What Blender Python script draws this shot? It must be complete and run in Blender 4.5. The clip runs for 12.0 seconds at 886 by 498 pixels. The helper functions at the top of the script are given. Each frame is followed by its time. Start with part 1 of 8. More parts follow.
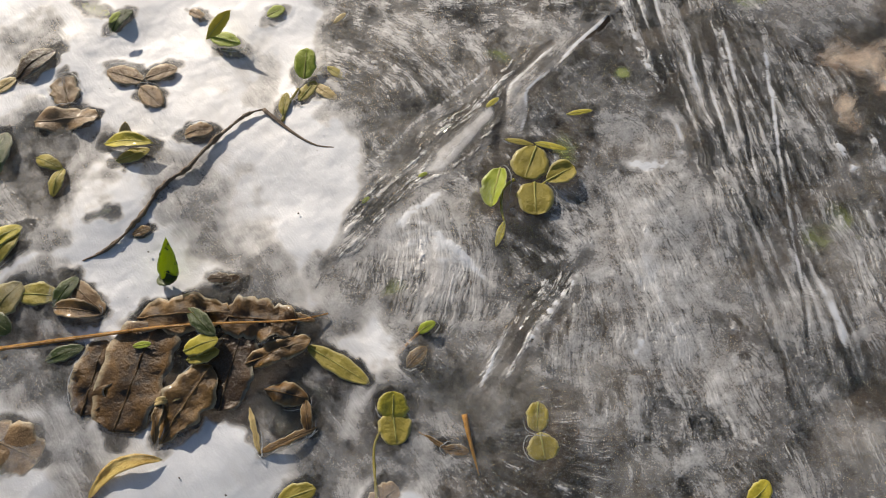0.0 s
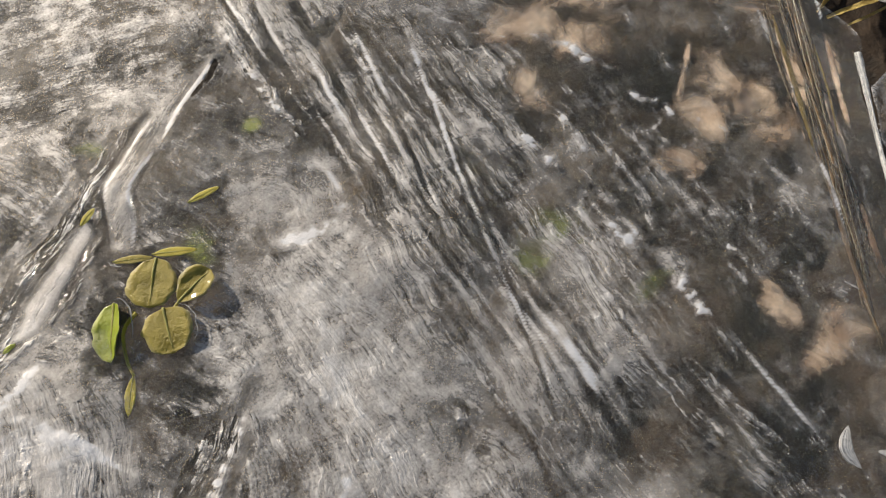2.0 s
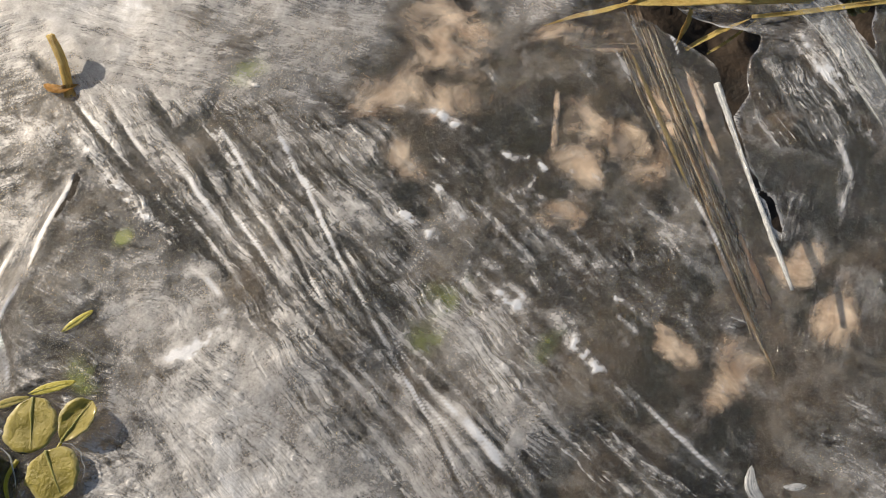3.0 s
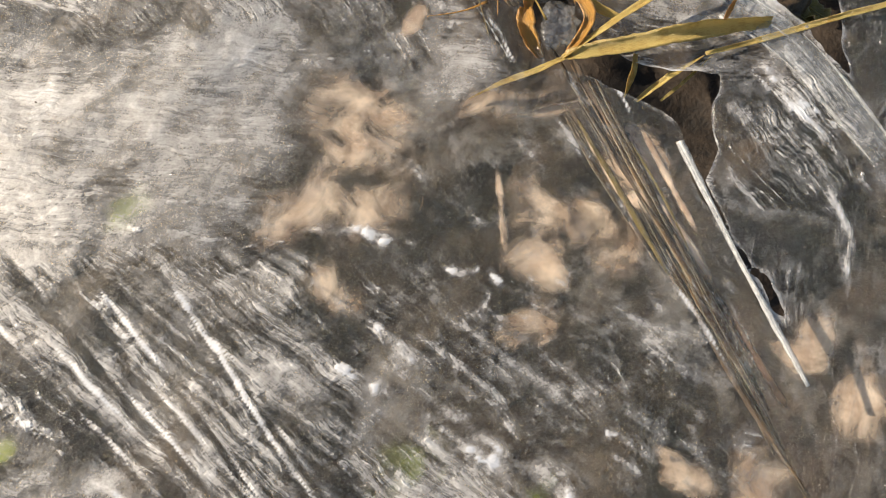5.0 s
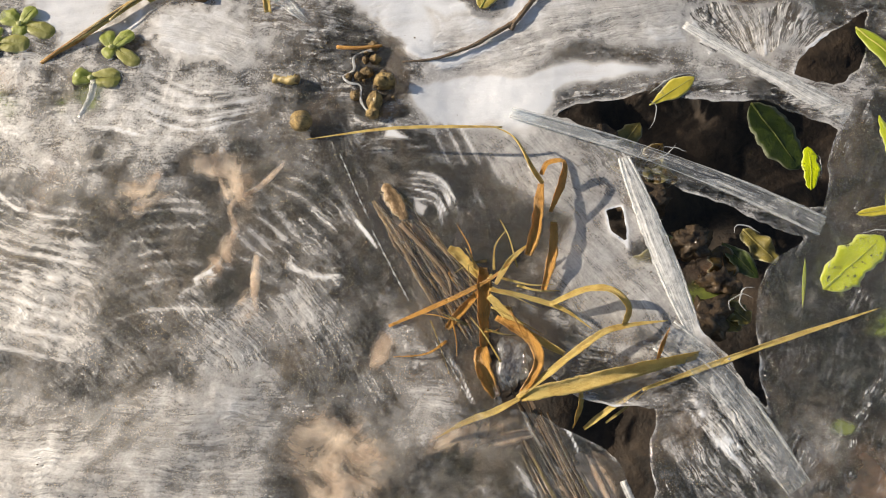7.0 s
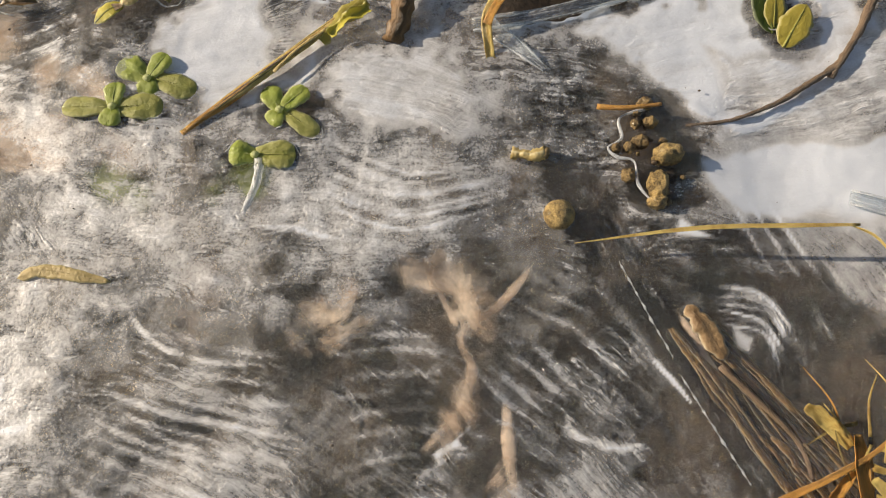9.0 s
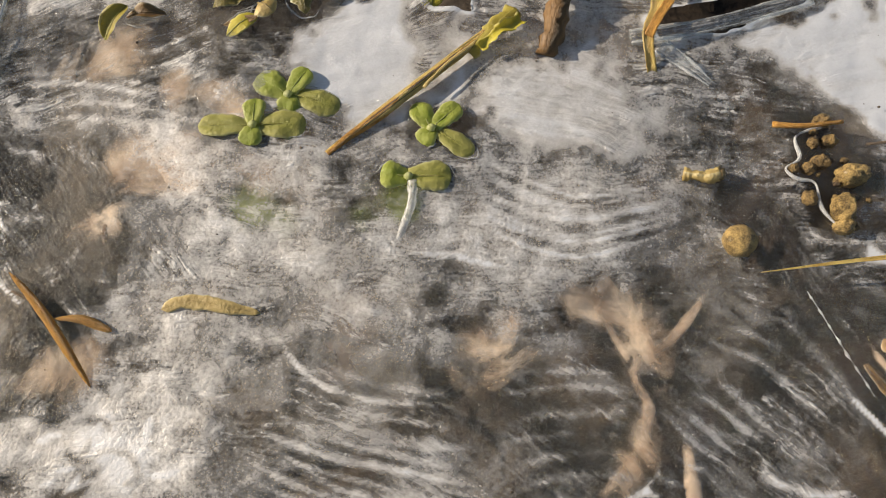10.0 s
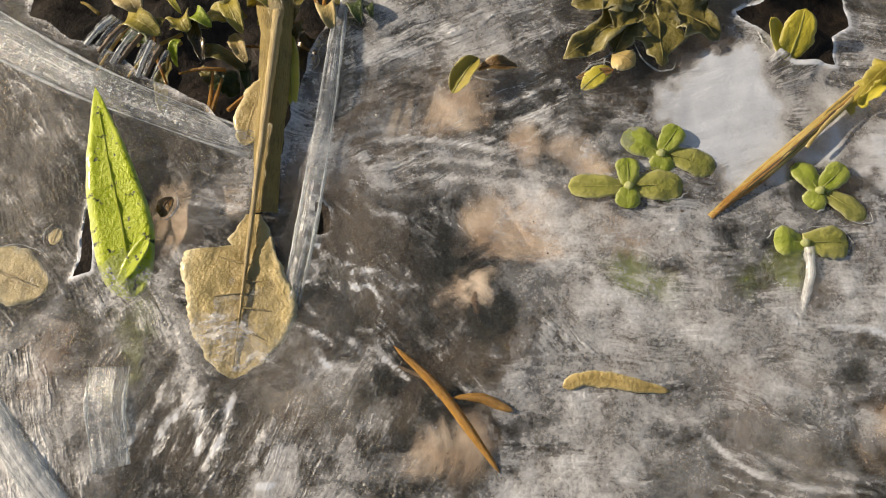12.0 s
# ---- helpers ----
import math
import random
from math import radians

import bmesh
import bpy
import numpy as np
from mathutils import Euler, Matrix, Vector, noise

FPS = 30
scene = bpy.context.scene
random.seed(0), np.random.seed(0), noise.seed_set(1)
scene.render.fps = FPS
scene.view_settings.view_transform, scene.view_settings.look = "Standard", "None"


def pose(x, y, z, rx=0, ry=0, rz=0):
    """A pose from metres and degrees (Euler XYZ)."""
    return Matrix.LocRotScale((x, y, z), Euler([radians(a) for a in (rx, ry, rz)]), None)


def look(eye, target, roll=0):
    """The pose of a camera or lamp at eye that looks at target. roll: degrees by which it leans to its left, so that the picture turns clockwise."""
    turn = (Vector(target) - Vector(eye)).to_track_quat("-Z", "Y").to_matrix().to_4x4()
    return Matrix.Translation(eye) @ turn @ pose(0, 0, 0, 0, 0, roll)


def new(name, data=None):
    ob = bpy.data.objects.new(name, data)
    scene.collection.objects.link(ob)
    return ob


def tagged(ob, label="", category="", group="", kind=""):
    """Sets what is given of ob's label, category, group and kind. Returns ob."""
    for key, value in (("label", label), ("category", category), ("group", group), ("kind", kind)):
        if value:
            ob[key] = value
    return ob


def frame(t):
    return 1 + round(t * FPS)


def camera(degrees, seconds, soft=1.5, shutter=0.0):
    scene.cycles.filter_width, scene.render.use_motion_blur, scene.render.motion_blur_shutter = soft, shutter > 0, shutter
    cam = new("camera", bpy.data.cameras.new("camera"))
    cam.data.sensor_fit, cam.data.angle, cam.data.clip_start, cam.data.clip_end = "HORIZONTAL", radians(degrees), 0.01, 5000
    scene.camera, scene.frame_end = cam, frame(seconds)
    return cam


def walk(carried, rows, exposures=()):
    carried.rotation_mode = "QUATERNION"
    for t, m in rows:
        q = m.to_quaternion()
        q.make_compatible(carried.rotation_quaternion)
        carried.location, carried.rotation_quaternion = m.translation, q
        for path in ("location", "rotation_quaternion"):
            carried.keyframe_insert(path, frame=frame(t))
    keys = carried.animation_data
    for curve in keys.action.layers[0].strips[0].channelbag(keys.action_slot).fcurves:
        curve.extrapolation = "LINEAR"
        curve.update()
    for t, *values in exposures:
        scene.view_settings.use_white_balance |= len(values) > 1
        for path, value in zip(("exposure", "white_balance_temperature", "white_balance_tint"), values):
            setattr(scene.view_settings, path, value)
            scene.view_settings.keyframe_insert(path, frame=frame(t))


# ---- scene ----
# A frozen puddle seen from a hand's height: an ice sheet at z = 0 with plants frozen into it.
# Places are given in centimetres.
CM = 0.01
cam = camera(66.0, 12.0, soft=1.1)
PATH = [
    (0, 0.875, -11.730, 13.711, 19.98, 3.50, 44.68),
    (0.5, 1.515, -9.479, 12.087, 19.82, 3.25, 37.54),
    (1, 1.933, -8.263, 11.044, 19.80, 3.29, 32.65),
    (1.5, 2.649, -7.555, 10.555, 20.06, 2.52, 27.78),
    (2, 2.821, -6.924, 10.485, 20.11, 2.32, 23.82),
    (2.5, 2.973, -6.199, 11.379, 20.32, 2.41, 18.99),
    (3, 3.606, -5.437, 10.636, 20.92, 2.11, 14.85),
    (3.5, 3.561, -3.941, 9.951, 20.68, 1.77, 10.01),
    (3.7, 3.440, -3.419, 9.578, 19.70, 1.94, 8.64),
    (5.3, 3.282, -1.914, 9.620, 18.16, 2.48, 3.69),
    (5.5, 2.788, -1.132, 11.379, 16.85, 0.90, 2.61),
    (6, 2.822, 0.565, 13.336, 15.91, 0.88, 2.07),
    (6.5, 3.275, 1.757, 13.309, 17.44, 0.92, 1.49),
    (6.7, 3.509, 2.243, 13.151, 17.43, 1.02, 1.30),
    (8.3, -0.511, 5.614, 10.167, 16.69, 0.56, -0.16),
    (8.5, -0.863, 5.974, 9.925, 16.45, 1.00, 0.06),
    (9, -1.614, 6.311, 9.581, 16.46, 0.82, -0.04),
    (9.5, -2.737, 6.613, 9.289, 16.44, 0.63, -0.13),
    (10, -3.940, 6.836, 9.077, 16.74, 1.08, 0.02),
    (10.5, -5.276, 7.050, 8.977, 16.55, 1.19, 0.17),
    (11, -6.475, 7.427, 9.036, 16.26, 0.89, 0.11),
    (11.5, -8.240, 7.789, 8.950, 17.01, 0.59, 0.05),
    (12, -9.395, 7.813, 8.874, 17.30, 0.51, 0.00),
]
walk(cam, [(t, pose(x * CM, y * CM, z * CM, rx, ry, rz)) for t, x, y, z, rx, ry, rz in PATH], [(0.0, -0.08, 6900.0, 12.0), (2.5, 0.04, 7200.0, 12.0), (3.5, 0.30, 7250.0, 12.0), (5.5, 0.53, 7350.0, 12.0), (6.5, 0.50, 7350.0, 12.0), (8.5, 0.27, 7400.0, 12.0), (12.0, 0.22, 7550.0, 12.0)])

# ---- light: low winter sun and clear sky ----
SUN_ELEVATION, SUN_AZIMUTH = 23.0, 166.0
world = bpy.data.worlds.new("winter_sky")
scene.world = world
world.use_nodes = True
wn = world.node_tree.nodes
sky = wn.new("ShaderNodeTexSky")
sky.sky_type, sky.sun_disc = "NISHITA", False
sky.sun_elevation, sky.sun_rotation = radians(SUN_ELEVATION), radians(90 - SUN_AZIMUTH)
world.node_tree.links.new(sky.outputs[0], wn["Background"].inputs[0])
wn["Background"].inputs[1].default_value = 0.075
lamp = bpy.data.lights.new("sun", "SUN")
lamp.energy, lamp.angle, lamp.color = 5.0, radians(0.6), (1.0, 0.93, 0.82)
sun = new("sun", lamp)
ca, sa, ce, se = math.cos(radians(SUN_AZIMUTH)), math.sin(radians(SUN_AZIMUTH)), math.cos(radians(SUN_ELEVATION)), math.sin(radians(SUN_ELEVATION))
sun.matrix_world = look((ca * ce, sa * ce, se), (0, 0, 0))


# ---- materials ----
def nodes_of(name):
    m = bpy.data.materials.new(name)
    m.use_nodes = True
    nt = m.node_tree
    return m, nt, nt.nodes["Principled BSDF"]


def put(nt, kind, **sockets):
    n = nt.nodes.new(kind)
    for k, v in sockets.items():
        key = int(k[1:]) if k[0] == "i" and k[1:].isdigit() else k.replace("_", " ")
        if isinstance(v, bpy.types.NodeSocket):
            nt.links.new(v, n.inputs[key])
        else:
            n.inputs[key].default_value = v
    return n


def arith(nt, op, a, b=0.0, c=0.0):
    n = nt.nodes.new("ShaderNodeMath")
    n.operation = op
    for i, v in enumerate((a, b, c)):
        if isinstance(v, bpy.types.NodeSocket):
            nt.links.new(v, n.inputs[i])
        else:
            n.inputs[i].default_value = v
    return n.outputs[0]


def noise_at(nt, vector, scale, detail=4.0, rough=0.6, twist=0.0):
    n = put(nt, "ShaderNodeTexNoise", Vector=vector, Scale=scale, Detail=detail, Roughness=rough, Distortion=twist)
    return n.outputs["Fac"]


def ramp(nt, fac, stops):
    n = nt.nodes.new("ShaderNodeValToRGB")
    nt.links.new(fac, n.inputs[0])
    el = n.color_ramp.elements
    while len(el) < len(stops):
        el.new(0.5)
    for e, (at, col) in zip(el, stops):
        e.position, e.color = at, (*col, 1)
    return n.outputs[0]


def bump(nt, height, strength, distance):
    n = put(nt, "ShaderNodeBump", Height=height, Strength=strength, Distance=distance)
    return n.outputs[0]


def ice_material():
    """Frost in clear ice: the attributes say how much frost lies at a place and which way its fibres run."""
    m, nt, bsdf = nodes_of("frosted_ice")
    geo = nt.nodes.new("ShaderNodeNewGeometry").outputs["Position"]

    def attr(name):
        n = nt.nodes.new("ShaderNodeAttribute")
        n.attribute_name = name
        return n
    frost, grain = attr("frost").outputs["Fac"], attr("grain").outputs["Fac"]
    # the fibres come and go, and fade out in white ice
    fade = ramp(nt, noise_at(nt, geo, 110.0, 3.0, 0.5, 0.8), [(0.36, (0.35, 0.35, 0.35)), (0.64, (1, 1, 1))])
    white = ramp(nt, frost, [(0.66, (1, 1, 1)), (0.84, (0.25, 0.25, 0.25))])
    streak = arith(nt, "MULTIPLY", attr("streak").outputs["Fac"], arith(nt, "MULTIPLY", fade, white))
    wander = put(nt, "ShaderNodeTexNoise", Vector=geo, Scale=95.0, Detail=3.0, Roughness=0.5).outputs["Color"]
    flow = nt.nodes.new("ShaderNodeMixRGB")
    flow.blend_type = "ADD"
    flow.inputs[0].default_value = 0.42
    nt.links.new(attr("flow").outputs["Vector"], flow.inputs[1])
    nt.links.new(wander, flow.inputs[2])
    flow = flow.outputs[0]

    def along(factor):
        return put(nt, "ShaderNodeMapping", Vector=flow, Scale=(1.0, factor, 1.0)).outputs[0]

    def centred(x, gain):
        return arith(nt, "MULTIPLY", arith(nt, "SUBTRACT", x, 0.5), gain)
    fibres = noise_at(nt, along(0.045), 5.0, 3.0, 0.55)
    hairs = noise_at(nt, along(0.10), 24.0, 3.0, 0.6)
    cross = put(nt, "ShaderNodeMapping", Vector=geo, Scale=(100.0, 100.0, 100.0), Rotation=(0.0, 0.0, 0.9)).outputs[0]
    dust = noise_at(nt, geo, 2300.0, 3.0, 0.6)
    cloud = noise_at(nt, geo, 210.0, 5.0, 0.55, 0.5)
    veil = noise_at(nt, geo, 75.0, 4.0, 0.5, 0.8)

    def thread(scale, width, squeeze=0.03, way=None):
        """Thin lines that run with the fibres, broken here and there."""
        run = along(squeeze) if way is None else put(nt, "ShaderNodeMapping", Vector=way, Scale=(1.0, squeeze, 1.0)).outputs[0]
        off = arith(nt, "ABSOLUTE", arith(nt, "SUBTRACT", noise_at(nt, run, scale, 2.0, 0.5), 0.5))
        return arith(nt, "MAXIMUM", arith(nt, "SUBTRACT", 1.0, arith(nt, "DIVIDE", off, width)), 0.0)
    torn = arith(nt, "MULTIPLY", arith(nt, "MAXIMUM", arith(nt, "SUBTRACT", noise_at(nt, geo, 520.0, 3.0, 0.7), 0.42), 0.0), 5.0)
    bright, dark = arith(nt, "MULTIPLY", thread(2.6, 0.022), torn), thread(3.1, 0.035)
    bold = arith(nt, "MAXIMUM", arith(nt, "SUBTRACT", streak, 0.08), 0.0)
    threads = arith(nt, "SUBTRACT", arith(nt, "MULTIPLY", bright, 1.6), arith(nt, "MULTIPLY", dark, arith(nt, "MULTIPLY", bold, 3.0)))
    fine_lines = arith(nt, "SUBTRACT", arith(nt, "MULTIPLY", arith(nt, "MULTIPLY", thread(5.2, 0.045, 0.045), torn), 0.8), arith(nt, "MULTIPLY", thread(6.3, 0.06, 0.06), 0.7))
    scratches = arith(nt, "SUBTRACT", arith(nt, "MULTIPLY", arith(nt, "MULTIPLY", thread(2.2, 0.022, 0.08, cross), torn), 0.5), arith(nt, "MULTIPLY", thread(2.9, 0.03, 0.12, cross), 0.35))
    fine_lines = arith(nt, "ADD", fine_lines, scratches)
    lines = arith(nt, "ADD", arith(nt, "ADD", centred(fibres, 2.8), centred(hairs, 3.6)), arith(nt, "ADD", threads, fine_lines))
    wisp = noise_at(nt, geo, 120.0, 6.0, 0.62, 2.4)
    # small trapped bubbles, which also stand in for sparkle as white specks
    cells = put(nt, "ShaderNodeTexVoronoi", Vector=geo, Scale=900.0)
    fleck = arith(nt, "MAXIMUM", arith(nt, "SUBTRACT", 1.0, arith(nt, "DIVIDE", cells.outputs["Distance"], 0.22)), 0.0)
    fleck = arith(nt, "MULTIPLY", fleck, arith(nt, "GREATER_THAN", put(nt, "ShaderNodeSeparateXYZ", Vector=cells.outputs["Color"]).outputs[0], 0.86))
    spots = arith(nt, "ADD", arith(nt, "ADD", centred(dust, 2.2), centred(cloud, 2.8)), arith(nt, "ADD", centred(wisp, 2.8), arith(nt, "MULTIPLY", fleck, 1.2)))
    total = arith(nt, "MULTIPLY_ADD", lines, arith(nt, "MULTIPLY", streak, 1.25), frost)
    total = arith(nt, "MULTIPLY_ADD", spots, grain, total)
    total = arith(nt, "ADD", total, centred(veil, 0.30))
    fac = nt.nodes.new("ShaderNodeMapRange")
    fac.interpolation_type = "SMOOTHSTEP"
    nt.links.new(total, fac.inputs[0])
    fac.inputs[1].default_value, fac.inputs[2].default_value = 0.0, 1.0
    # frost: a milky, finely rough body
    amount = arith(nt, "ADD", arith(nt, "ADD", streak, grain), 0.05)
    relief_h = arith(nt, "MULTIPLY_ADD", arith(nt, "MULTIPLY", lines, streak), 0.40, arith(nt, "MULTIPLY", arith(nt, "MULTIPLY", spots, grain), 0.14))
    nrm = bump(nt, relief_h, 0.8, 0.0012)
    tone = ramp(nt, cloud, [(0.3, (0.70, 0.68, 0.675)), (0.7, (0.79, 0.80, 0.825))])
    blue = nt.nodes.new("ShaderNodeMixRGB")
    nt.links.new(ramp(nt, frost, [(0.60, (0, 0, 0)), (0.80, (1, 1, 1))]), blue.inputs[0])
    nt.links.new(tone, blue.inputs[1])
    blue.inputs[2].default_value = (0.725, 0.765, 0.835, 1)
    nt.links.new(blue.outputs[0], bsdf.inputs["Base Color"])
    bsdf.inputs["Roughness"].default_value = 0.55
    bsdf.inputs["IOR"].default_value = 1.31
    nt.links.new(nrm, bsdf.inputs["Normal"])
    # clear ice lets the bed be seen
    clear = put(nt, "ShaderNodeBsdfTransparent", Color=(0.95, 0.95, 0.94, 1))
    scatter = put(nt, "ShaderNodeBsdfGlossy", Roughness=0.66, Normal=nrm, Color=(0.97, 0.945, 0.92, 1))
    rime = put(nt, "ShaderNodeMixShader", Fac=0.22, i1=bsdf.outputs[0], i2=scatter.outputs[0])
    body = put(nt, "ShaderNodeMixShader", Fac=fac.outputs[0], i1=clear.outputs[0], i2=rime.outputs[0])
    # a dull sheen over all, wet gloss, and sharp glints on the crystal faces
    sheen = put(nt, "ShaderNodeBsdfGlossy", Roughness=0.5, Normal=nrm, Color=(1, 1, 1, 1))
    ripple = noise_at(nt, along(0.35), 9.0, 3.0, 0.5, 0.6)
    crystal = arith(nt, "MULTIPLY", arith(nt, "ADD", arith(nt, "ADD", hairs, arith(nt, "MULTIPLY", dust, 1.4)), arith(nt, "MULTIPLY_ADD", ripple, 1.2, arith(nt, "MULTIPLY", bright, 0.5))), arith(nt, "ADD", amount, 0.12))
    glint = put(nt, "ShaderNodeBsdfGlossy", Roughness=0.13, Normal=bump(nt, crystal, 1.0, 0.0022), Color=(1, 1, 1, 1))
    dull = put(nt, "ShaderNodeMixShader", Fac=0.02, i1=body.outputs[0], i2=sheen.outputs[0])
    out = put(nt, "ShaderNodeMixShader", Fac=0.085, i1=dull.outputs[0], i2=glint.outputs[0])
    nt.links.new(out.outputs[0], nt.nodes["Material Output"].inputs[0])
    return m


def leaf_material(name, base, edge, vein, gloss=0.38, through_light=0.3, spots=None, vein_gain=0.5, wet=0.22):
    """A leaf: blade colour, a paler midrib and side veins along its own map, spots of decay."""
    m, nt, bsdf = nodes_of(name)
    uv = nt.nodes.new("ShaderNodeUVMap").outputs[0]
    geo = nt.nodes.new("ShaderNodeNewGeometry").outputs["Position"]
    sep = put(nt, "ShaderNodeSeparateXYZ", Vector=uv).outputs
    across = arith(nt, "ABSOLUTE", arith(nt, "SUBTRACT", sep[0], 0.5))
    mott = noise_at(nt, geo, 420.0, 5.0, 0.65)
    fine = noise_at(nt, geo, 1900.0, 4.0, 0.65)
    col = ramp(nt, arith(nt, "ADD", arith(nt, "MULTIPLY", mott, 0.8), arith(nt, "MULTIPLY", across, 0.5)), [(0.32, base), (0.78, edge)])
    # side veins run forward from the midrib
    ph = arith(nt, "MULTIPLY_ADD", across, -1.1, sep[1])
    side = arith(nt, "POWER", arith(nt, "ABSOLUTE", arith(nt, "SINE", arith(nt, "MULTIPLY", ph, 26.0))), 14.0)
    mid = arith(nt, "SUBTRACT", 1.0, arith(nt, "MULTIPLY", across, 22.0))
    ribs = arith(nt, "MAXIMUM", mid, arith(nt, "MULTIPLY", side, 0.16))
    ribs = arith(nt, "MULTIPLY", arith(nt, "MAXIMUM", ribs, 0.0), vein_gain)
    mix = nt.nodes.new("ShaderNodeMixRGB")
    nt.links.new(ribs, mix.inputs[0])
    nt.links.new(col, mix.inputs[1])
    mix.inputs[2].default_value = (*vein, 1)
    # pale margin: frost and bright rim light, both put into the colour
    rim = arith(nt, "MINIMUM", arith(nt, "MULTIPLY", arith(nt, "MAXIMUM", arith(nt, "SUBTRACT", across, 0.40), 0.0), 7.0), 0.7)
    bright_rim = nt.nodes.new("ShaderNodeMixRGB")
    nt.links.new(arith(nt, "MULTIPLY", rim, noise_at(nt, geo, 800.0, 3.0, 0.6)), bright_rim.inputs[0])
    nt.links.new(mix.outputs[0], bright_rim.inputs[1])
    bright_rim.inputs[2].default_value = (0.78, 0.78, 0.62, 1)
    last = bright_rim.outputs[0]
    if spots:
        sp = nt.nodes.new("ShaderNodeMixRGB")
        mask = ramp(nt, noise_at(nt, geo, 700.0, 3.0, 0.6), [(0.60, (0, 0, 0)), (0.68, (1, 1, 1))])
        nt.links.new(mask, sp.inputs[0])
        nt.links.new(last, sp.inputs[1])
        sp.inputs[2].default_value = (*spots, 1)
        last = sp.outputs[0]
    nt.links.new(last, bsdf.inputs["Base Color"])
    nt.links.new(arith(nt, "MULTIPLY_ADD", fine, 0.35, gloss - 0.15), bsdf.inputs["Roughness"])
    nt.links.new(bump(nt, arith(nt, "ADD", arith(nt, "MULTIPLY_ADD", fine, 0.7, mott), arith(nt, "MULTIPLY", ribs, 0.4)), 0.7, 0.0005), bsdf.inputs["Normal"])
    bsdf.inputs["Coat Weight"].default_value, bsdf.inputs["Coat Roughness"].default_value = wet, 0.10
    back = put(nt, "ShaderNodeBsdfTranslucent", Color=last)
    out = put(nt, "ShaderNodeMixShader", Fac=through_light, i1=bsdf.outputs[0], i2=back.outputs[0])
    nt.links.new(out.outputs[0], nt.nodes["Material Output"].inputs[0])
    return m


def fibre_material(name, dark, light, scale=26.0, gloss=0.4, through_light=0.15):
    """Dry straw and stems: fibres along the length."""
    m, nt, bsdf = nodes_of(name)
    uv = nt.nodes.new("ShaderNodeUVMap").outputs[0]
    geo = nt.nodes.new("ShaderNodeNewGeometry").outputs["Position"]
    lines = noise_at(nt, put(nt, "ShaderNodeMapping", Vector=uv, Scale=(1.0, 0.12, 1.0)).outputs[0], scale, 4.0, 0.7)
    blot = noise_at(nt, geo, 300.0, 4.0, 0.6)
    mixed = arith(nt, "MULTIPLY_ADD", blot, 0.55, arith(nt, "MULTIPLY", lines, 0.6))
    col = ramp(nt, mixed, [(0.36, dark), (0.60, light)])
    nt.links.new(col, bsdf.inputs["Base Color"])
    nt.links.new(arith(nt, "MULTIPLY_ADD", blot, 0.3, gloss - 0.15), bsdf.inputs["Roughness"])
    nt.links.new(bump(nt, lines, 0.9, 0.0005), bsdf.inputs["Normal"])
    back = put(nt, "ShaderNodeBsdfTranslucent", Color=col)
    out = put(nt, "ShaderNodeMixShader", Fac=through_light, i1=bsdf.outputs[0], i2=back.outputs[0])
    nt.links.new(out.outputs[0], nt.nodes["Material Output"].inputs[0])
    return m


def earth_material(name, dark, light, scale, gloss=0.7, wet=0.0):
    m, nt, bsdf = nodes_of(name)
    geo = nt.nodes.new("ShaderNodeNewGeometry").outputs["Position"]
    coarse, fine = noise_at(nt, geo, scale, 6.0, 0.62), noise_at(nt, geo, scale * 7, 4.0, 0.65)
    nt.links.new(ramp(nt, arith(nt, "MULTIPLY_ADD", fine, 0.4, arith(nt, "MULTIPLY", coarse, 0.7)), [(0.42, dark), (0.72, light)]), bsdf.inputs["Base Color"])
    bsdf.inputs["Roughness"].default_value = gloss
    bsdf.inputs["Coat Weight"].default_value = wet
    bsdf.inputs["Coat Roughness"].default_value = 0.12
    nt.links.new(bump(nt, arith(nt, "ADD", coarse, fine), 0.7, 0.0008), bsdf.inputs["Normal"])
    return m


def sunk_material(name, dark, light):
    """Leaf litter under the ice; its fading margins stand in for light blurred by the ice."""
    m, nt, bsdf = nodes_of(name)
    geo = nt.nodes.new("ShaderNodeNewGeometry").outputs["Position"]
    n = nt.nodes.new("ShaderNodeAttribute")
    n.attribute_name = "body"
    patch = noise_at(nt, geo, 190.0, 5.0, 0.6)
    torn = noise_at(nt, geo, 105.0, 5.0, 0.62, 0.9)
    nt.links.new(ramp(nt, patch, [(0.34, dark), (0.66, light)]), bsdf.inputs["Base Color"])
    bsdf.inputs["Roughness"].default_value = 0.8
    whole = arith(nt, "SUBTRACT", arith(nt, "MULTIPLY", n.outputs["Fac"], 2.3), arith(nt, "MULTIPLY_ADD", torn, 7.0, -2.9))
    fac = nt.nodes.new("ShaderNodeMapRange")
    fac.interpolation_type = "SMOOTHSTEP"
    nt.links.new(whole, fac.inputs[0])
    fac.inputs[1].default_value, fac.inputs[2].default_value = -0.2, 2.2
    clear = put(nt, "ShaderNodeBsdfTransparent")
    out = put(nt, "ShaderNodeMixShader", Fac=fac.outputs[0], i1=clear.outputs[0], i2=bsdf.outputs[0])
    nt.links.new(out.outputs[0], nt.nodes["Material Output"].inputs[0])
    return m


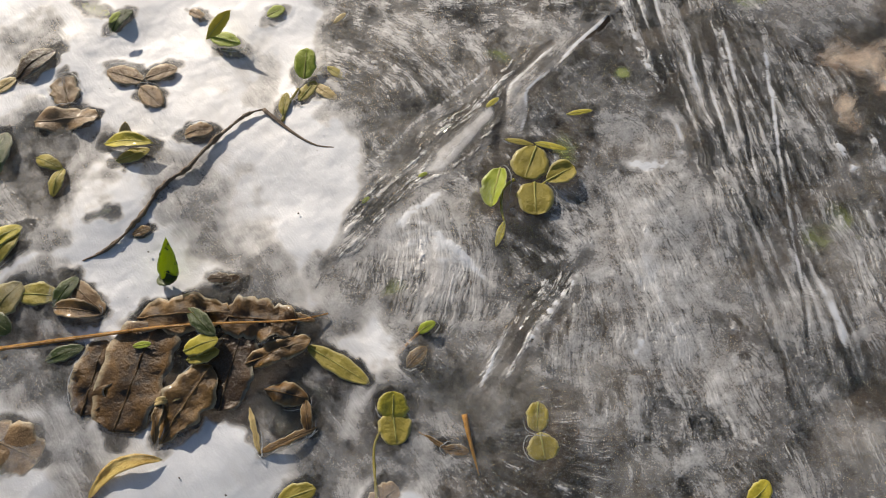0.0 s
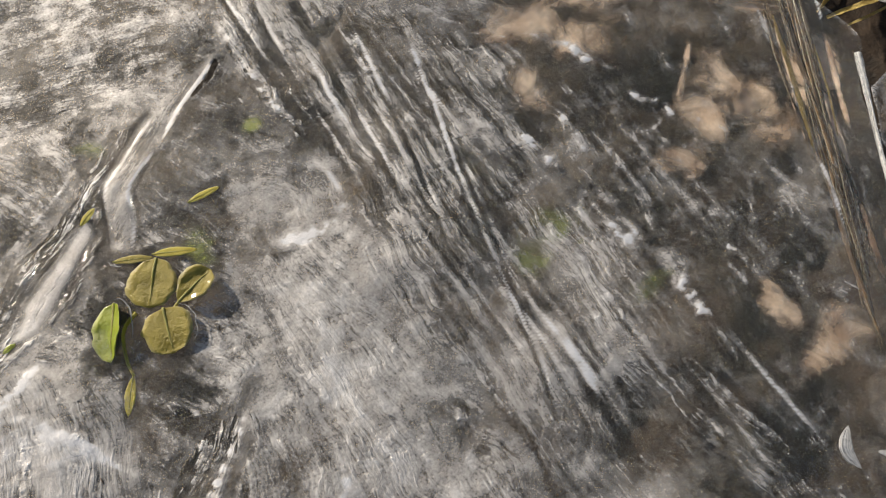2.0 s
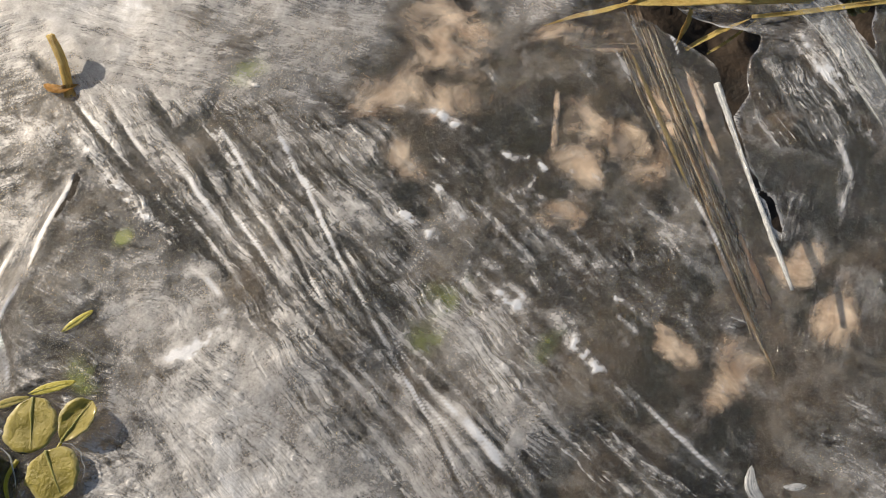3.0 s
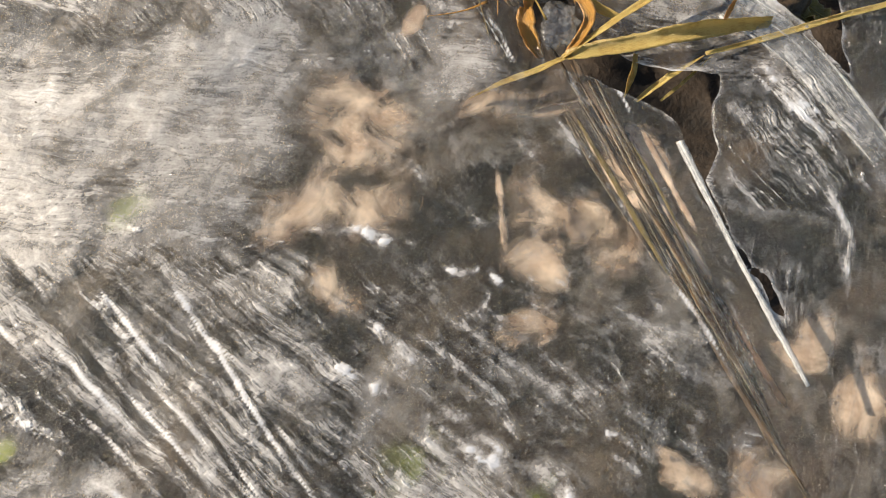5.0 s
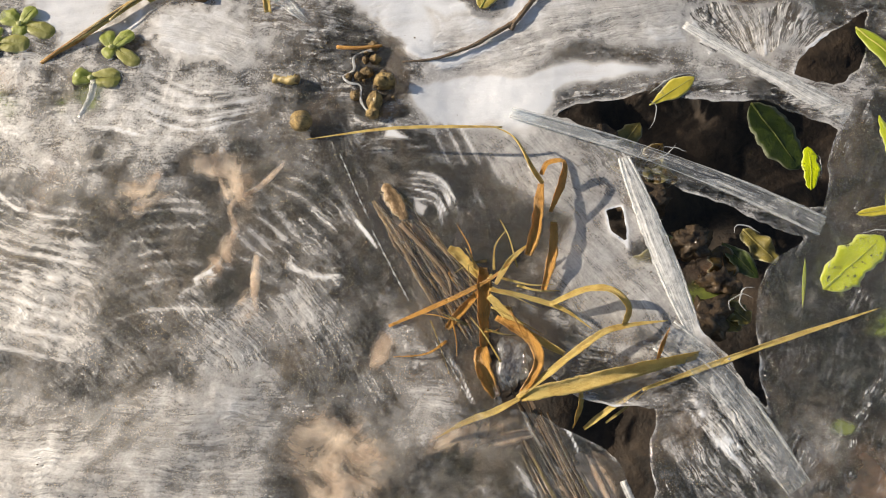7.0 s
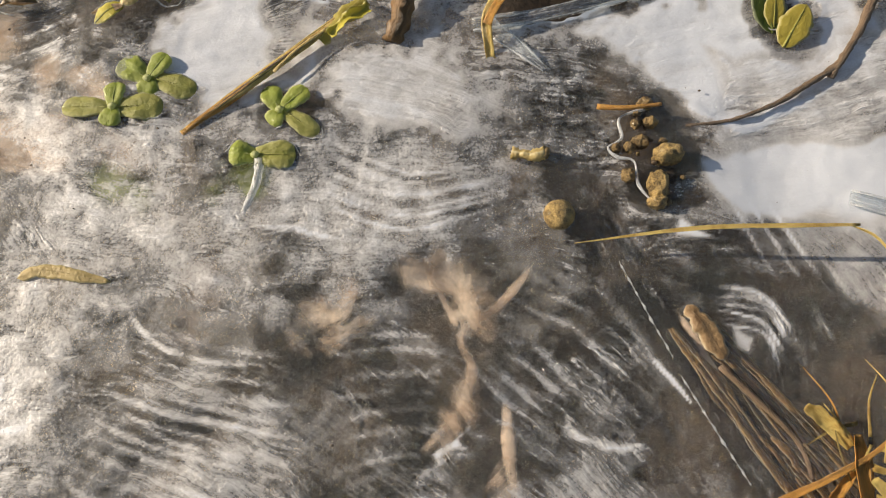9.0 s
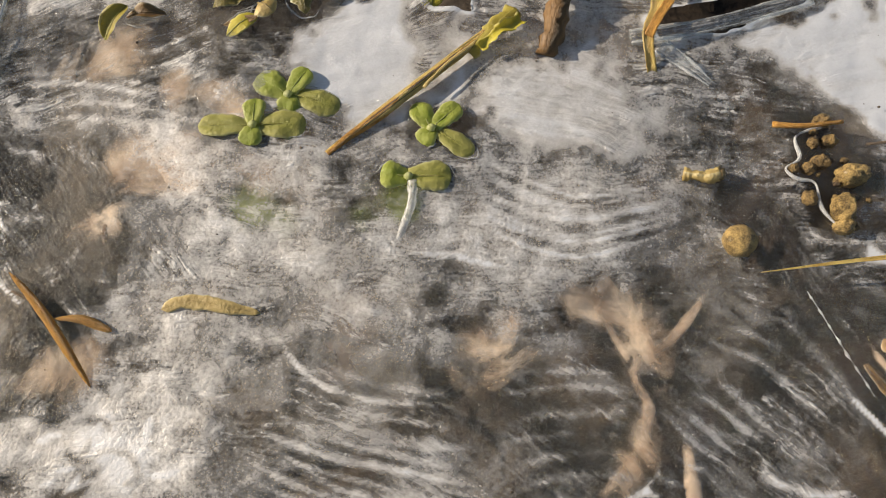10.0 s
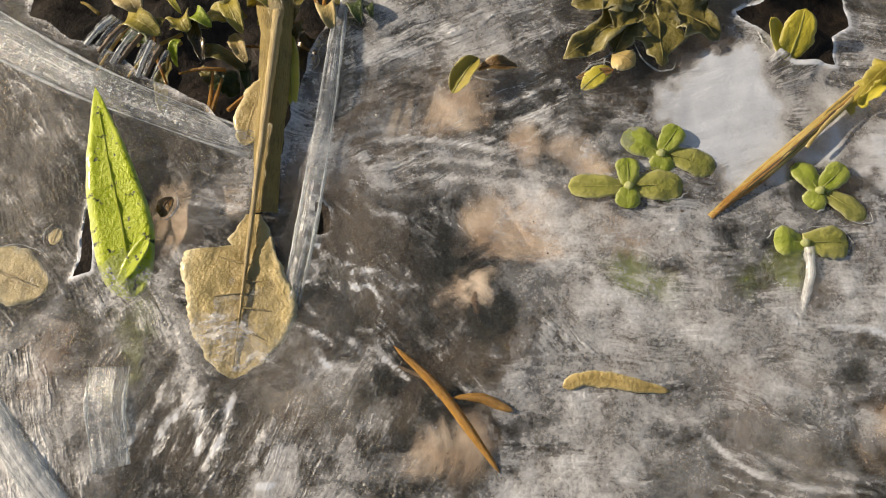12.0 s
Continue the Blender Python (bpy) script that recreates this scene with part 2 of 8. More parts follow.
def clear_ice_material(name, frostiness, tint=(0.95, 0.97, 0.98)):
    """Needles and bars of ice: glassy, with milky fibres along them."""
    m, nt, bsdf = nodes_of(name)
    uv = nt.nodes.new("ShaderNodeUVMap").outputs[0]
    geo = nt.nodes.new("ShaderNodeNewGeometry").outputs["Position"]
    lines = noise_at(nt, put(nt, "ShaderNodeMapping", Vector=uv, Scale=(1.0, 0.05, 1.0)).outputs[0], 14.0, 5.0, 0.7)
    dust = noise_at(nt, geo, 900.0, 5.0, 0.65)
    total = arith(nt, "ADD", arith(nt, "MULTIPLY", arith(nt, "SUBTRACT", lines, 0.5), 2.4), arith(nt, "MULTIPLY_ADD", arith(nt, "SUBTRACT", dust, 0.5), 1.0, frostiness))
    fac = arith(nt, "MINIMUM", arith(nt, "MAXIMUM", total, 0.03), 1.0)
    bsdf.inputs["Base Color"].default_value = (0.82, 0.83, 0.84, 1)
    bsdf.inputs["Roughness"].default_value = 0.3
    nrm = bump(nt, arith(nt, "ADD", lines, dust), 0.5, 0.0004)
    nt.links.new(nrm, bsdf.inputs["Normal"])
    clear = put(nt, "ShaderNodeBsdfTransparent", Color=(*tint, 1))
    shine = put(nt, "ShaderNodeBsdfGlossy", Roughness=0.1, Normal=nrm)
    glass = put(nt, "ShaderNodeMixShader", Fac=0.09, i1=clear.outputs[0], i2=shine.outputs[0])
    out = put(nt, "ShaderNodeMixShader", Fac=fac, i1=glass.outputs[0], i2=bsdf.outputs[0])
    nt.links.new(out.outputs[0], nt.nodes["Material Output"].inputs[0])
    return m


def haze_material():
    """Cloudy ice under the surface: thin milky veils with no sharp edge."""
    m, nt, bsdf = nodes_of("cloudy_ice")
    geo = nt.nodes.new("ShaderNodeNewGeometry").outputs["Position"]
    n = nt.nodes.new("ShaderNodeAttribute")
    n.attribute_name = "haze"
    soft, fine = noise_at(nt, geo, 85.0, 4.0, 0.5, 1.2), noise_at(nt, geo, 330.0, 3.0, 0.5, 1.5)
    thick = arith(nt, "ADD", n.outputs["Fac"], arith(nt, "ADD", arith(nt, "MULTIPLY", arith(nt, "SUBTRACT", soft, 0.5), 0.9), arith(nt, "MULTIPLY", arith(nt, "SUBTRACT", fine, 0.5), 0.4)))
    fac = arith(nt, "MINIMUM", arith(nt, "MAXIMUM", thick, 0.0), 0.7)
    nt.links.new(ramp(nt, soft, [(0.3, (0.60, 0.53, 0.47)), (0.7, (0.72, 0.69, 0.66))]), bsdf.inputs["Base Color"])
    bsdf.inputs["Roughness"].default_value = 0.9
    clear = put(nt, "ShaderNodeBsdfTransparent")
    out = put(nt, "ShaderNodeMixShader", Fac=fac, i1=clear.outputs[0], i2=bsdf.outputs[0])
    nt.links.new(out.outputs[0], nt.nodes["Material Output"].inputs[0])
    return m


ICE = ice_material()
HAZE = haze_material()
BED = earth_material("wet_mud", (0.007, 0.005, 0.004), (0.062, 0.041, 0.026), 75.0, 0.75)
SOIL = earth_material("wet_soil", (0.020, 0.013, 0.008), (0.16, 0.10, 0.05), 500.0, 0.55, 0.5)
CRUMB = earth_material("ochre_soil", (0.020, 0.011, 0.005), (0.44, 0.29, 0.11), 520.0, 0.6, 0.25)
BALL = earth_material("golden_soil", (0.07, 0.04, 0.012), (0.66, 0.46, 0.18), 700.0, 0.55, 0.25)
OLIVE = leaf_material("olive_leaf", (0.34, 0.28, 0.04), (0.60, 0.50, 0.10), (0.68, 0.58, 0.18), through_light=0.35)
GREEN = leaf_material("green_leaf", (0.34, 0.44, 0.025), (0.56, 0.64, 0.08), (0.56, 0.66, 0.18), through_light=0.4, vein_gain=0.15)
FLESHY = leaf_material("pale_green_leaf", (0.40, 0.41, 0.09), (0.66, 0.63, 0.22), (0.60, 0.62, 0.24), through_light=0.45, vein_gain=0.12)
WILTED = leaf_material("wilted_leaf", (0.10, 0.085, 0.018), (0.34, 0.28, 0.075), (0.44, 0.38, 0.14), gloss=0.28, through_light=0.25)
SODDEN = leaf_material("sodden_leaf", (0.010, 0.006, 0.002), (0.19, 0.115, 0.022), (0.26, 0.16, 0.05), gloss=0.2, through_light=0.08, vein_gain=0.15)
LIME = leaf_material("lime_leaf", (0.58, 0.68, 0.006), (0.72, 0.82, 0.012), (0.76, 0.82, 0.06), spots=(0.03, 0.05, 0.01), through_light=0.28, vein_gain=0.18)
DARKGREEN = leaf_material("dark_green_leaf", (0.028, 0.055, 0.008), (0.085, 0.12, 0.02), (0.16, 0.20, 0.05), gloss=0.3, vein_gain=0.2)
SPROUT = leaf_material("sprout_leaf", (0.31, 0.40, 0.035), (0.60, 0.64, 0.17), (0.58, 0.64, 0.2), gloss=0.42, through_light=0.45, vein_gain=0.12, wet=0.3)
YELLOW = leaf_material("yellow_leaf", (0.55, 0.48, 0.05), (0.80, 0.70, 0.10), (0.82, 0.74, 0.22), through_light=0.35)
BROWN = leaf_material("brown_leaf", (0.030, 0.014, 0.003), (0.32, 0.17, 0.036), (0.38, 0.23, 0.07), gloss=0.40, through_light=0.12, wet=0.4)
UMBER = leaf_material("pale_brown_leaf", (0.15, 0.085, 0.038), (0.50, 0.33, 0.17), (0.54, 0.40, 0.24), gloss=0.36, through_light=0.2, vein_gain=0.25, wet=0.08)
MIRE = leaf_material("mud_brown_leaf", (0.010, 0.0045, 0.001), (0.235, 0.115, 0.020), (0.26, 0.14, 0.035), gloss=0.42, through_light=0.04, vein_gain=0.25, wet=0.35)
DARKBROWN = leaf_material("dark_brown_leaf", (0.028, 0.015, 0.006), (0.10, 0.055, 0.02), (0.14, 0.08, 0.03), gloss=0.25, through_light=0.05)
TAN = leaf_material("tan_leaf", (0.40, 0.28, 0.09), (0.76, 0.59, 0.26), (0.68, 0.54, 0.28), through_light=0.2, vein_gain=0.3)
STRAW = fibre_material("golden_straw", (0.56, 0.29, 0.04), (0.97, 0.76, 0.28), 30.0, 0.32, 0.28)
ORANGE = fibre_material("orange_straw", (0.26, 0.10, 0.018), (0.86, 0.46, 0.12), 30.0, 0.32, 0.22)
WITHERED = fibre_material("withered_stalk", (0.05, 0.035, 0.010), (0.36, 0.26, 0.08), 24.0, 0.35, 0.1)
TWIG = fibre_material("dark_twig", (0.045, 0.030, 0.020), (0.22, 0.15, 0.095), 20.0, 0.5, 0.0)
SUNK_TAN = sunk_material("sunken_tan_leaf", (0.48, 0.33, 0.23), (0.94, 0.76, 0.60))
SUNK_GREEN = sunk_material("sunken_green_leaf", (0.10, 0.13, 0.02), (0.30, 0.36, 0.08))
SUNK_DARK = sunk_material("sunken_dark_leaf", (0.05, 0.03, 0.02), (0.22, 0.13, 0.08))
NEEDLE = clear_ice_material("ice_needle", 0.05)
MILKY = clear_ice_material("milky_ice_needle", 0.42)


# ---- the ice sheet: a fine field of frost, fibres and relief ----
STEP = 0.04
GX, GY = np.meshgrid(np.arange(-19.0, 15.01, STEP), np.arange(-20.5, 17.01, STEP))
NY, NX = GX.shape
TABLE = np.random.RandomState(5).rand(512, 512)


def value_noise(x, y, seed=0):
    x, y = x + seed * 37.7, y + seed * 91.3
    xi, yi = np.floor(x).astype(int), np.floor(y).astype(int)
    fx, fy = x - xi, y - yi
    fx, fy = fx * fx * (3 - 2 * fx), fy * fy * (3 - 2 * fy)
    a, b = TABLE[yi % 512, xi % 512], TABLE[yi % 512, (xi + 1) % 512]
    c, d = TABLE[(yi + 1) % 512, xi % 512], TABLE[(yi + 1) % 512, (xi + 1) % 512]
    return (a * (1 - fx) + b * fx) * (1 - fy) + (c * (1 - fx) + d * fx) * fy


def fractal(x, y, octaves=4, seed=0):
    total, amp, norm = 0, 1.0, 0
    for k in range(octaves):
        total, norm = total + amp * value_noise(x * 2 ** k, y * 2 ** k, seed + k), norm + amp
        amp *= 0.55
    return total / norm


def smooth(x, a, b):
    s = np.clip((x - a) / (b - a), 0, 1)
    return s * s * (3 - 2 * s)


WX = GX + 1.9 * (fractal(GX / 1.6, GY / 1.6, 4, 11) - 0.5)
WY = GY + 1.9 * (fractal(GX / 1.6, GY / 1.6, 4, 12) - 0.5)
FX, FY = fractal(GX / 0.30, GY / 0.30, 3, 13) - 0.5, fractal(GX / 0.30, GY / 0.30, 3, 14) - 0.5
frost = np.full(GX.shape, 0.38)
streak = np.full(GX.shape, 0.20)
grain = np.full(GX.shape, 0.20)
relief = np.zeros(GX.shape)
warp = 0.7 * (fractal(GX / 2.2, GY / 2.2, 3, 21) - 0.5)
flow_u, flow_v = GY + 0.15 * GX + warp, GX.copy()
hole = np.full(GX.shape, -1.0)
MELTS, SUNKEN = [], []


def distance_in(points, x, y):
    """Signed distance to a closed outline, positive inside."""
    d, inside = np.full(x.shape, 1e9), np.zeros(x.shape, bool)
    for (ax, ay), (bx, by) in zip(points, points[1:] + points[:1]):
        ex, ey = bx - ax, by - ay
        k = np.clip(((x - ax) * ex + (y - ay) * ey) / (ex * ex + ey * ey + 1e-9), 0, 1)
        d = np.minimum(d, (x - ax - k * ex) ** 2 + (y - ay - k * ey) ** 2)
        inside ^= ((ay > y) != (by > y)) & (x < ex * (y - ay) / (ey if abs(ey) > 1e-9 else 1e-9) + ax)
    return np.where(inside, 1, -1) * np.sqrt(d)


def window(points, margin):
    xs, ys = [p[0] for p in points], [p[1] for p in points]
    i0, i1 = int((min(xs) - margin + 19.0) / STEP), int((max(xs) + margin + 19.0) / STEP) + 1
    j0, j1 = int((min(ys) - margin + 20.5) / STEP), int((max(ys) + margin + 20.5) / STEP) + 1
    return np.s_[max(j0, 0):max(min(j1, NY), 1), max(i0, 0):max(min(i1, NX), 1)]


def directions(s, way):
    kind = way[0]
    bend = 0.05 if way[0] == "line" else 0.12
    x, y = GX[s] + bend * (WX[s] - GX[s]), GY[s] + bend * (WY[s] - GY[s])
    if kind == "line":
        (ax, ay), (bx, by) = way[1], way[2]
        n = math.hypot(bx - ax, by - ay)
        cx, cy = (bx - ax) / n, (by - ay) / n
        return (x - ax) * -cy + (y - ay) * cx, (x - ax) * cx + (y - ay) * cy
    dx, dy = x - way[1][0], y - way[1][1]
    r, a = np.hypot(dx, dy), np.arctan2(dy, dx)
    mean = r.mean()
    return (a * mean, r) if kind == "rays" else (r, a * mean)


def region(points, f, st, gr, way=None, soft=0.5, wob=1.0, rough=0.0, height=0.0):
    """A field of ice of one kind: frost, strength of fibres and of grain, and the run of the fibres."""
    s = window(points, 1.8)
    x = GX[s] + wob * (WX[s] - GX[s]) + rough * FX[s]
    y = GY[s] + wob * (WY[s] - GY[s]) + rough * FY[s]
    d = distance_in(points, x, y)
    m = smooth(d, -soft, soft)
    frost[s] += m * (f - frost[s])
    streak[s] += m * (st - streak[s])
    grain[s] += m * (gr - grain[s])
    relief[s] += m * height
    if way:
        u, v = directions(s, way)
        pick = m + 0.95 * (value_noise(u * 3.0, v * 0.4, 77) - 0.5) > 0.5
        flow_u[s] = np.where(pick, u, flow_u[s])
        flow_v[s] = np.where(pick, v, flow_v[s])


def nearest(points, s, wob):
    """Distance to a line of points and the share of its length run."""
    x, y = GX[s] + wob * (WX[s] - GX[s]), GY[s] + wob * (WY[s] - GY[s])
    best, along, run = np.full(x.shape, 1e9), np.zeros(x.shape), 0.0
    total = sum(math.dist(a, b) for a, b in zip(points, points[1:]))
    for (ax, ay), (bx, by) in zip(points, points[1:]):
        ex, ey, n = bx - ax, by - ay, math.dist((ax, ay), (bx, by))
        k = np.clip(((x - ax) * ex + (y - ay) * ey) / (n * n + 1e-9), 0, 1)
        d = np.hypot(x - ax - k * ex, y - ay - k * ey)
        along = np.where(d < best, (run + k * n) / total, along)
        best = np.minimum(best, d)
        run += n
    return best, along


def round_off(points, n=6):
    """A smooth line through a few points."""
    p = [Vector((*q, 0)) if len(q) == 2 else Vector(q) for q in points]
    if len(p) < 3:
        n = n * 2
    out = []
    for i in range(len(p) - 1):
        a, b, c, d = p[max(i - 1, 0)], p[i], p[i + 1], p[min(i + 2, len(p) - 1)]
        for k in range(n):
            t = k / n
            out.append(0.5 * ((2 * b) + (c - a) * t + (2 * a - 5 * b + 4 * c - d) * t * t + (3 * b - 3 * c + d - a) * t ** 3))
    return out + [p[-1]]


def ridge(points, width, f=0.45, height=0.02, wob=0.4, uneven=0.6, taper=True):
    """A raised white line of frost; with negative f and height a clear groove."""
    pts = [(q.x, q.y) for q in round_off(points, 5)]
    s = window(pts, 3 * width + 0.6)
    width = max(width, 0.9 * STEP)
    height *= smooth(width, 0.03, 0.10)
    d, k = nearest(pts, s, wob)
    w = width * (0.35 + 0.65 * np.sin(np.pi * np.clip(k, 0.02, 0.98)) ** 0.6) if taper else width
    body = np.exp(-(d / w) ** 2)
    lumps = 1 - uneven + uneven * 2 * fractal(GX[s] / 0.28, GY[s] / 0.28, 3, 31)
    if f > 0 and width > 0.07:
        lumps = 0.75 * lumps * (0.45 + 1.1 * smooth(fractal(GX[s] / 0.11, GY[s] / 0.11, 2, 33), 0.25, 0.75))
        height = height * 0.4
    if taper:
        body = body * smooth(k, 0.0, 0.22) * smooth(1 - k, 0.0, 0.22) + 0.15 * body
    frost[s] += f * body * lumps
    relief[s] += height * body * lumps


def opening(points, wob=0.35, rim=0.35):
    """A gap in the ice, with a thin frosted rim."""
    s = window(points, 0.6)
    d = distance_in(points, GX[s] + wob * (WX[s] - GX[s]) + 0.06 * FX[s], GY[s] + wob * (WY[s] - GY[s]) + 0.06 * FY[s])
    hole[s] = np.maximum(hole[s], d)
    frost[s] += rim * np.exp(-(d / 0.06) ** 2)
    relief[s] += 0.02 * np.exp(-(d / 0.10) ** 2)


# broad fields, from the first bay of the puddle to the last
region([(-23.23, -12.54), (-11.85, -4.77), (-9.03, -6.53), (-7.27, -8.14), (-5.72, -8.68), (-5.08, -10.13), (-5.03, -11.16), (-3.34, -10.25), (-1.90, -10.84), (-0.64, -11.77), (1.36, -12.89), (-7.28, -21.52)], 0.86, 0.03, 0.02, soft=0.45, wob=1.0, rough=0.4)
region([(-10.79, -5.32), (-6.53, -1.08), (-4.79, -1.83), (-5.41, -4.36), (-5.70, -7.09), (-6.34, -8.28), (-8.20, -7.10)], 0.35, 0.26, 0.16, ("arcs", (-7.14, -11.34)))
region([(-4.91, -9.61), (-4.96, -8.17), (-3.58, -7.25), (-2.31, -8.06), (-1.38, -8.71), (-2.31, -10.10), (-3.69, -10.58), (-4.67, -11.16)], 0.60, 0.22, 0.06, ("arcs", (-6.13, -11.85)))
region([(-5.44, -3.74), (-4.53, -3.56), (-4.18, -5.69), (-4.62, -9.88), (-4.86, -10.99), (-5.58, -9.50), (-5.49, -7.30)], 0.32, 0.44, 0.08, ("line", (-5.12, -4.09), (-5.07, -10.31)), soft=0.12, wob=0.4)
region([(-1.27, -6.54), (-0.52, -6.87), (-0.25, -8.93), (-0.07, -10.61), (-0.62, -11.16), (-1.31, -9.63), (-1.37, -7.68)], 0.32, 0.46, 0.08, ("line", (-1.10, -6.56), (-0.53, -10.45)), soft=0.15, wob=0.5)
region([(-0.15, -10.69), (-0.05, -7.43), (0.93, -6.83), (2.63, -8.28), (3.07, -9.84), (1.40, -12.32)], 0.26, 0.28, 0.14, ("rays", (-0.79, -11.62)))
region([(-2.41, -4.41), (-0.85, -3.46), (1.18, -4.88), (3.35, -6.17), (2.89, -9.49), (0.15, -8.95), (-1.46, -5.96)], 0.57, 0.18, 0.18, ("rays", (-5.18, -3.11)), soft=0.8)
region([(-3.85, -3.15), (-2.99, -2.15), (-1.76, -2.68), (-0.97, -3.88), (-2.14, -5.16), (-3.15, -4.55)], 0.44, 0.10, 0.16)
region([(-2.18, -4.91), (-2.41, -4.35), (-1.70, -3.95), (-2.04, -2.93), (-1.24, -3.18), (-0.96, -3.64), (-1.47, -4.42)], 0.64, 0.12, 0.24, soft=0.35, rough=0.2)
region([(-9.20, 1.64), (-5.54, 3.22), (-1.55, 0.52), (0.28, 0.68), (2.47, -1.70), (5.79, -3.13), (7.57, -4.57), (7.33, -7.90), (5.04, -8.36), (3.14, -6.09), (-1.00, -3.51), (-5.06, -0.99)], 0.45, 0.26, 0.10, ("line", (-5.37, -0.39), (3.08, -5.91)), soft=0.18, wob=0.5)
region([(-0.16, -4.10), (1.00, -3.28), (3.38, -3.74), (5.38, -4.59), (6.93, -5.77), (6.08, -7.62), (3.66, -6.58)], 0.47, 0.14, 0.10, ("line", (-5.37, -0.39), (3.08, -5.91)), soft=0.9)
region([(0.45, 0.87), (1.75, 3.53), (3.77, 4.90), (5.37, 2.54), (7.19, -1.03), (8.05, -2.56), (8.96, -5.07), (7.39, -4.52), (5.58, -3.00), (2.47, -1.70)], 0.12, 0.12, 0.20, ("line", (1.44, 0.65), (6.04, -3.43)), soft=0.8, rough=0.3)
region([(3.83, -3.98), (5.61, -3.58), (7.56, -4.55), (7.84, -6.25), (5.99, -6.10)], 0.20, 0.34, 0.10, ("line", (3.52, -2.88), (7.40, -4.60)), soft=0.9)
region([(-12.02, 3.80), (-7.57, 2.29), (-5.54, -1.28), (-5.33, -3.28), (-7.74, -5.02), (-11.52, -3.43)], 0.48, 0.16, 0.36, ("line", (-7.47, -3.47), (-5.46, -1.92)), soft=0.8, rough=0.4)
region([(-10.82, 7.77), (-0.35, 8.11), (1.64, 7.12), (2.91, 5.20), (3.57, 3.74), (0.17, 2.96), (0.17, 1.02), (-1.77, 0.36), (-4.88, 0.03), (-8.19, 1.26)], 0.58, 0.13, 0.09, ("line", (-6.00, 4.75), (2.52, 4.49)), soft=0.8)
region([(-9.75, 4.49), (-5.18, 3.96), (-3.98, 1.24), (-4.75, -0.52), (-7.59, -0.65)], 0.70, 0.16, 0.10, soft=1.4)
region([(-0.05, 3.06), (2.16, 3.47), (2.43, 2.01), (2.09, 1.00), (0.36, 1.02)], 0.36, 0.10, 0.16, soft=0.8)
region([(2.37, 3.26), (3.57, 3.63), (4.67, 2.82), (6.39, -0.03), (7.13, -2.21), (4.99, -1.82), (3.45, -0.16), (2.55, 1.51)], 0.16, 0.12, 0.20, soft=0.8, rough=0.3)
region([(-6.41, 8.56), (-3.48, 8.08), (0.78, 8.37), (1.24, 7.16), (2.29, 5.89), (1.97, 4.00), (-6.47, 4.00), (-7.04, 7.33)], 0.27, 0.22, 0.14, ("arcs", (-8.59, -2.51)), soft=0.9)
region([(-9.53, 7.40), (-3.20, 7.35), (1.31, 7.11), (2.05, 5.52), (0.46, 4.18), (-8.46, 3.84)], 0.34, 0.16, 0.10, soft=0.9)
region([(-5.90, 11.05), (-3.54, 11.50), (-0.59, 11.11), (-0.72, 9.02), (-3.02, 8.55), (-5.74, 9.05)], 0.49, 0.12, 0.24, ("line", (-5.14, 9.71), (-1.08, 9.69)), soft=0.9)
region([(-10.84, 11.47), (-7.90, 12.02), (-5.90, 11.05), (-5.90, 9.05), (-7.43, 8.57), (-10.28, 8.91)], 0.64, 0.14, 0.22, ("line", (-9.39, 10.62), (-6.01, 10.33)), soft=0.9)
region([(-10.28, 8.91), (-7.57, 8.41), (-6.81, 7.33), (-7.07, 5.91), (-9.84, 5.25)], 0.53, 0.12, 0.30, soft=0.9, rough=0.4)
region([(-10.91, 14.91), (-7.58, 14.89), (-7.27, 13.01), (-8.54, 11.93), (-10.78, 11.50)], 0.50, 0.24, 0.16, ("line", (-10.63, 11.76), (-8.52, 12.64)), soft=0.8)
region([(-11.25, 11.51), (-9.35, 11.67), (-8.89, 10.26), (-7.89, 9.05), (-9.64, 8.20), (-11.67, 8.62)], 0.12, 0.20, 0.22, ("line", (-10.89, 10.43), (-9.95, 9.35)), soft=0.9, rough=0.4)
region([(-17.85, 13.64), (-15.59, 13.43), (-12.41, 12.03), (-12.88, 11.09), (-12.76, 8.62), (-14.23, 9.65), (-16.80, 9.36)], 0.26, 0.16, 0.20, ("line", (-15.49, 12.86), (-13.88, 10.92)), soft=0.8, rough=0.3)
region([(-16.88, 9.66), (-14.63, 9.81), (-13.98, 8.98), (-13.59, 6.88), (-16.20, 6.88)], 0.56, 0.24, 0.10, ("line", (-14.91, 9.66), (-14.11, 7.53)), soft=0.8)
region([(-13.92, 9.06), (-12.12, 8.76), (-10.82, 8.98), (-9.64, 8.20), (-8.96, 6.89), (-13.59, 6.88)], 0.25, 0.16, 0.28, ("line", (-12.83, 7.40), (-12.13, 8.91)), soft=0.9, rough=0.4)
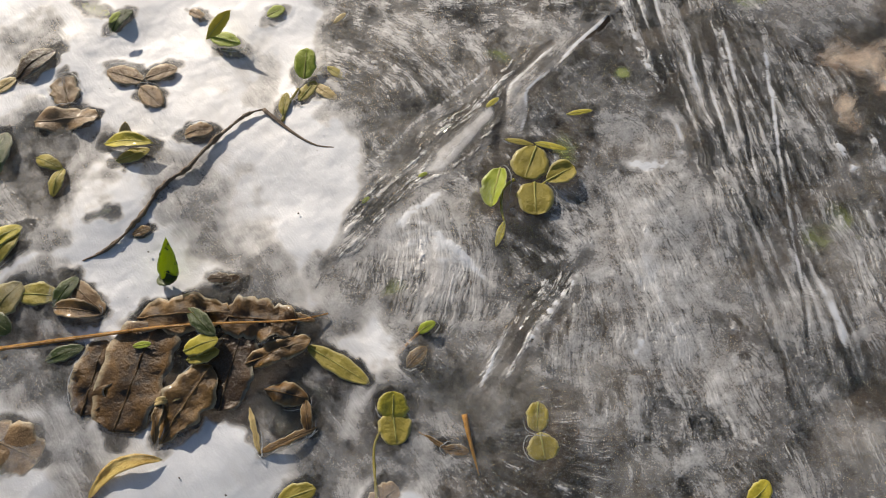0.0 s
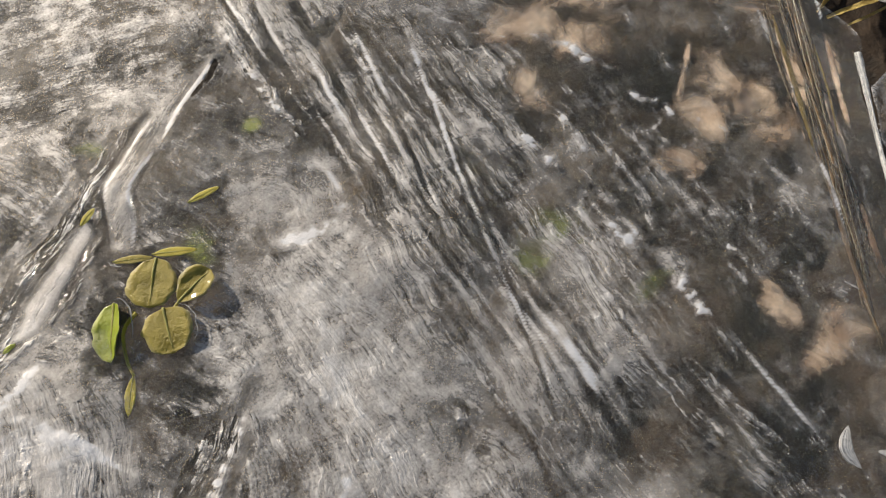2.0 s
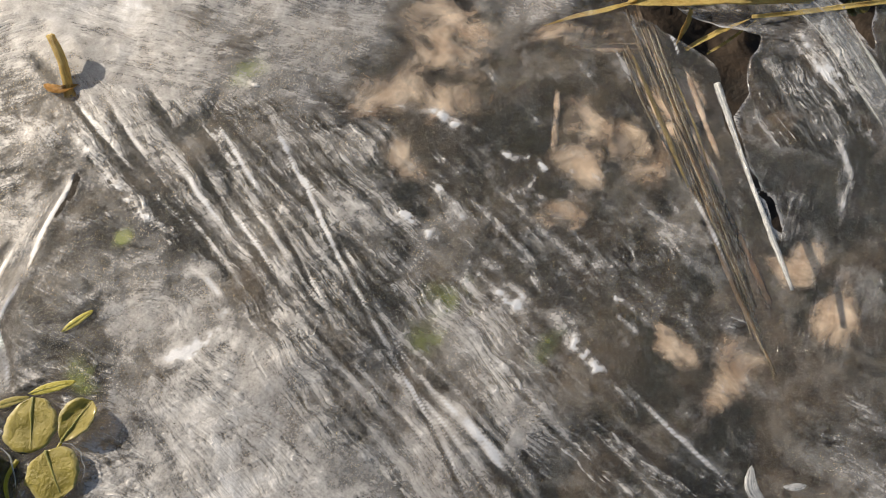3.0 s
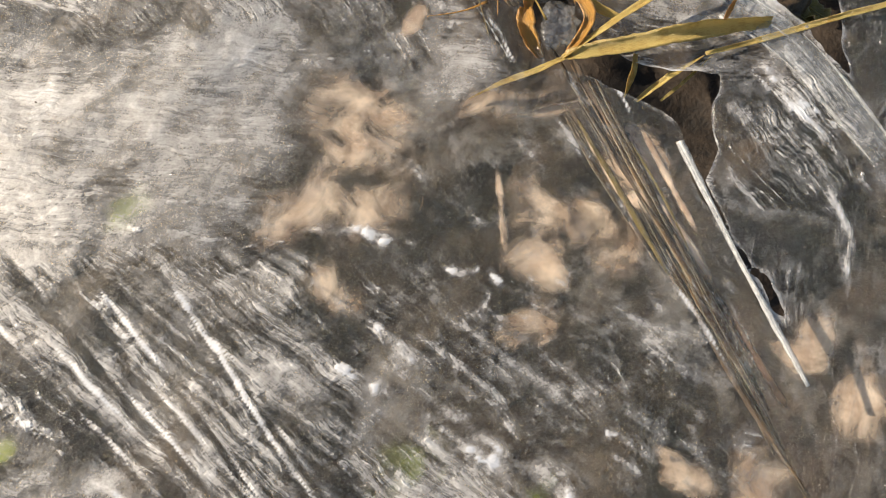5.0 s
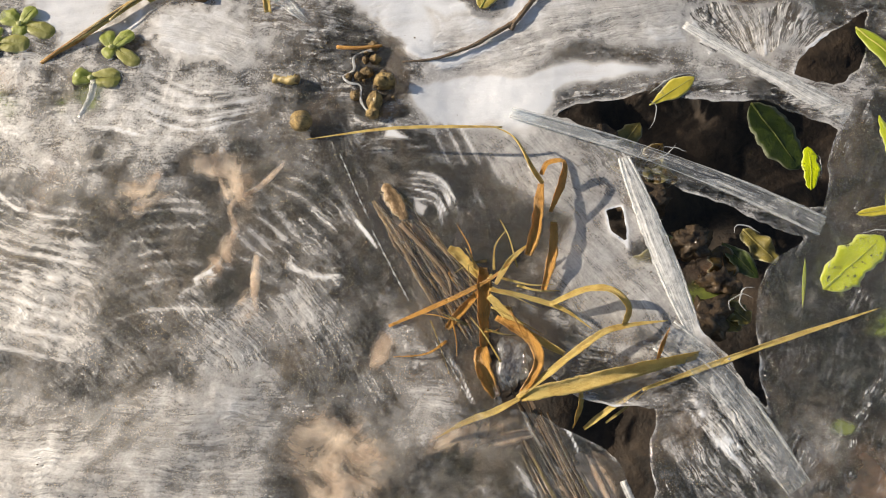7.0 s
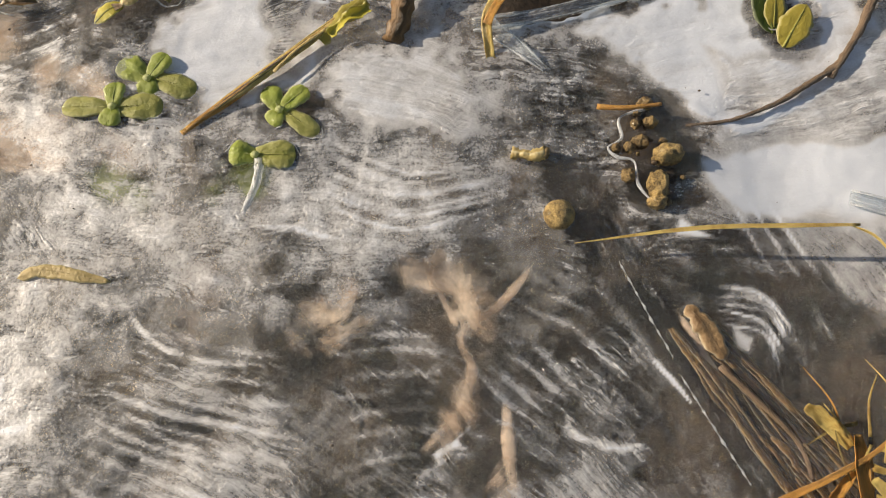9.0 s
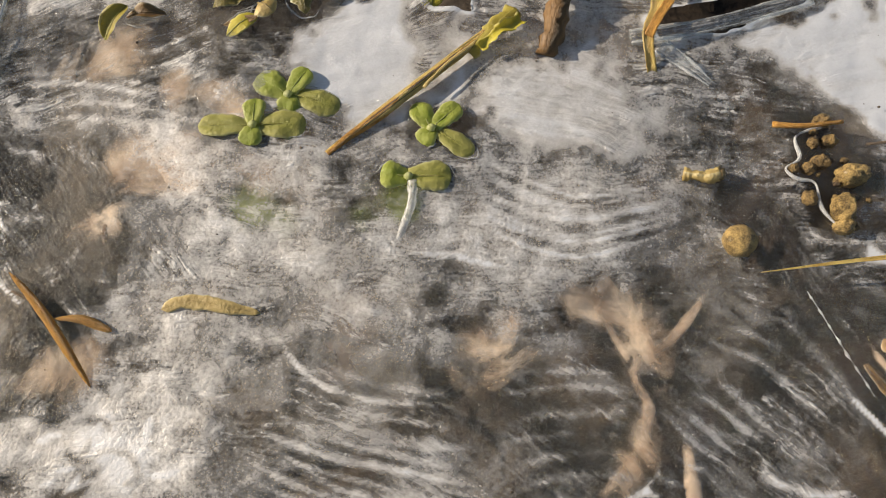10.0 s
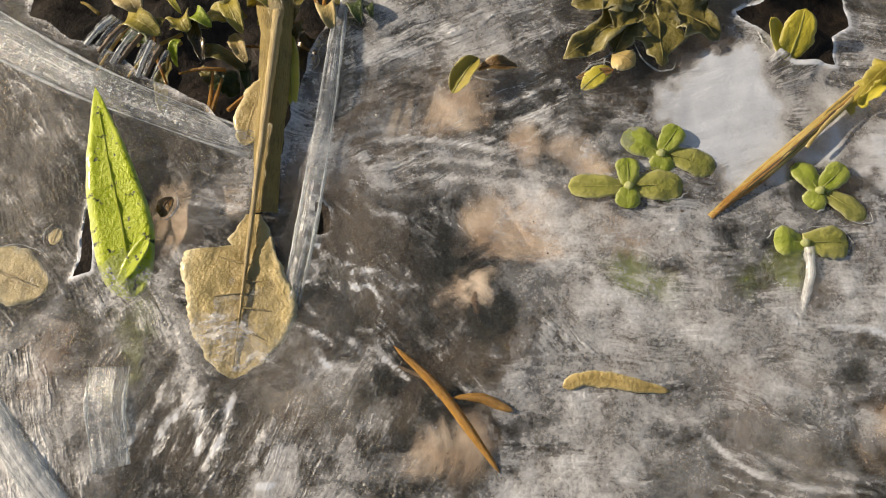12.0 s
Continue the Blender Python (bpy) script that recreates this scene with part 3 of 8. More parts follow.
# the white sheets round the reeds
region([(-6.51, 12.55), (-6.44, 14.17), (-4.47, 13.30), (-3.57, 12.77), (-4.08, 12.18), (-4.74, 11.56), (-5.42, 11.47), (-5.79, 11.76), (-6.36, 12.30)], 0.80, 0.12, 0.08, ("line", (-6.32, 11.91), (-4.09, 12.48)), soft=0.18, wob=0.6, rough=0.8)
region([(-5.05, 14.05), (-3.75, 13.08), (-4.09, 12.73), (-4.96, 12.39), (-5.10, 13.30)], 0.50, 0.40, 0.12, ("rays", (-5.51, 12.69)), soft=0.15)
region([(-3.64, 11.98), (-3.38, 12.37), (-2.24, 12.86), (-1.53, 12.86), (-1.29, 12.45), (-1.05, 11.96), (-0.72, 11.72), (-1.00, 11.34), (-1.35, 11.02), (-1.85, 11.02), (-2.69, 11.26), (-3.54, 11.55)], 0.76, 0.14, 0.10, ("arcs", (-3.47, 7.32)), soft=0.24, wob=0.6, rough=0.9)
region([(0.13, 12.74), (0.86, 13.04), (1.81, 13.55), (5.00, 14.37), (5.10, 12.29), (3.26, 11.59), (2.37, 11.31), (1.57, 11.65), (0.86, 12.14)], 0.82, 0.14, 0.08, ("line", (0.78, 12.24), (3.46, 12.81)), soft=0.16, wob=0.6, rough=0.8)
region([(2.02, 10.67), (3.80, 11.04), (7.86, 10.98), (5.56, 10.36), (5.05, 9.78), (6.27, 9.17), (4.30, 9.35), (2.81, 9.74)], 0.88, 0.06, 0.03, ("line", (2.02, 10.60), (7.86, 10.98)), soft=0.15, wob=0.4)
region([(3.06, 9.47), (5.05, 9.78), (6.44, 9.04), (6.59, 8.30), (7.02, 7.39), (7.63, 6.16), (7.71, 5.04), (6.33, 5.30), (5.21, 5.99), (5.01, 7.36), (4.30, 8.52)], 0.60, 0.10, 0.04, ("line", (5.02, 8.27), (7.45, 5.33)), soft=0.25, wob=0.5)
region([(1.83, 9.17), (3.81, 9.20), (4.89, 7.74), (4.87, 5.98), (3.83, 6.45), (2.63, 7.31)], 0.10, 0.16, 0.05, ("arcs", (1.80, 7.29)), soft=0.35)
region([(2.20, 12.58), (8.00, 12.97), (8.54, 11.59), (5.33, 11.16), (2.51, 11.02)], 0.72, 0.16, 0.08, ("line", (2.25, 11.19), (8.22, 12.35)), soft=0.15)
region([(8.24, 12.66), (10.88, 13.01), (11.19, 11.47), (10.13, 11.01), (8.64, 11.29)], 0.66, 0.40, 0.04, ("rays", (9.69, 10.42)), soft=0.12)
region([(5.31, 10.36), (7.85, 10.83), (9.37, 10.93), (11.39, 10.17), (10.94, 9.60), (9.67, 10.28), (7.19, 10.39), (5.36, 9.88)], 0.40, 0.40, 0.08, ("line", (5.31, 10.14), (9.84, 10.64)), soft=0.08, wob=0.2)
region([(9.30, 6.81), (11.39, 10.17), (15.85, 12.14), (13.23, 0.31), (9.27, 0.19), (9.33, 3.15), (8.69, 4.21)], 0.13, 0.22, 0.10, ("line", (11.75, 5.65), (9.99, 2.54)), soft=0.12)
region([(7.67, 5.21), (9.16, 3.57), (9.09, 1.13), (7.76, 1.09), (6.65, 3.08), (6.58, 3.72), (7.38, 4.30)], 0.26, 0.30, 0.10, ("line", (7.41, 4.63), (9.00, 2.11)), soft=0.1)
region([(0.01, 10.13), (0.51, 10.28), (1.76, 8.08), (3.15, 5.59), (3.85, 3.99), (3.52, 3.87), (2.45, 5.69), (1.18, 7.67)], 0.05, 0.22, 0.04, ("line", (0.20, 10.13), (3.62, 4.10)), soft=0.10, wob=0.1)
region([(4.11, 3.32), (5.18, 3.79), (6.22, 2.59), (7.09, 0.56), (7.86, -1.01), (7.93, -2.57), (6.78, -0.68), (5.30, 1.72)], 0.04, 0.24, 0.03, ("line", (4.67, 3.18), (7.85, -1.48)), soft=0.08, wob=0.1)
region([(6.41, 1.96), (8.09, 1.61), (10.14, 1.89), (9.71, -2.65), (8.04, -2.56), (7.64, -0.72)], 0.10, 0.16, 0.10, ("line", (8.50, 1.67), (8.11, -2.55)), soft=0.2)
region([(0.96, 11.47), (1.65, 11.55), (2.04, 10.72), (1.75, 9.84), (1.26, 9.76), (0.78, 10.55)], 0.06, 0.05, 0.03, soft=0.12)
region([(-7.01, -15.78), (-6.93, -14.36), (-6.09, -12.52), (-4.46, -11.99), (-2.80, -12.67), (-2.39, -13.79), (-3.70, -14.16), (-4.94, -15.68), (-5.96, -16.37)], 0.10, 0.08, 0.05, soft=0.2)

region([(3.14, 5.95), (4.29, 5.97), (5.42, 5.28), (4.96, 4.46), (4.07, 3.88), (3.17, 4.54)], 0.06, 0.06, 0.06, soft=0.25, wob=0.5)
region([(1.77, 7.81), (2.63, 7.31), (3.48, 6.20), (3.73, 5.01), (3.04, 5.23), (2.19, 6.42)], 0.05, 0.06, 0.05, soft=0.2, wob=0.4)
# thinner, darker ice between the clover leaves, partly shadows of unseen plants put into the frost
for p, rx, ry, f in (((-12.54, -14.03), 0.7, 0.9, 0.30), ((-10.11, -14.89), 0.7, 0.5, 0.45), ((-8.91, -16.27), 0.8, 0.8, 0.25), ((-7.13, -16.56), 0.6, 0.9, 0.45), ((-9.75, -8.3), 0.5, 0.3, 0.60), ((-9.47, -11.99), 0.5, 0.25, 0.55), ((-0.95, -12.38), 0.6, 0.9, 0.35), ((-11.62, -14.38), 1.6, 2.2, 0.45), ((-7.72, -16.47), 1.2, 1.6, 0.40), ((-8.55, -11.71), 0.9, 0.7, 0.62), ((-6.12, -12.02), 1.6, 0.5, 0.58), ((-1.29, -13.58), 1.6, 0.9, 0.55),
                     ((-0.79, -11.62), 0.8, 1.6, 0.40), ((-5.21, -17.30), 1.5, 0.6, 0.60), ((-9.89, -8.19), 1.2, 0.5, 0.70), ((-15.19, -12.08), 0.8, 0.8, 0.50), ((-3.76, -11.33), 0.5, 0.9, 0.55), ((-2.88, -12.75), 0.8, 0.7, 0.45)):
    region([(p[0] + rx * math.cos(k * 0.785), p[1] + ry * math.sin(k * 0.785)) for k in range(8)], f, 0.08, 0.05, soft=0.5, wob=1.6, rough=0.5)

# dark grooves and bright edges between the long fibres


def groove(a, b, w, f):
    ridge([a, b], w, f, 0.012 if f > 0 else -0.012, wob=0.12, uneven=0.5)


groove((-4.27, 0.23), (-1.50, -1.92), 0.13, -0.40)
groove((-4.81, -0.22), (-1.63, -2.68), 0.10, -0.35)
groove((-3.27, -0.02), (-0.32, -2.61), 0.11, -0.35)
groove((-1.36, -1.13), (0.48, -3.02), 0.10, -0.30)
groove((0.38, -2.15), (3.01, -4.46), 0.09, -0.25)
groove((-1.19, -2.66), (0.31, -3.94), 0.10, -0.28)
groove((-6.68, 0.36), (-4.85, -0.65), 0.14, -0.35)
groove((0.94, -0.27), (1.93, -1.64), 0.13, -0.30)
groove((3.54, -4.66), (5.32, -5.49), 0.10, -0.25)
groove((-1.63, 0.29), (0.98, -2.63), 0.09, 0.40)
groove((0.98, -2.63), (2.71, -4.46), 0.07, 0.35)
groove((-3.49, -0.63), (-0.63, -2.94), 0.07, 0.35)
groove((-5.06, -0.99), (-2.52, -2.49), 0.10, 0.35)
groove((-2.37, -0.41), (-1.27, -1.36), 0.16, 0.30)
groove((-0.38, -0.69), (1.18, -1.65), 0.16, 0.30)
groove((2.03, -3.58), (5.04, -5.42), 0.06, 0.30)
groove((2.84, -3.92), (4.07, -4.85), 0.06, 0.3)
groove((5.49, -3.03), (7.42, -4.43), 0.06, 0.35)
for a, b, w, f in (((-5.11, -4.29), (-5.17, -10.04), 0.06, 0.40), ((-5.62, -4.33), (-5.92, -8.67), 0.05, 0.30), ((-4.76, -5.82), (-4.79, -7.63), 0.12, 0.35), ((-4.13, -7.58), (-4.36, -9.10), 0.10, 0.40),
                   ((-4.57, -5.65), (-3.78, -6.49), 0.09, -0.35), ((-0.89, -6.88), (-0.43, -9.74), 0.10, 0.45), ((-1.14, -8.97), (-0.61, -10.53), 0.06, 0.45), ((-1.20, -7.87), (-0.75, -10.05), 0.09, -0.25),
                   ((1.26, -7.95), (0.84, -6.91), 0.10, 0.35), ((-1.66, -7.53), (-1.28, -7.07), 0.12, 0.40)):
    ridge([a, b], w, f, 0.010 if f > 0 else -0.008, wob=0.15)
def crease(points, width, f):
    """A deep straight groove with a bright lip on one side, its lit and dark sides put into the frost."""
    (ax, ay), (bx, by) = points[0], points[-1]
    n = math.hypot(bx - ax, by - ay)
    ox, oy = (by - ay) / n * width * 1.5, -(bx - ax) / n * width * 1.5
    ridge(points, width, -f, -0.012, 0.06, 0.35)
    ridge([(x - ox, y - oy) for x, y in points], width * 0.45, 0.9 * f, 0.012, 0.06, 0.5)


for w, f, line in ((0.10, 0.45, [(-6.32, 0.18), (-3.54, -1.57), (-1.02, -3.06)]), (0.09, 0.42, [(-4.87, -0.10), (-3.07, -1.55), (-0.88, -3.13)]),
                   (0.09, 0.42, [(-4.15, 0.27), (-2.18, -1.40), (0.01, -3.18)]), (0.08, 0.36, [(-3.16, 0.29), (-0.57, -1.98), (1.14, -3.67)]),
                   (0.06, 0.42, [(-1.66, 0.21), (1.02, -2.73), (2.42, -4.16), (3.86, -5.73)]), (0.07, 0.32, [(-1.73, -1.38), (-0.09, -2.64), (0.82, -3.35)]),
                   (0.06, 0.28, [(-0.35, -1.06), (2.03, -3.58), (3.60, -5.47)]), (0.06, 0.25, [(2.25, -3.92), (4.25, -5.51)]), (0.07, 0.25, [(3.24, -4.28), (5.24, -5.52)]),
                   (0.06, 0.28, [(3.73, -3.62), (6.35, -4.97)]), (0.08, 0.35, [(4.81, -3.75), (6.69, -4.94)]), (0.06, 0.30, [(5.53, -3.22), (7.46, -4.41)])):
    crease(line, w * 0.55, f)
# the bent ribbon of ice beside the clover
region([(-4.53, -1.72), (-4.44, -3.75), (-4.50, -4.74), (-4.17, -5.07), (-3.79, -5.80), (-4.10, -5.97), (-4.47, -5.45), (-4.93, -4.80), (-4.88, -3.22), (-4.84, -2.50)], 0.56, 0.14, 0.06, ("line", (-4.65, -1.80), (-4.61, -4.58)), soft=0.06, wob=0.1, height=0.012)
region([(-4.87, -5.55), (-4.69, -5.60), (-4.57, -7.40), (-4.76, -7.66), (-4.95, -7.14)], 0.74, 0.14, 0.10, ("line", (-4.83, -5.54), (-4.70, -7.55)), soft=0.06, wob=0.1, height=0.008)
for w, f, line in ((0.10, -0.5, [(-4.98, -4.93), (-4.46, -5.63), (-3.84, -6.36)]), (0.08, -0.4, [(-4.57, -5.72), (-4.43, -7.16)]), (0.06, -0.4, [(-4.99, -3.29), (-5.05, -4.72)]), (0.07, -0.4, [(-4.40, -3.99), (-4.35, -4.72), (-3.92, -5.35)])):
    ridge(line, w, f, -0.04, 0.1, 0.3)
for w, f, line in ((0.03, 0.8, [(-4.53, -1.73), (-4.51, -2.95), (-4.45, -3.74)]), (0.03, 0.5, [(-4.45, -3.74), (-4.52, -4.66), (-4.16, -5.10), (-3.83, -5.74)]), (0.03, 0.4, [(-4.84, -3.24), (-4.91, -4.77), (-4.45, -5.45)])):
    ridge(line, w, f, 0.03, 0.05, 0.3)
ridge([(0.17, 0.85), (1.13, 0.92), (1.73, 0.81), (2.36, 0.75)], 0.11, 0.75, 0.05, 0.3)
ridge([(2.51, 0.60), (3.04, 0.46), (3.52, 0.24)], 0.09, 0.65, 0.04)
ridge([(1.38, -0.26), (2.02, -0.73), (2.46, -1.30)], 0.08, 0.65, 0.04)
ridge([(1.05, -0.92), (1.73, -1.36), (2.23, -1.60)], 0.14, 0.5, 0.04)
ridge([(2.68, -1.86), (3.34, -2.19), (3.76, -2.27)], 0.10, 0.65, 0.04)
ridge([(3.88, -1.96), (4.70, -2.49), (5.65, -3.13)], 0.19, 0.55, 0.05, 0.4)
ridge([(-0.42, 6.64), (0.10, 6.19), (0.58, 5.99), (1.28, 6.05)], 0.05, 0.40, 0.02, 0.8)
ridge([(0.42, 10.29), (0.90, 9.43), (1.34, 8.49)], 0.03, 0.45, 0.0, 0.03, 0.4)
ridge([(2.69, 5.46), (3.17, 4.59), (3.62, 3.99)], 0.05, 0.80, 0.04, 0.4)
ridge([(1.59, 11.49), (2.89, 11.20), (4.31, 11.91)], 0.07, 0.30, 0.03)
ridge([(7.16, 4.29), (7.87, 3.54), (8.54, 2.71)], 0.05, 0.5, 0.03)
ridge([(7.27, 4.50), (7.97, 3.60), (8.89, 2.79)], 0.10, 0.45, 0.05, 0.3)
ridge([(8.35, 2.03), (8.31, 0.91), (8.45, 0.40)], 0.06, 0.5, 0.03)
ridge([(4.68, 3.07), (5.57, 1.46), (6.78, -0.52), (7.89, -2.51)], 0.05, 0.4, 0.03, 0.2)
region([(1.82, 9.66), (2.39, 9.36), (1.76, 9.39)], 0.9, 0.04, 0.03, soft=0.05, wob=0.2)
region([(2.39, 8.11), (2.67, 7.94), (2.61, 7.72), (2.40, 7.76)], 0.8, 0.04, 0.03, soft=0.06, wob=0.3)
for a, b, w, f in (((4.38, 4.02), (4.93, 2.78), 0.035, 0.8), ((5.07, 4.11), (5.76, 1.98), 0.035, 0.8), ((4.63, 2.54), (5.86, 0.66), 0.03, 0.7), ((5.86, 0.66), (6.86, -0.91), 0.03, 0.6),
                   ((5.90, 1.80), (6.86, -0.34), 0.03, 0.55), ((6.26, 1.27), (7.17, -0.63), 0.03, 0.6), ((4.12, 3.21), (4.75, 2.14), 0.03, 0.5),
                   ((2.58, 9.88), (3.18, 8.65), 0.022, 0.25), ((2.82, 9.98), (3.57, 8.51), 0.022, 0.25), ((3.17, 9.88), (3.89, 8.45), 0.022, 0.25), ((3.72, 9.20), (4.18, 8.35), 0.022, 0.25),
                   ((0.44, 9.32), (1.26, 7.94), 0.03, 0.35), ((1.11, 7.59), (1.74, 6.83), 0.03, 0.8), ((3.28, 2.89), (4.33, 1.88), 0.03, 0.35)):
    ridge([a, b], w, f, 0.02, 0.1, 0.7)

# curved growth lines like opened fans: start, middle, end of the first line, shift from line to line
def fan(a, b, c, shifts, count, width, f, jitter=0.05, seed=1):
    rnd = random.Random(seed)
    for k in range(count):
        line = [tuple(q[i] + k * shift[i] + rnd.uniform(-jitter, jitter) for i in (0, 1)) for q, shift in zip((a, b, c), shifts)]
        ridge(line, 1.3 * width * rnd.uniform(0.6, 1.4), f * rnd.uniform(0.5, 1.3), 0.005 if f > 0 else -0.005, 0.09, 0.45)


ridge([(-6.45, 8.36), (-5.94, 7.79), (-5.15, 7.53), (-3.93, 7.36)], 0.04, 0.36, 0.03, 0.2, 0.5)
fan((-6.33, 7.86), (-5.45, 7.40), (-3.77, 7.10), ((-0.10, -0.19), (-0.06, -0.21), (0.0, -0.23)), 12, 0.036, 0.30, 0.05, 3)
fan((-5.82, 8.16), (-5.01, 7.78), (-3.55, 7.53), ((-0.14, -0.32), (-0.08, -0.35), (0.0, -0.36)), 8, 0.03, 0.20, 0.10, 4)
fan((-3.56, 7.77), (-2.48, 7.92), (-1.11, 7.76), ((0.02, -0.30), (0.02, -0.28), (0.03, -0.26)), 9, 0.035, 0.24, 0.07, 6)
fan((-0.68, 8.50), (0.23, 8.22), (0.98, 7.45), ((-0.08, -0.21), (-0.20, -0.20), (-0.26, -0.13)), 12, 0.04, 0.32, 0.05, 5)
fan((2.08, 8.58), (2.81, 8.45), (3.26, 7.84), ((0.02, -0.10), (0.0, -0.11), (-0.06, -0.10)), 6, 0.03, 0.6, 0.04, 20)
fan((-3.62, 10.99), (-2.28, 10.39), (-0.79, 10.56), ((0.0, -0.18), (0.0, -0.15), (0.0, -0.12)), 7, 0.035, 0.30, 0.06, 7)
fan((-10.78, 11.50), (-9.35, 11.58), (-7.77, 11.41), ((0.0, 0.16), (0.0, 0.14), (0.0, 0.10)), 7, 0.035, 0.25, 0.08, 9)
fan((-4.53, -9.62), (-4.10, -8.67), (-2.40, -8.49), ((0.12, -0.10), (0.16, -0.02), (0.10, -0.02)), 9, 0.05, 0.09, 0.05, 10)
fan((-8.51, -6.06), (-7.44, -5.76), (-5.63, -6.42), ((0.10, 0.16), (0.16, 0.16), (0.16, 0.10)), 10, 0.05, 0.09, 0.08, 11)
fan((-6.29, -3.40), (-6.46, -4.22), (-7.38, -5.05), ((0.16, -0.05), (0.16, -0.02), (0.14, 0.05)), 6, 0.04, 0.09, 0.08, 12)
fan((-4.74, -0.62), (-0.70, -3.30), (3.25, -5.86), ((0.20, 0.10), (0.24, 0.10), (0.28, 0.08)), 24, 0.032, 0.17, 0.10, 13)
fan((-4.47, -0.67), (-0.47, -3.33), (3.42, -5.80), ((0.26, 0.13), (0.30, 0.12), (0.34, 0.10)), 17, 0.04, -0.24, 0.13, 14)
fan((-10.43, 10.67), (-10.12, 10.51), (-9.88, 10.11), ((-0.06, -0.16), (-0.06, -0.16), (-0.06, -0.16)), 10, 0.03, 0.40, 0.12, 15)
fan((-12.12, 8.76), (-12.21, 8.20), (-12.57, 7.53), ((-0.25, 0.02), (-0.22, 0.0), (-0.2, 0.0)), 6, 0.05, 0.30, 0.12, 16)

# the pale shield beside the long grooves, bright along two of its edges
region([(-2.83, -3.42), (-1.98, -2.91), (-1.05, -3.39), (-1.02, -3.84), (-1.57, -4.57), (-2.21, -4.83)], 0.56, 0.12, 0.14, ("arcs", (-2.2, -4.6)), soft=0.20, wob=0.25, rough=0.2)
ridge([(-1.98, -2.91), (-1.43, -3.14), (-1.05, -3.39)], 0.06, 0.25, 0.0, 0.08, 0.6)
ridge([(-1.05, -3.39), (-0.99, -3.78), (-1.37, -4.29), (-1.75, -4.62)], 0.17, 0.42, 0.0, 0.2, 1.0)
ridge([(-4.70, 9.52), (-4.12, 9.48), (-3.21, 9.34)], 0.035, 0.40, 0.0, 0.15, 1.0)
# rounded white lumps of old ice beside the forked straw
for p, rx, ry in (((-8.47, 8.81), 0.34, 0.22), ((-8.11, 7.78), 0.20, 0.24), ((-7.39, 7.33), 0.26, 0.16), ((-8.66, 7.41), 0.30, 0.40), ((-8.40, 6.39), 0.5, 0.5), ((-8.30, 10.08), 0.60, 0.40), ((-8.81, 8.02), 0.16, 0.36),
                  ((-11.00, 7.17), 0.7, 0.5), ((-10.30, 7.74), 0.6, 0.25), ((-11.00, 8.79), 0.40, 0.25), ((-9.67, 7.03), 0.7, 0.3), ((-8.73, 7.04), 0.4, 0.3), ((-10.75, 7.95), 0.25, 0.30), ((-11.5, 7.5), 0.4, 0.6)):
    region([(p[0] + rx * math.cos(k * 0.785), p[1] + ry * math.sin(k * 0.785)) for k in range(8)], 0.62, 0.06, 0.16, soft=0.22, wob=0.5, rough=0.5)
    ridge([(p[0] + 0.95 * rx * math.cos(q), p[1] + 0.95 * ry * math.sin(q)) for q in (0.2, 1.0, 1.8, 2.6)], 0.035, -0.25, -0.01, 0.3, 0.7)
# crystal grain of the dark ice: short wavy ripples
rr = random.Random(44)
for (x0, x1, y0, y1), count, turn in (((-11.4, -9.4, 8.8, 11.2), 90, -0.7), ((-13.4, -11.6, 7.2, 8.8), 60, 1.2), ((2.6, 6.4, -2.2, 0.4), 90, -0.5), ((-9.8, -7.6, 5.6, 7.2), 30, 0.3)):
    for k in range(count):
        x, y, a, l = rr.uniform(x0, x1), rr.uniform(y0, y1), turn + rr.gauss(0, 0.5), rr.uniform(0.08, 0.30)
        dx, dy, bow = l * math.cos(a), l * math.sin(a), rr.uniform(-0.25, 0.25)
        ridge([(x - dx, y - dy), (x - dy * bow, y + dx * bow), (x + dx, y + dy)], 0.04, rr.choice((0.35, 0.25, -0.25)), 0.02, 0.2, 0.6)

# gaps that open on the dark water
opening([(5.33, 9.84), (7.06, 10.24), (9.67, 10.25), (10.43, 9.87), (10.92, 9.46), (10.49, 7.85), (9.09, 8.15), (6.63, 9.04)])
opening([(6.55, 8.63), (8.36, 8.00), (9.94, 7.32), (9.23, 6.68), (8.96, 5.83), (8.71, 4.66), (8.81, 4.08), (7.73, 5.21), (7.63, 6.16), (7.56, 6.77), (7.07, 7.33)])
opening([(6.20, 7.70), (6.47, 7.77), (6.61, 7.26), (6.57, 6.98), (6.30, 7.25)])
opening([(10.34, 10.90), (11.14, 12.00), (11.96, 12.40), (11.63, 11.04), (11.14, 10.59)])
opening([(3.67, 5.24), (4.35, 5.32), (5.01, 4.58), (6.05, 4.10), (6.56, 3.72), (6.42, 2.66), (5.90, 3.17), (4.95, 3.85), (4.07, 4.11)])
opening([(5.63, 4.07), (6.73, 4.15), (6.69, 3.22), (6.83, 2.67), (6.62, 2.09), (6.89, 1.26), (7.57, -0.07), (7.33, 0.07), (6.59, 1.70), (6.22, 2.59)])
opening([(-15.90, 15.16), (-11.10, 15.12), (-11.06, 14.19), (-11.36, 13.51), (-11.52, 12.66), (-11.63, 11.85), (-11.91, 11.77), (-12.21, 12.53), (-12.39, 12.21), (-12.81, 12.76), (-13.96, 13.28), (-14.97, 13.82), (-15.94, 14.43)])
opening([(-4.51, -1.74), (-4.37, -1.86), (-4.38, -2.30), (-4.41, -2.67), (-4.37, -3.66), (-4.39, -3.71), (-4.43, -2.94)], wob=0.1, rim=0.12)
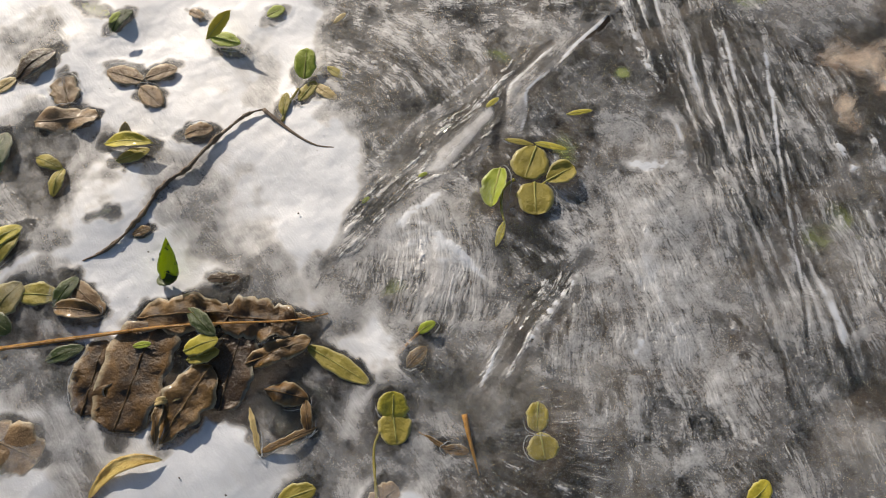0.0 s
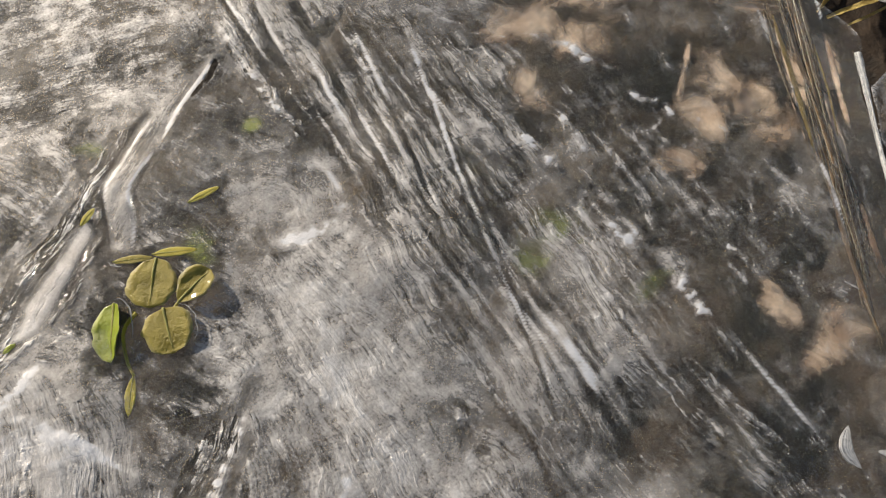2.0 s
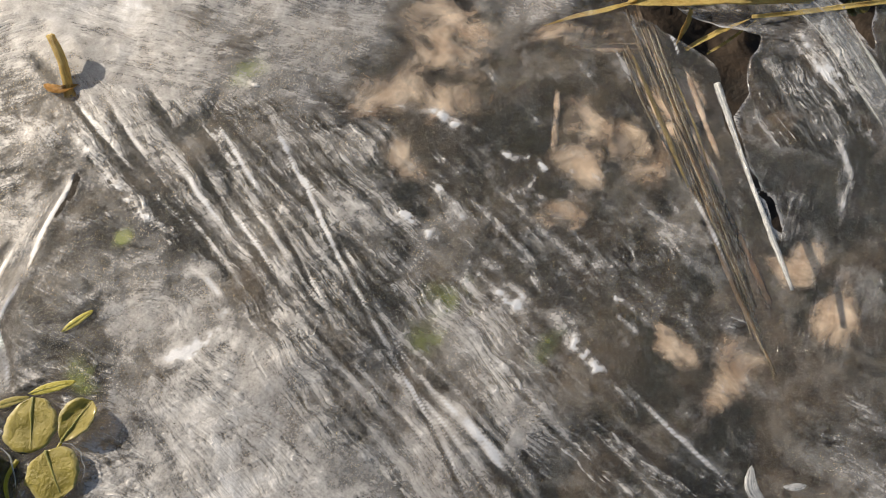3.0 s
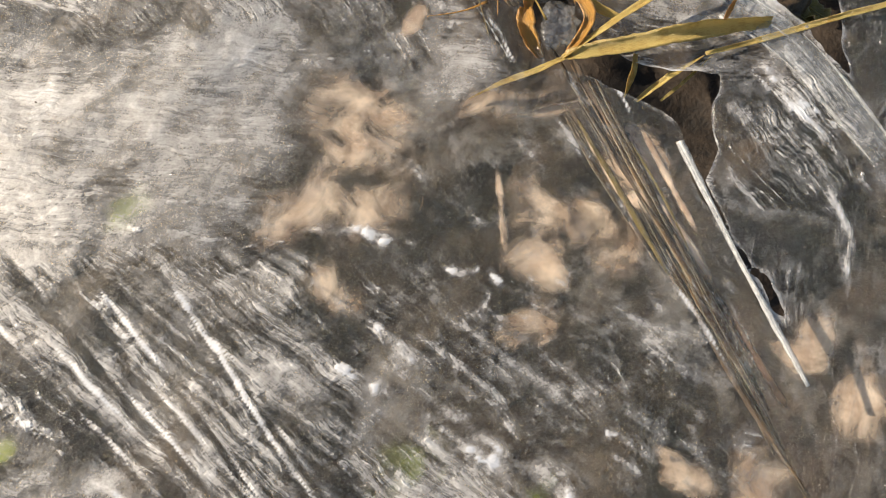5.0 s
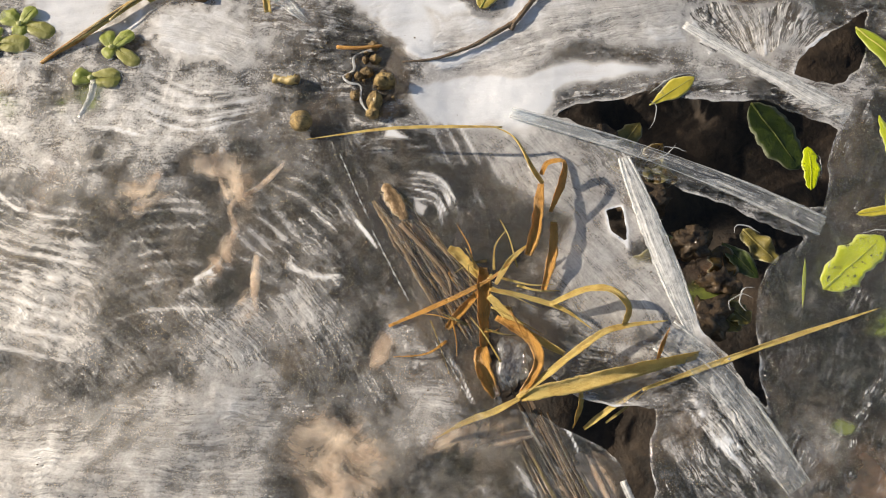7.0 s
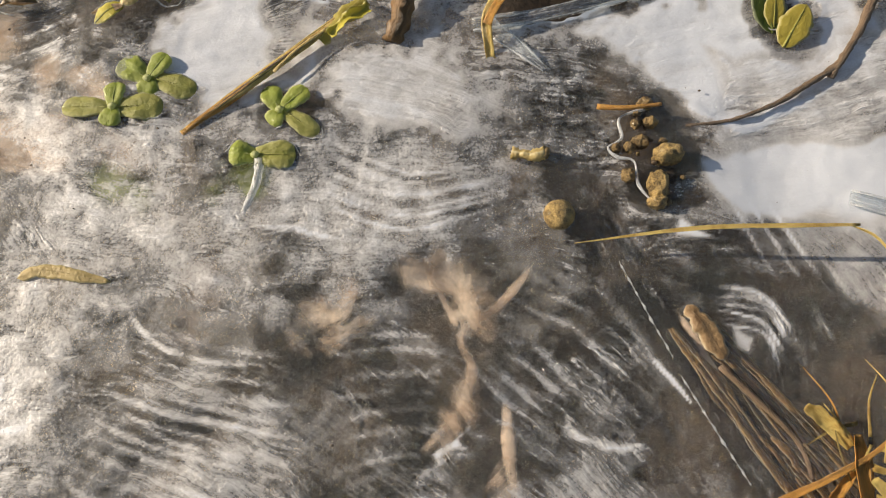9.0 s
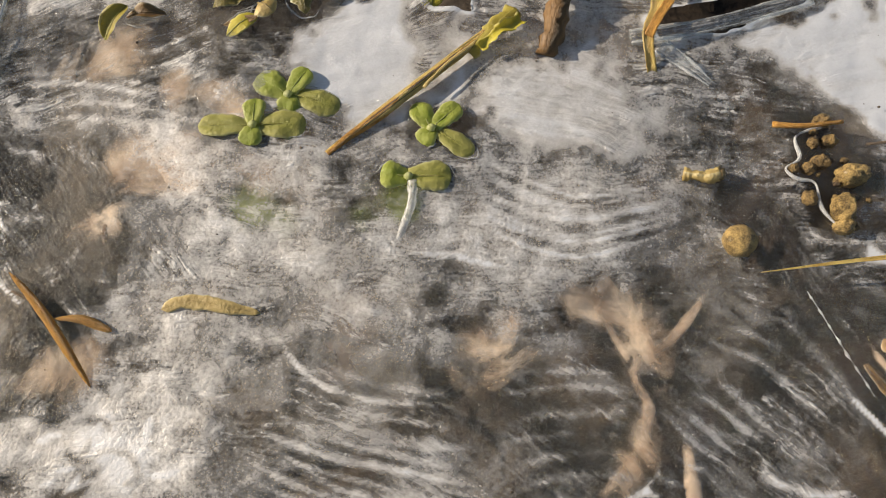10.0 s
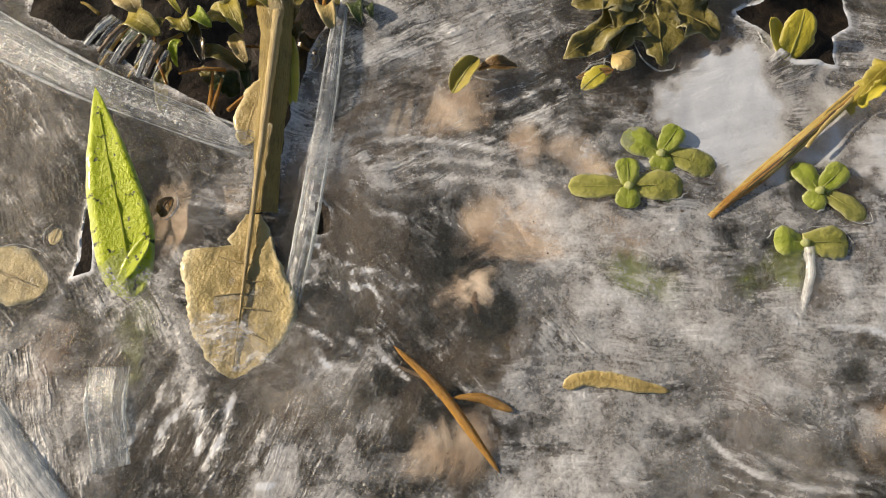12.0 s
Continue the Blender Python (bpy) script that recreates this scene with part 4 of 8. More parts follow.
opening([(-11.12, 11.29), (-10.98, 11.08), (-10.98, 10.83), (-11.19, 10.74)])
opening([(-14.30, 11.35), (-14.15, 10.93), (-14.05, 10.28), (-14.32, 10.23), (-14.29, 10.76)], rim=0.8)
opening([(-5.13, 14.31), (-4.40, 14.61), (-3.45, 14.60), (-3.46, 14.05), (-3.72, 13.80), (-3.73, 13.25), (-4.42, 13.32), (-4.77, 13.81)], rim=0.6)
opening([(-0.65, 12.90), (0.24, 12.96), (1.54, 13.55), (0.84, 13.77), (-0.90, 13.21)], rim=0.5)

bm = bmesh.new()
bmesh.ops.create_grid(bm, x_segments=160, y_segments=160, size=0.24)
for v in bm.verts:
    v.co.z = -0.026 + 0.007 * (noise.fractal(v.co * 45, 1.0, 2.0, 4) ) 
    v.co.x, v.co.y = v.co.x - 0.02, v.co.y - 0.02
rim = [e for e in bm.edges if e.is_boundary]
far = bmesh.ops.extrude_edge_only(bm, edges=rim)["geom"]
for v in far:
    if isinstance(v, bmesh.types.BMVert):
        v.co.x, v.co.y, v.co.z = (v.co.x + 0.02) * 15, (v.co.y + 0.02) * 15, -0.02
for f in bm.faces:
    f.smooth = True
me = bpy.data.meshes.new("ground")
bm.to_mesh(me)
bm.free()
me.materials.append(BED)
tagged(new("ground", me), "dark muddy bed of the puddle under the ice", "ground", kind="structure")


# ---- builders of things ----
def thing(name, at, label, category, group=""):
    ob = new(name)
    ob.empty_display_size = 0.002
    ob.location = Vector((at[0], at[1], at[2] if len(at) > 2 else 0.0)) * CM
    return tagged(ob, label, category, group)


def origin_of(ob):
    o = Vector((0, 0, 0))
    while ob:
        o, ob = o + ob.location, ob.parent
    return o


def part(name, bm, material, parent=None, label="", at=None):
    """Links a bmesh, built in centimetres, as one mesh under a thing or part, or as a thing of its own."""
    base = origin_of(parent) if parent else Vector(at if len(at) > 2 else (*at, 0)) * CM
    for v in bm.verts:
        v.co = v.co * CM - base
    bmesh.ops.recalc_face_normals(bm, faces=bm.faces)
    me = bpy.data.meshes.new(name)
    bm.to_mesh(me)
    bm.free()
    for p in me.polygons:
        p.use_smooth = True
    me.materials.append(material)
    ob = new(name, me)
    if parent:
        ob.parent = parent
    else:
        ob.location = base
    if label:
        ob["label"] = label
    return ob


def sampled(points, n):
    dense = round_off([p if len(p) > 2 else (*p, 0.0) for p in points], 12)
    run = [0.0]
    for a, b in zip(dense, dense[1:]):
        run.append(run[-1] + (b - a).length)
    out, i = [], 0
    for k in range(n + 1):
        want = run[-1] * k / n
        while i < len(run) - 2 and run[i + 1] < want:
            i += 1
        t = (want - run[i]) / max(run[i + 1] - run[i], 1e-9)
        out.append(dense[i].lerp(dense[i + 1], t))
    return out, run[-1]


def strip(points, width, n=20, cols=6, thick=0.015, cup=0.0, roll=(0.0, 0.0), ragged=0.07, wave=0.0, fold=0.02, crinkle=0.035, seed=1, map_length=None):
    """A leaf or blade along a line. width(k): full width at share k of the length; cup: how far the margins rise,
    as a share of the width; roll: degrees by which it is turned about its line, at base and tip; ragged and wave: torn and rippled margins."""
    rnd = random.Random(seed)
    line, length = sampled(points, n)
    bm = bmesh.new()
    uvl = bm.loops.layers.uv.new("UVMap")
    body = bm.verts.layers.float.new("body")
    top, low, maps = [], [], {}
    side = None
    for k, c in enumerate(line):
        s = k / n
        t = (line[min(k + 1, n)] - line[max(k - 1, 0)]).normalized()
        q = t.cross(Vector((0, 0, 1)))
        if q.length < 0.25 and side is not None:
            q = side - t * side.dot(t)
        q.normalize()
        if side is not None and q.dot(side) < 0:
            q = -q
        side = q.copy()
        q = Matrix.Rotation(radians(roll[0] + (roll[1] - roll[0]) * s), 3, t) @ q
        up = q.cross(t).normalized()
        wide = width(s)
        left, right = (max(2 * h, 0.004) for h in (wide if isinstance(wide, tuple) else (wide / 2, wide / 2)))
        w = (left + right) / 2
        left *= 1 + ragged * (2.2 * noise.noise(Vector((s * 7, seed * 3.3, 0))) + 0.5 * rnd.uniform(-1, 1))
        right *= 1 + ragged * (2.2 * noise.noise(Vector((s * 7, seed * 3.3, 9))) + 0.5 * rnd.uniform(-1, 1))
        a, b = [], []
        for i in range(cols + 1):
            x = i / cols * 2 - 1
            reach = (left if x < 0 else right) / 2 * x
            lift = cup * w * x * x + fold * w * abs(x) + crinkle * noise.noise(Vector((s * length * 4, x * w * 4, seed * 1.7))) * min(1, w * 2) + wave * w * abs(x) * math.sin(9 * s * (1 + 0.3 * math.sin(seed)) + (2 if x > 0 else 0) + seed)
            p = c + q * reach + up * lift
            th = thick * (1 - 0.7 * abs(x) ** 3) * (0.35 + 0.65 * min(1, 4 * min(s, 1 - s) + 0.2))
            a.append(bm.verts.new(p + up * th / 2))
            b.append(bm.verts.new(p - up * th / 2))
            a[-1][body] = b[-1][body] = (1 - abs(x) ** 1.6) * min(1, 6 * s, 6 * (1 - s))
            maps[a[-1]] = maps[b[-1]] = (i / cols, s if map_length is None else s * length / map_length)
        top.append(a)
        low.append(b)
    for k in range(n):
        for i in range(cols):
            bm.faces.new((top[k][i], top[k][i + 1], top[k + 1][i + 1], top[k + 1][i]))
            bm.faces.new((low[k][i], low[k + 1][i], low[k + 1][i + 1], low[k][i + 1]))
        for i in (0, cols):
            bm.faces.new((top[k][i], top[k + 1][i], low[k + 1][i], low[k][i]))
    for k in (0, n):
        for i in range(cols):
            bm.faces.new((top[k][i], low[k][i], low[k][i + 1], top[k][i + 1]))
    for f in bm.faces:
        for lp in f.loops:
            lp[uvl].uv = maps[lp.vert]
    return bm


def oval(width, blunt=0.6, fat=0.5):
    """Outline of a leaf: blunt near 0.5 is round, 1 is pointed; fat: where it is widest."""
    power = math.log(0.5) / math.log(fat)
    return lambda k: width * max(math.sin(math.pi * min(max(k, 0.0), 1.0) ** power), 0.0) ** blunt


def outline(*rows):
    """Half widths to both sides of the midrib: rows of share of length, left, right."""
    def at(k):
        for (k0, l0, r0), (k1, l1, r1) in zip(rows, rows[1:]):
            if k <= k1:
                s = (k - k0) / (k1 - k0)
                s = s * s * (3 - 2 * s)
                return l0 + (l1 - l0) * s, r0 + (r1 - r0) * s
        return rows[-1][1:]
    return at


def tube(points, radius, n=16, sides=8, lumpy=0.0, seed=1):
    """A stem along a line; radius(k) at share k of its length."""
    rnd = random.Random(seed)
    line, length = sampled(points, n)
    bm = bmesh.new()
    uvl = bm.loops.layers.uv.new("UVMap")
    rings, maps, side = [], {}, Vector((0, 0, 1))
    for k, c in enumerate(line):
        t = (line[min(k + 1, n)] - line[max(k - 1, 0)]).normalized()
        q = side - t * side.dot(t)
        if q.length < 0.1:
            q = Vector((1, 0, 0)) - t * t.x
        q.normalize()
        side, r = q, radius(k / n)
        p, ring = t.cross(q), []
        for i in range(sides):
            a = 2 * math.pi * i / sides
            ring.append(bm.verts.new(c + (q * math.cos(a) + p * math.sin(a)) * r * (1 + lumpy * rnd.uniform(-1, 1))))
            maps[ring[-1]] = (i / sides, k / n * length)
        rings.append(ring)
    for a, b in zip(rings, rings[1:]):
        for i in range(sides):
            bm.faces.new((a[i], a[(i + 1) % sides], b[(i + 1) % sides], b[i]))
    bm.faces.new(rings[0][::-1])
    bm.faces.new(rings[-1])
    for f in bm.faces:
        for lp in f.loops:
            lp[uvl].uv = maps[lp.vert]
    return bm


def lump(at, size, seed=1, rough=0.35, detail=4):
    """A crumb of soil or a pebble; size: half axes."""
    bm = bmesh.new()
    bmesh.ops.create_icosphere(bm, subdivisions=detail, radius=1.0)
    o = Vector((seed * 3.1, seed * 1.7, seed * 0.9))
    for v in bm.verts:
        d = 1 + rough * noise.fractal(v.co * 1.6 + o, 0.7, 2.1, 5) + 0.35 * rough * noise.noise(v.co * 5 + o)
        v.co = Vector((v.co.x * size[0], v.co.y * size[1], v.co.z * size[2])) * d + Vector(at)
    return bm


def bar(points, width, height, n=30, uneven=0.08, seed=1, flat=0.35):
    """A bar of ice with a bevelled back; width(k), height in centimetres."""
    rnd = random.Random(seed)
    line, length = sampled(points, n)
    bm = bmesh.new()
    uvl = bm.loops.layers.uv.new("UVMap")
    rows, maps = [], {}
    shape = [(-1.0, -0.4), (-1.0, 0.15), (-0.72, 0.8), (-flat, 1.0), (flat * 0.6, 0.92), (0.75, 0.65), (1.0, 0.1), (1.0, -0.4)]
    for k, c in enumerate(line):
        t = (line[min(k + 1, n)] - line[max(k - 1, 0)]).normalized()
        q = t.cross(Vector((0, 0, 1))).normalized()
        w, row = width(k / n) / 2, []
        for i, (x, z) in enumerate(shape):
            e = 1 + uneven * rnd.uniform(-1, 1)
            row.append(bm.verts.new(c + q * (w * x * e) + Vector((0, 0, height * z * e * (0.4 + 0.6 * min(1, w / (width(0.5) / 2 + 1e-6)))))))
            maps[row[-1]] = (i / 7 * width(0.5) * 3, k / n * length)
        rows.append(row)
    for a, b in zip(rows, rows[1:]):
        for i in range(8):
            bm.faces.new((a[i], a[(i + 1) % 8], b[(i + 1) % 8], b[i]))
    bm.faces.new(rows[0][::-1])
    bm.faces.new(rows[-1])
    for f in bm.faces:
        for lp in f.loops:
            lp[uvl].uv = maps[lp.vert]
    return bm


def midrib(points, width, seed, crinkle=0.035, thick=0.015):
    """The raised midrib that lies on a leaf's blade."""
    line, length = sampled(points, 16)
    up = [q + Vector((0, 0, thick * 0.5 + 0.002 + crinkle * noise.noise(Vector((k / 16 * length * 4, 0.0, seed * 1.7))) * min(1, width(k / 16) * 2))) for k, q in enumerate(line)]
    size = max(width(0.5), 0.05)
    return tube([tuple(q) for q in up[:15]], lambda k: min(0.022, 0.03 * size + 0.004) * (1.1 - 0.8 * k), n=14, sides=5)


RIBS = {}


def rib_material(material):
    """The midrib's own, paler stuff for each kind of leaf."""
    if material.name not in RIBS:
        pale = {"brown_leaf": ((0.14, 0.08, 0.03), (0.36, 0.22, 0.09)), "dark_brown_leaf": ((0.05, 0.03, 0.015), (0.18, 0.11, 0.05)), "sodden_leaf": ((0.05, 0.03, 0.012), (0.20, 0.12, 0.05)),
                "mud_brown_leaf": ((0.06, 0.032, 0.012), (0.22, 0.13, 0.05)), "pale_brown_leaf": ((0.24, 0.15, 0.08), (0.50, 0.36, 0.22)), "lime_leaf": ((0.56, 0.66, 0.02), (0.74, 0.82, 0.06)), "sprout_leaf": ((0.36, 0.44, 0.08), (0.56, 0.62, 0.18)),
                "tan_leaf": ((0.40, 0.28, 0.11), (0.70, 0.55, 0.28)), "dark_green_leaf": ((0.08, 0.10, 0.02), (0.20, 0.24, 0.06)), "wilted_leaf": ((0.18, 0.15, 0.04), (0.44, 0.38, 0.14))}
        dark, light = pale.get(material.name, ((0.42, 0.42, 0.07), (0.68, 0.66, 0.20)))
        RIBS[material.name] = fibre_material(material.name + "_midrib", dark, light, 20.0, 0.4, 0.2)
    return RIBS[material.name]


def flat_leaf(name, base, tip, width, material, label, category="leaf", group="", z=0.03, arch=0.02, blunt=0.55, fat=0.5, cup=0.0, seed=1, **more):
    """A leaf lying on or frozen into the ice, as a thing of its own: blade and midrib."""
    if material is UMBER:
        z, width, blunt, more["ragged"] = z - 0.035, 1.25 * width, 0.36, 0.14
    b, t = Vector((*base[:2], (base[2] if len(base) > 2 else z - 0.03))), Vector((*tip[:2], (tip[2] if len(tip) > 2 else z)))
    mid = (b + t) / 2 + Vector((0, 0, 0.45 * arch))
    MELTS.append((tuple(b[:2]), tuple(t[:2]), width))
    leaf = thing(name, tuple(b), label, category, group)
    blade = part("blade", strip([b, mid, t], oval(width, blunt, fat), cup=cup, seed=seed, n=18, cols=8, **more), material, leaf)
    part("midrib", midrib([b, mid, t], oval(width, blunt, fat), seed, more.get("crinkle", 0.035)), rib_material(material), blade)
    return leaf


def leaflet(parent, base, tip, width, material, label="", z=0.03, arch=0.02, blunt=0.55, fat=0.5, cup=0.0, seed=1, name="leaflet", **more):
    b, t = Vector((*base[:2], (base[2] if len(base) > 2 else z))), Vector((*tip[:2], (tip[2] if len(tip) > 2 else z)))
    mid = (b + t) / 2 + Vector((0, 0, 0.6 * arch))
    if max(b.z, t.z) < 0.32:
        MELTS.append((tuple(b[:2]), tuple(t[:2]), width))
    blade = part(name, strip([b, mid, t], oval(width, blunt, fat), cup=cup, seed=seed, n=16, cols=8, **more), material, parent, label)
    if more.get("thick", 0.015) < 0.03:
        part("midrib", midrib([b, mid, t], oval(width, blunt, fat), seed, more.get("crinkle", 0.035)), rib_material(material), blade)
    return blade


def stem(parent, points, thick, material, name="stem", label="", lumpy=0.05, seed=1):
    return part(name, tube(points, lambda k: thick * (1 - 0.35 * k), lumpy=lumpy, seed=seed, n=14), material, parent, label)


def sunk(name, at, length, width, angle, depth, material, label, seed=1, blunt=0.6):
    """A leaf lying under the ice: a thin crumpled sheet whose margins fade to imitate blur through the ice."""
    rnd = random.Random(seed)
    if material is not SUNK_DARK:
        SUNKEN.append((at[:2], 0.60 * (length + width) / 2, 0.5 if material is SUNK_TAN else 0.2))
    bm = bmesh.new()
    body = bm.verts.layers.float.new("body")
    rings, steps = 7, 28
    ca, sa = math.cos(radians(angle)), math.sin(radians(angle))
    lobes = [rnd.uniform(0.72, 1.15) for _ in range(7)]
    grid = []
    for r in range(rings + 1):
        row = []
        for k in range(steps):
            a = 2 * math.pi * k / steps
            f = k / steps * 7
            edge = lobes[int(f) % 7] * (1 - f % 1) + lobes[(int(f) + 1) % 7] * (f % 1)
            x, y = math.cos(a) * length / 2 * edge * r / rings, math.sin(a) * width / 2 * edge * r / rings
            z = -depth + 0.09 * noise.noise(Vector((x * 1.3 + seed, y * 1.3, seed)))
            v = bm.verts.new((at[0] + x * ca - y * sa, at[1] + x * sa + y * ca, z))
            v[body] = 1 - (r / rings) ** 1.6
            row.append(v)
        grid.append(row)
    for a, b in zip(grid, grid[1:]):
        for k in range(steps):
            bm.faces.new((a[k], a[(k + 1) % steps], b[(k + 1) % steps], b[k]))
    bmesh.ops.remove_doubles(bm, verts=grid[0], dist=1e-5)
    return tagged(part(name, bm, material, at=(*at[:2], -depth)), label, "leaf", "leaves under the ice")


def ice_needle(points, width, height, material, label, seed=1):
    """A bar of ice with bright rims."""
    nd = thing("ice_needle", points[1], label, "ice needle", "needles of ice")
    part("blade", bar(points, width, height, seed=seed), material, nd)
    line, length = sampled(points, 24)
    for side in (-1, 1):
        edge = []
        for k, c in enumerate(line):
            t = (line[min(k + 1, 24)] - line[max(k - 1, 0)]).normalized()
            edge.append(tuple(c + t.cross(Vector((0, 0, 1))).normalized() * side * width(k / 24) * 0.47 + Vector((0, 0, 0.3 * height))))
        part("rim", tube(edge, lambda k: 0.018 + 0.012 * math.sin(9 * k + seed), n=30, sides=6, lumpy=0.25, seed=seed), MILKY, nd, "bright white rim")
    return nd


# ---- leaves under the ice ----
TAN_L, GREEN_L, DARK_L = "blurred tan leaf sunk beneath the ice", "blurred green leaf sunk beneath the ice", "dark brown leaf sunk beneath the ice"


def lay_sunken(k, at, l, w, a, d, mat, lab):
    sunk("sunken_leaf", at, l * 1.45, w * 1.45, a, d, mat, lab, seed=k + 1)


lay_sunken(0, (1.21, 2.47), 1.9, 1.1, 10, 0.35, SUNK_TAN, TAN_L)
lay_sunken(1, (1.48, 1.47), 1.2, 0.9, -20, 0.4, SUNK_TAN, TAN_L)
lay_sunken(2, (4.09, 0.70), 1.2, 0.9, -20, 0.4, SUNK_TAN, TAN_L)
lay_sunken(3, (5.64, 2.14), 1.6, 0.8, -50, 0.5, SUNK_TAN, TAN_L)
lay_sunken(4, (3.57, 3.42), 1.4, 0.5, 15, 0.3, SUNK_TAN, TAN_L)
lay_sunken(5, (4.85, 1.51), 0.9, 1.0, 10, 0.6, SUNK_TAN, TAN_L)
lay_sunken(6, (7.25, -2.17), 0.9, 0.8, 20, 0.4, SUNK_TAN, TAN_L)
lay_sunken(7, (6.21, -2.25), 0.9, 0.5, -40, 0.4, SUNK_TAN, TAN_L)
lay_sunken(8, (7.95, -0.35), 1.2, 0.9, 40, 0.4, SUNK_TAN, TAN_L)
lay_sunken(9, (8.69, -0.89), 1.4, 0.7, 80, 0.5, SUNK_TAN, TAN_L)
lay_sunken(10, (0.40, 1.33), 1.6, 1.0, 30, 0.35, SUNK_TAN, TAN_L)
lay_sunken(11, (0.97, 0.02), 1.2, 0.7, -20, 0.4, SUNK_TAN, TAN_L)
lay_sunken(12, (5.44, 1.04), 1.4, 0.9, 60, 0.5, SUNK_TAN, TAN_L)
lay_sunken(13, (3.97, -0.28), 1.1, 0.6, 40, 0.5, SUNK_TAN, TAN_L)
lay_sunken(14, (7.07, -2.60), 0.9, 0.6, 60, 0.5, SUNK_TAN, TAN_L)
lay_sunken(15, (-6.71, 10.69), 1.4, 1.2, 10, 0.3, SUNK_TAN, TAN_L)
lay_sunken(16, (-8.44, 10.98), 1.8, 1.2, -10, 0.3, SUNK_TAN, TAN_L)
lay_sunken(17, (-3.49, 8.15), 1.1, 1.2, -30, 0.45, SUNK_TAN, TAN_L)
lay_sunken(18, (-2.08, 8.78), 1.0, 0.5, -40, 0.45, SUNK_TAN, TAN_L)
lay_sunken(19, (-1.53, 6.80), 0.9, 0.5, 80, 0.4, SUNK_TAN, TAN_L)
lay_sunken(20, (-9.28, 12.93), 1.3, 0.9, 20, 0.3, SUNK_TAN, TAN_L)
lay_sunken(21, (-8.34, 10.91), 1.7, 1.2, 0, 0.3, SUNK_TAN, TAN_L)
lay_sunken(22, (-7.42, 12.01), 0.7, 0.8, 60, 0.25, SUNK_TAN, TAN_L)
lay_sunken(23, (-8.29, 12.28), 0.5, 0.9, 10, 0.25, SUNK_TAN, TAN_L)
lay_sunken(24, (-10.17, 12.74), 1.4, 1.0, 20, 0.4, SUNK_TAN, TAN_L)
lay_sunken(25, (-9.36, 8.00), 1.2, 0.9, 30, 0.4, SUNK_TAN, TAN_L)
lay_sunken(26, (-5.48, 8.62), 0.8, 1.6, -10, 0.5, SUNK_DARK, DARK_L)
lay_sunken(27, (1.02, 3.16), 2.2, 1.4, 0, 0.35, SUNK_TAN, TAN_L)
lay_sunken(28, (-1.45, 8.42), 0.8, 1.6, 15, 0.4, SUNK_TAN, TAN_L)
lay_sunken(29, (-0.91, 5.74), 0.5, 0.9, -30, 0.35, SUNK_TAN, TAN_L)
lay_sunken(30, (1.80, 4.97), 0.4, 0.8, -20, 0.35, SUNK_TAN, TAN_L)
lay_sunken(31, (5.78, 2.64), 0.8, 1.3, 30, 0.4, SUNK_TAN, TAN_L)
lay_sunken(32, (3.97, 1.68), 1.2, 0.8, 0, 0.4, SUNK_TAN, TAN_L)
lay_sunken(33, (8.33, 6.30), 1.2, 0.9, 30, 1.0, SUNK_GREEN, GREEN_L)
lay_sunken(34, (8.25, 6.79), 0.8, 0.6, 0, 0.9, SUNK_DARK, DARK_L)
lay_sunken(35, (10.83, 6.65), 1.1, 0.8, 35, 0.25, SUNK_GREEN, GREEN_L)
lay_sunken(36, (11.53, 5.71), 1.0, 0.5, 10, 0.25, SUNK_GREEN, GREEN_L)
lay_sunken(37, (10.24, 3.65), 0.5, 0.25, 0, 0.15, SUNK_GREEN, GREEN_L)
lay_sunken(38, (10.93, 2.56), 1.0, 1.8, 0, 0.5, SUNK_DARK, DARK_L)
lay_sunken(39, (-2.39, 1.20), 0.6, 0.8, 10, 0.25, SUNK_GREEN, GREEN_L)
lay_sunken(40, (2.44, -2.27), 1.0, 0.8, 30, 0.25, SUNK_GREEN, GREEN_L)
lay_sunken(41, (4.18, -2.76), 0.4, 0.9, -30, 0.2, SUNK_GREEN, GREEN_L)
lay_sunken(42, (-2.42, 0.87), 0.6, 0.5, 0, 0.25, SUNK_GREEN, GREEN_L)
lay_sunken(43, (-3.30, -2.69), 0.4, 0.5, 0, 0.2, SUNK_GREEN, GREEN_L)
lay_sunken(44, (2.22, -2.99), 0.8, 1.3, 20, 0.3, SUNK_GREEN, GREEN_L)
lay_sunken(45, (-3.00, -5.10), 0.5, 0.9, 50, 0.2, SUNK_GREEN, GREEN_L)
lay_sunken(46, (-5.73, -4.21), 0.9, 0.4, 20, 0.2, SUNK_GREEN, GREEN_L)
lay_sunken(47, (-3.39, -10.04), 0.6, 0.4, 60, 0.1, SUNK_GREEN, GREEN_L)
lay_sunken(48, (-4.86, 10.33), 1.1, 0.9, 20, 0.2, SUNK_GREEN, GREEN_L)
lay_sunken(49, (-13.65, 9.81), 0.7, 1.4, 10, 0.25, SUNK_GREEN, GREEN_L)
lay_sunken(50, (-6.84, 10.26), 1.2, 0.9, 0, 0.2, SUNK_GREEN, GREEN_L)
lay_sunken(51, (-9.12, 10.11), 0.5, 0.9, -60, 0.25, SUNK_TAN, TAN_L)
lay_sunken(52, (-14.76, 9.20), 1.0, 1.2, 20, 0.25, SUNK_DARK, DARK_L)
lay_sunken(53, (-13.04, 11.09), 1.2, 1.3, 30, 0.3, SUNK_TAN, TAN_L)

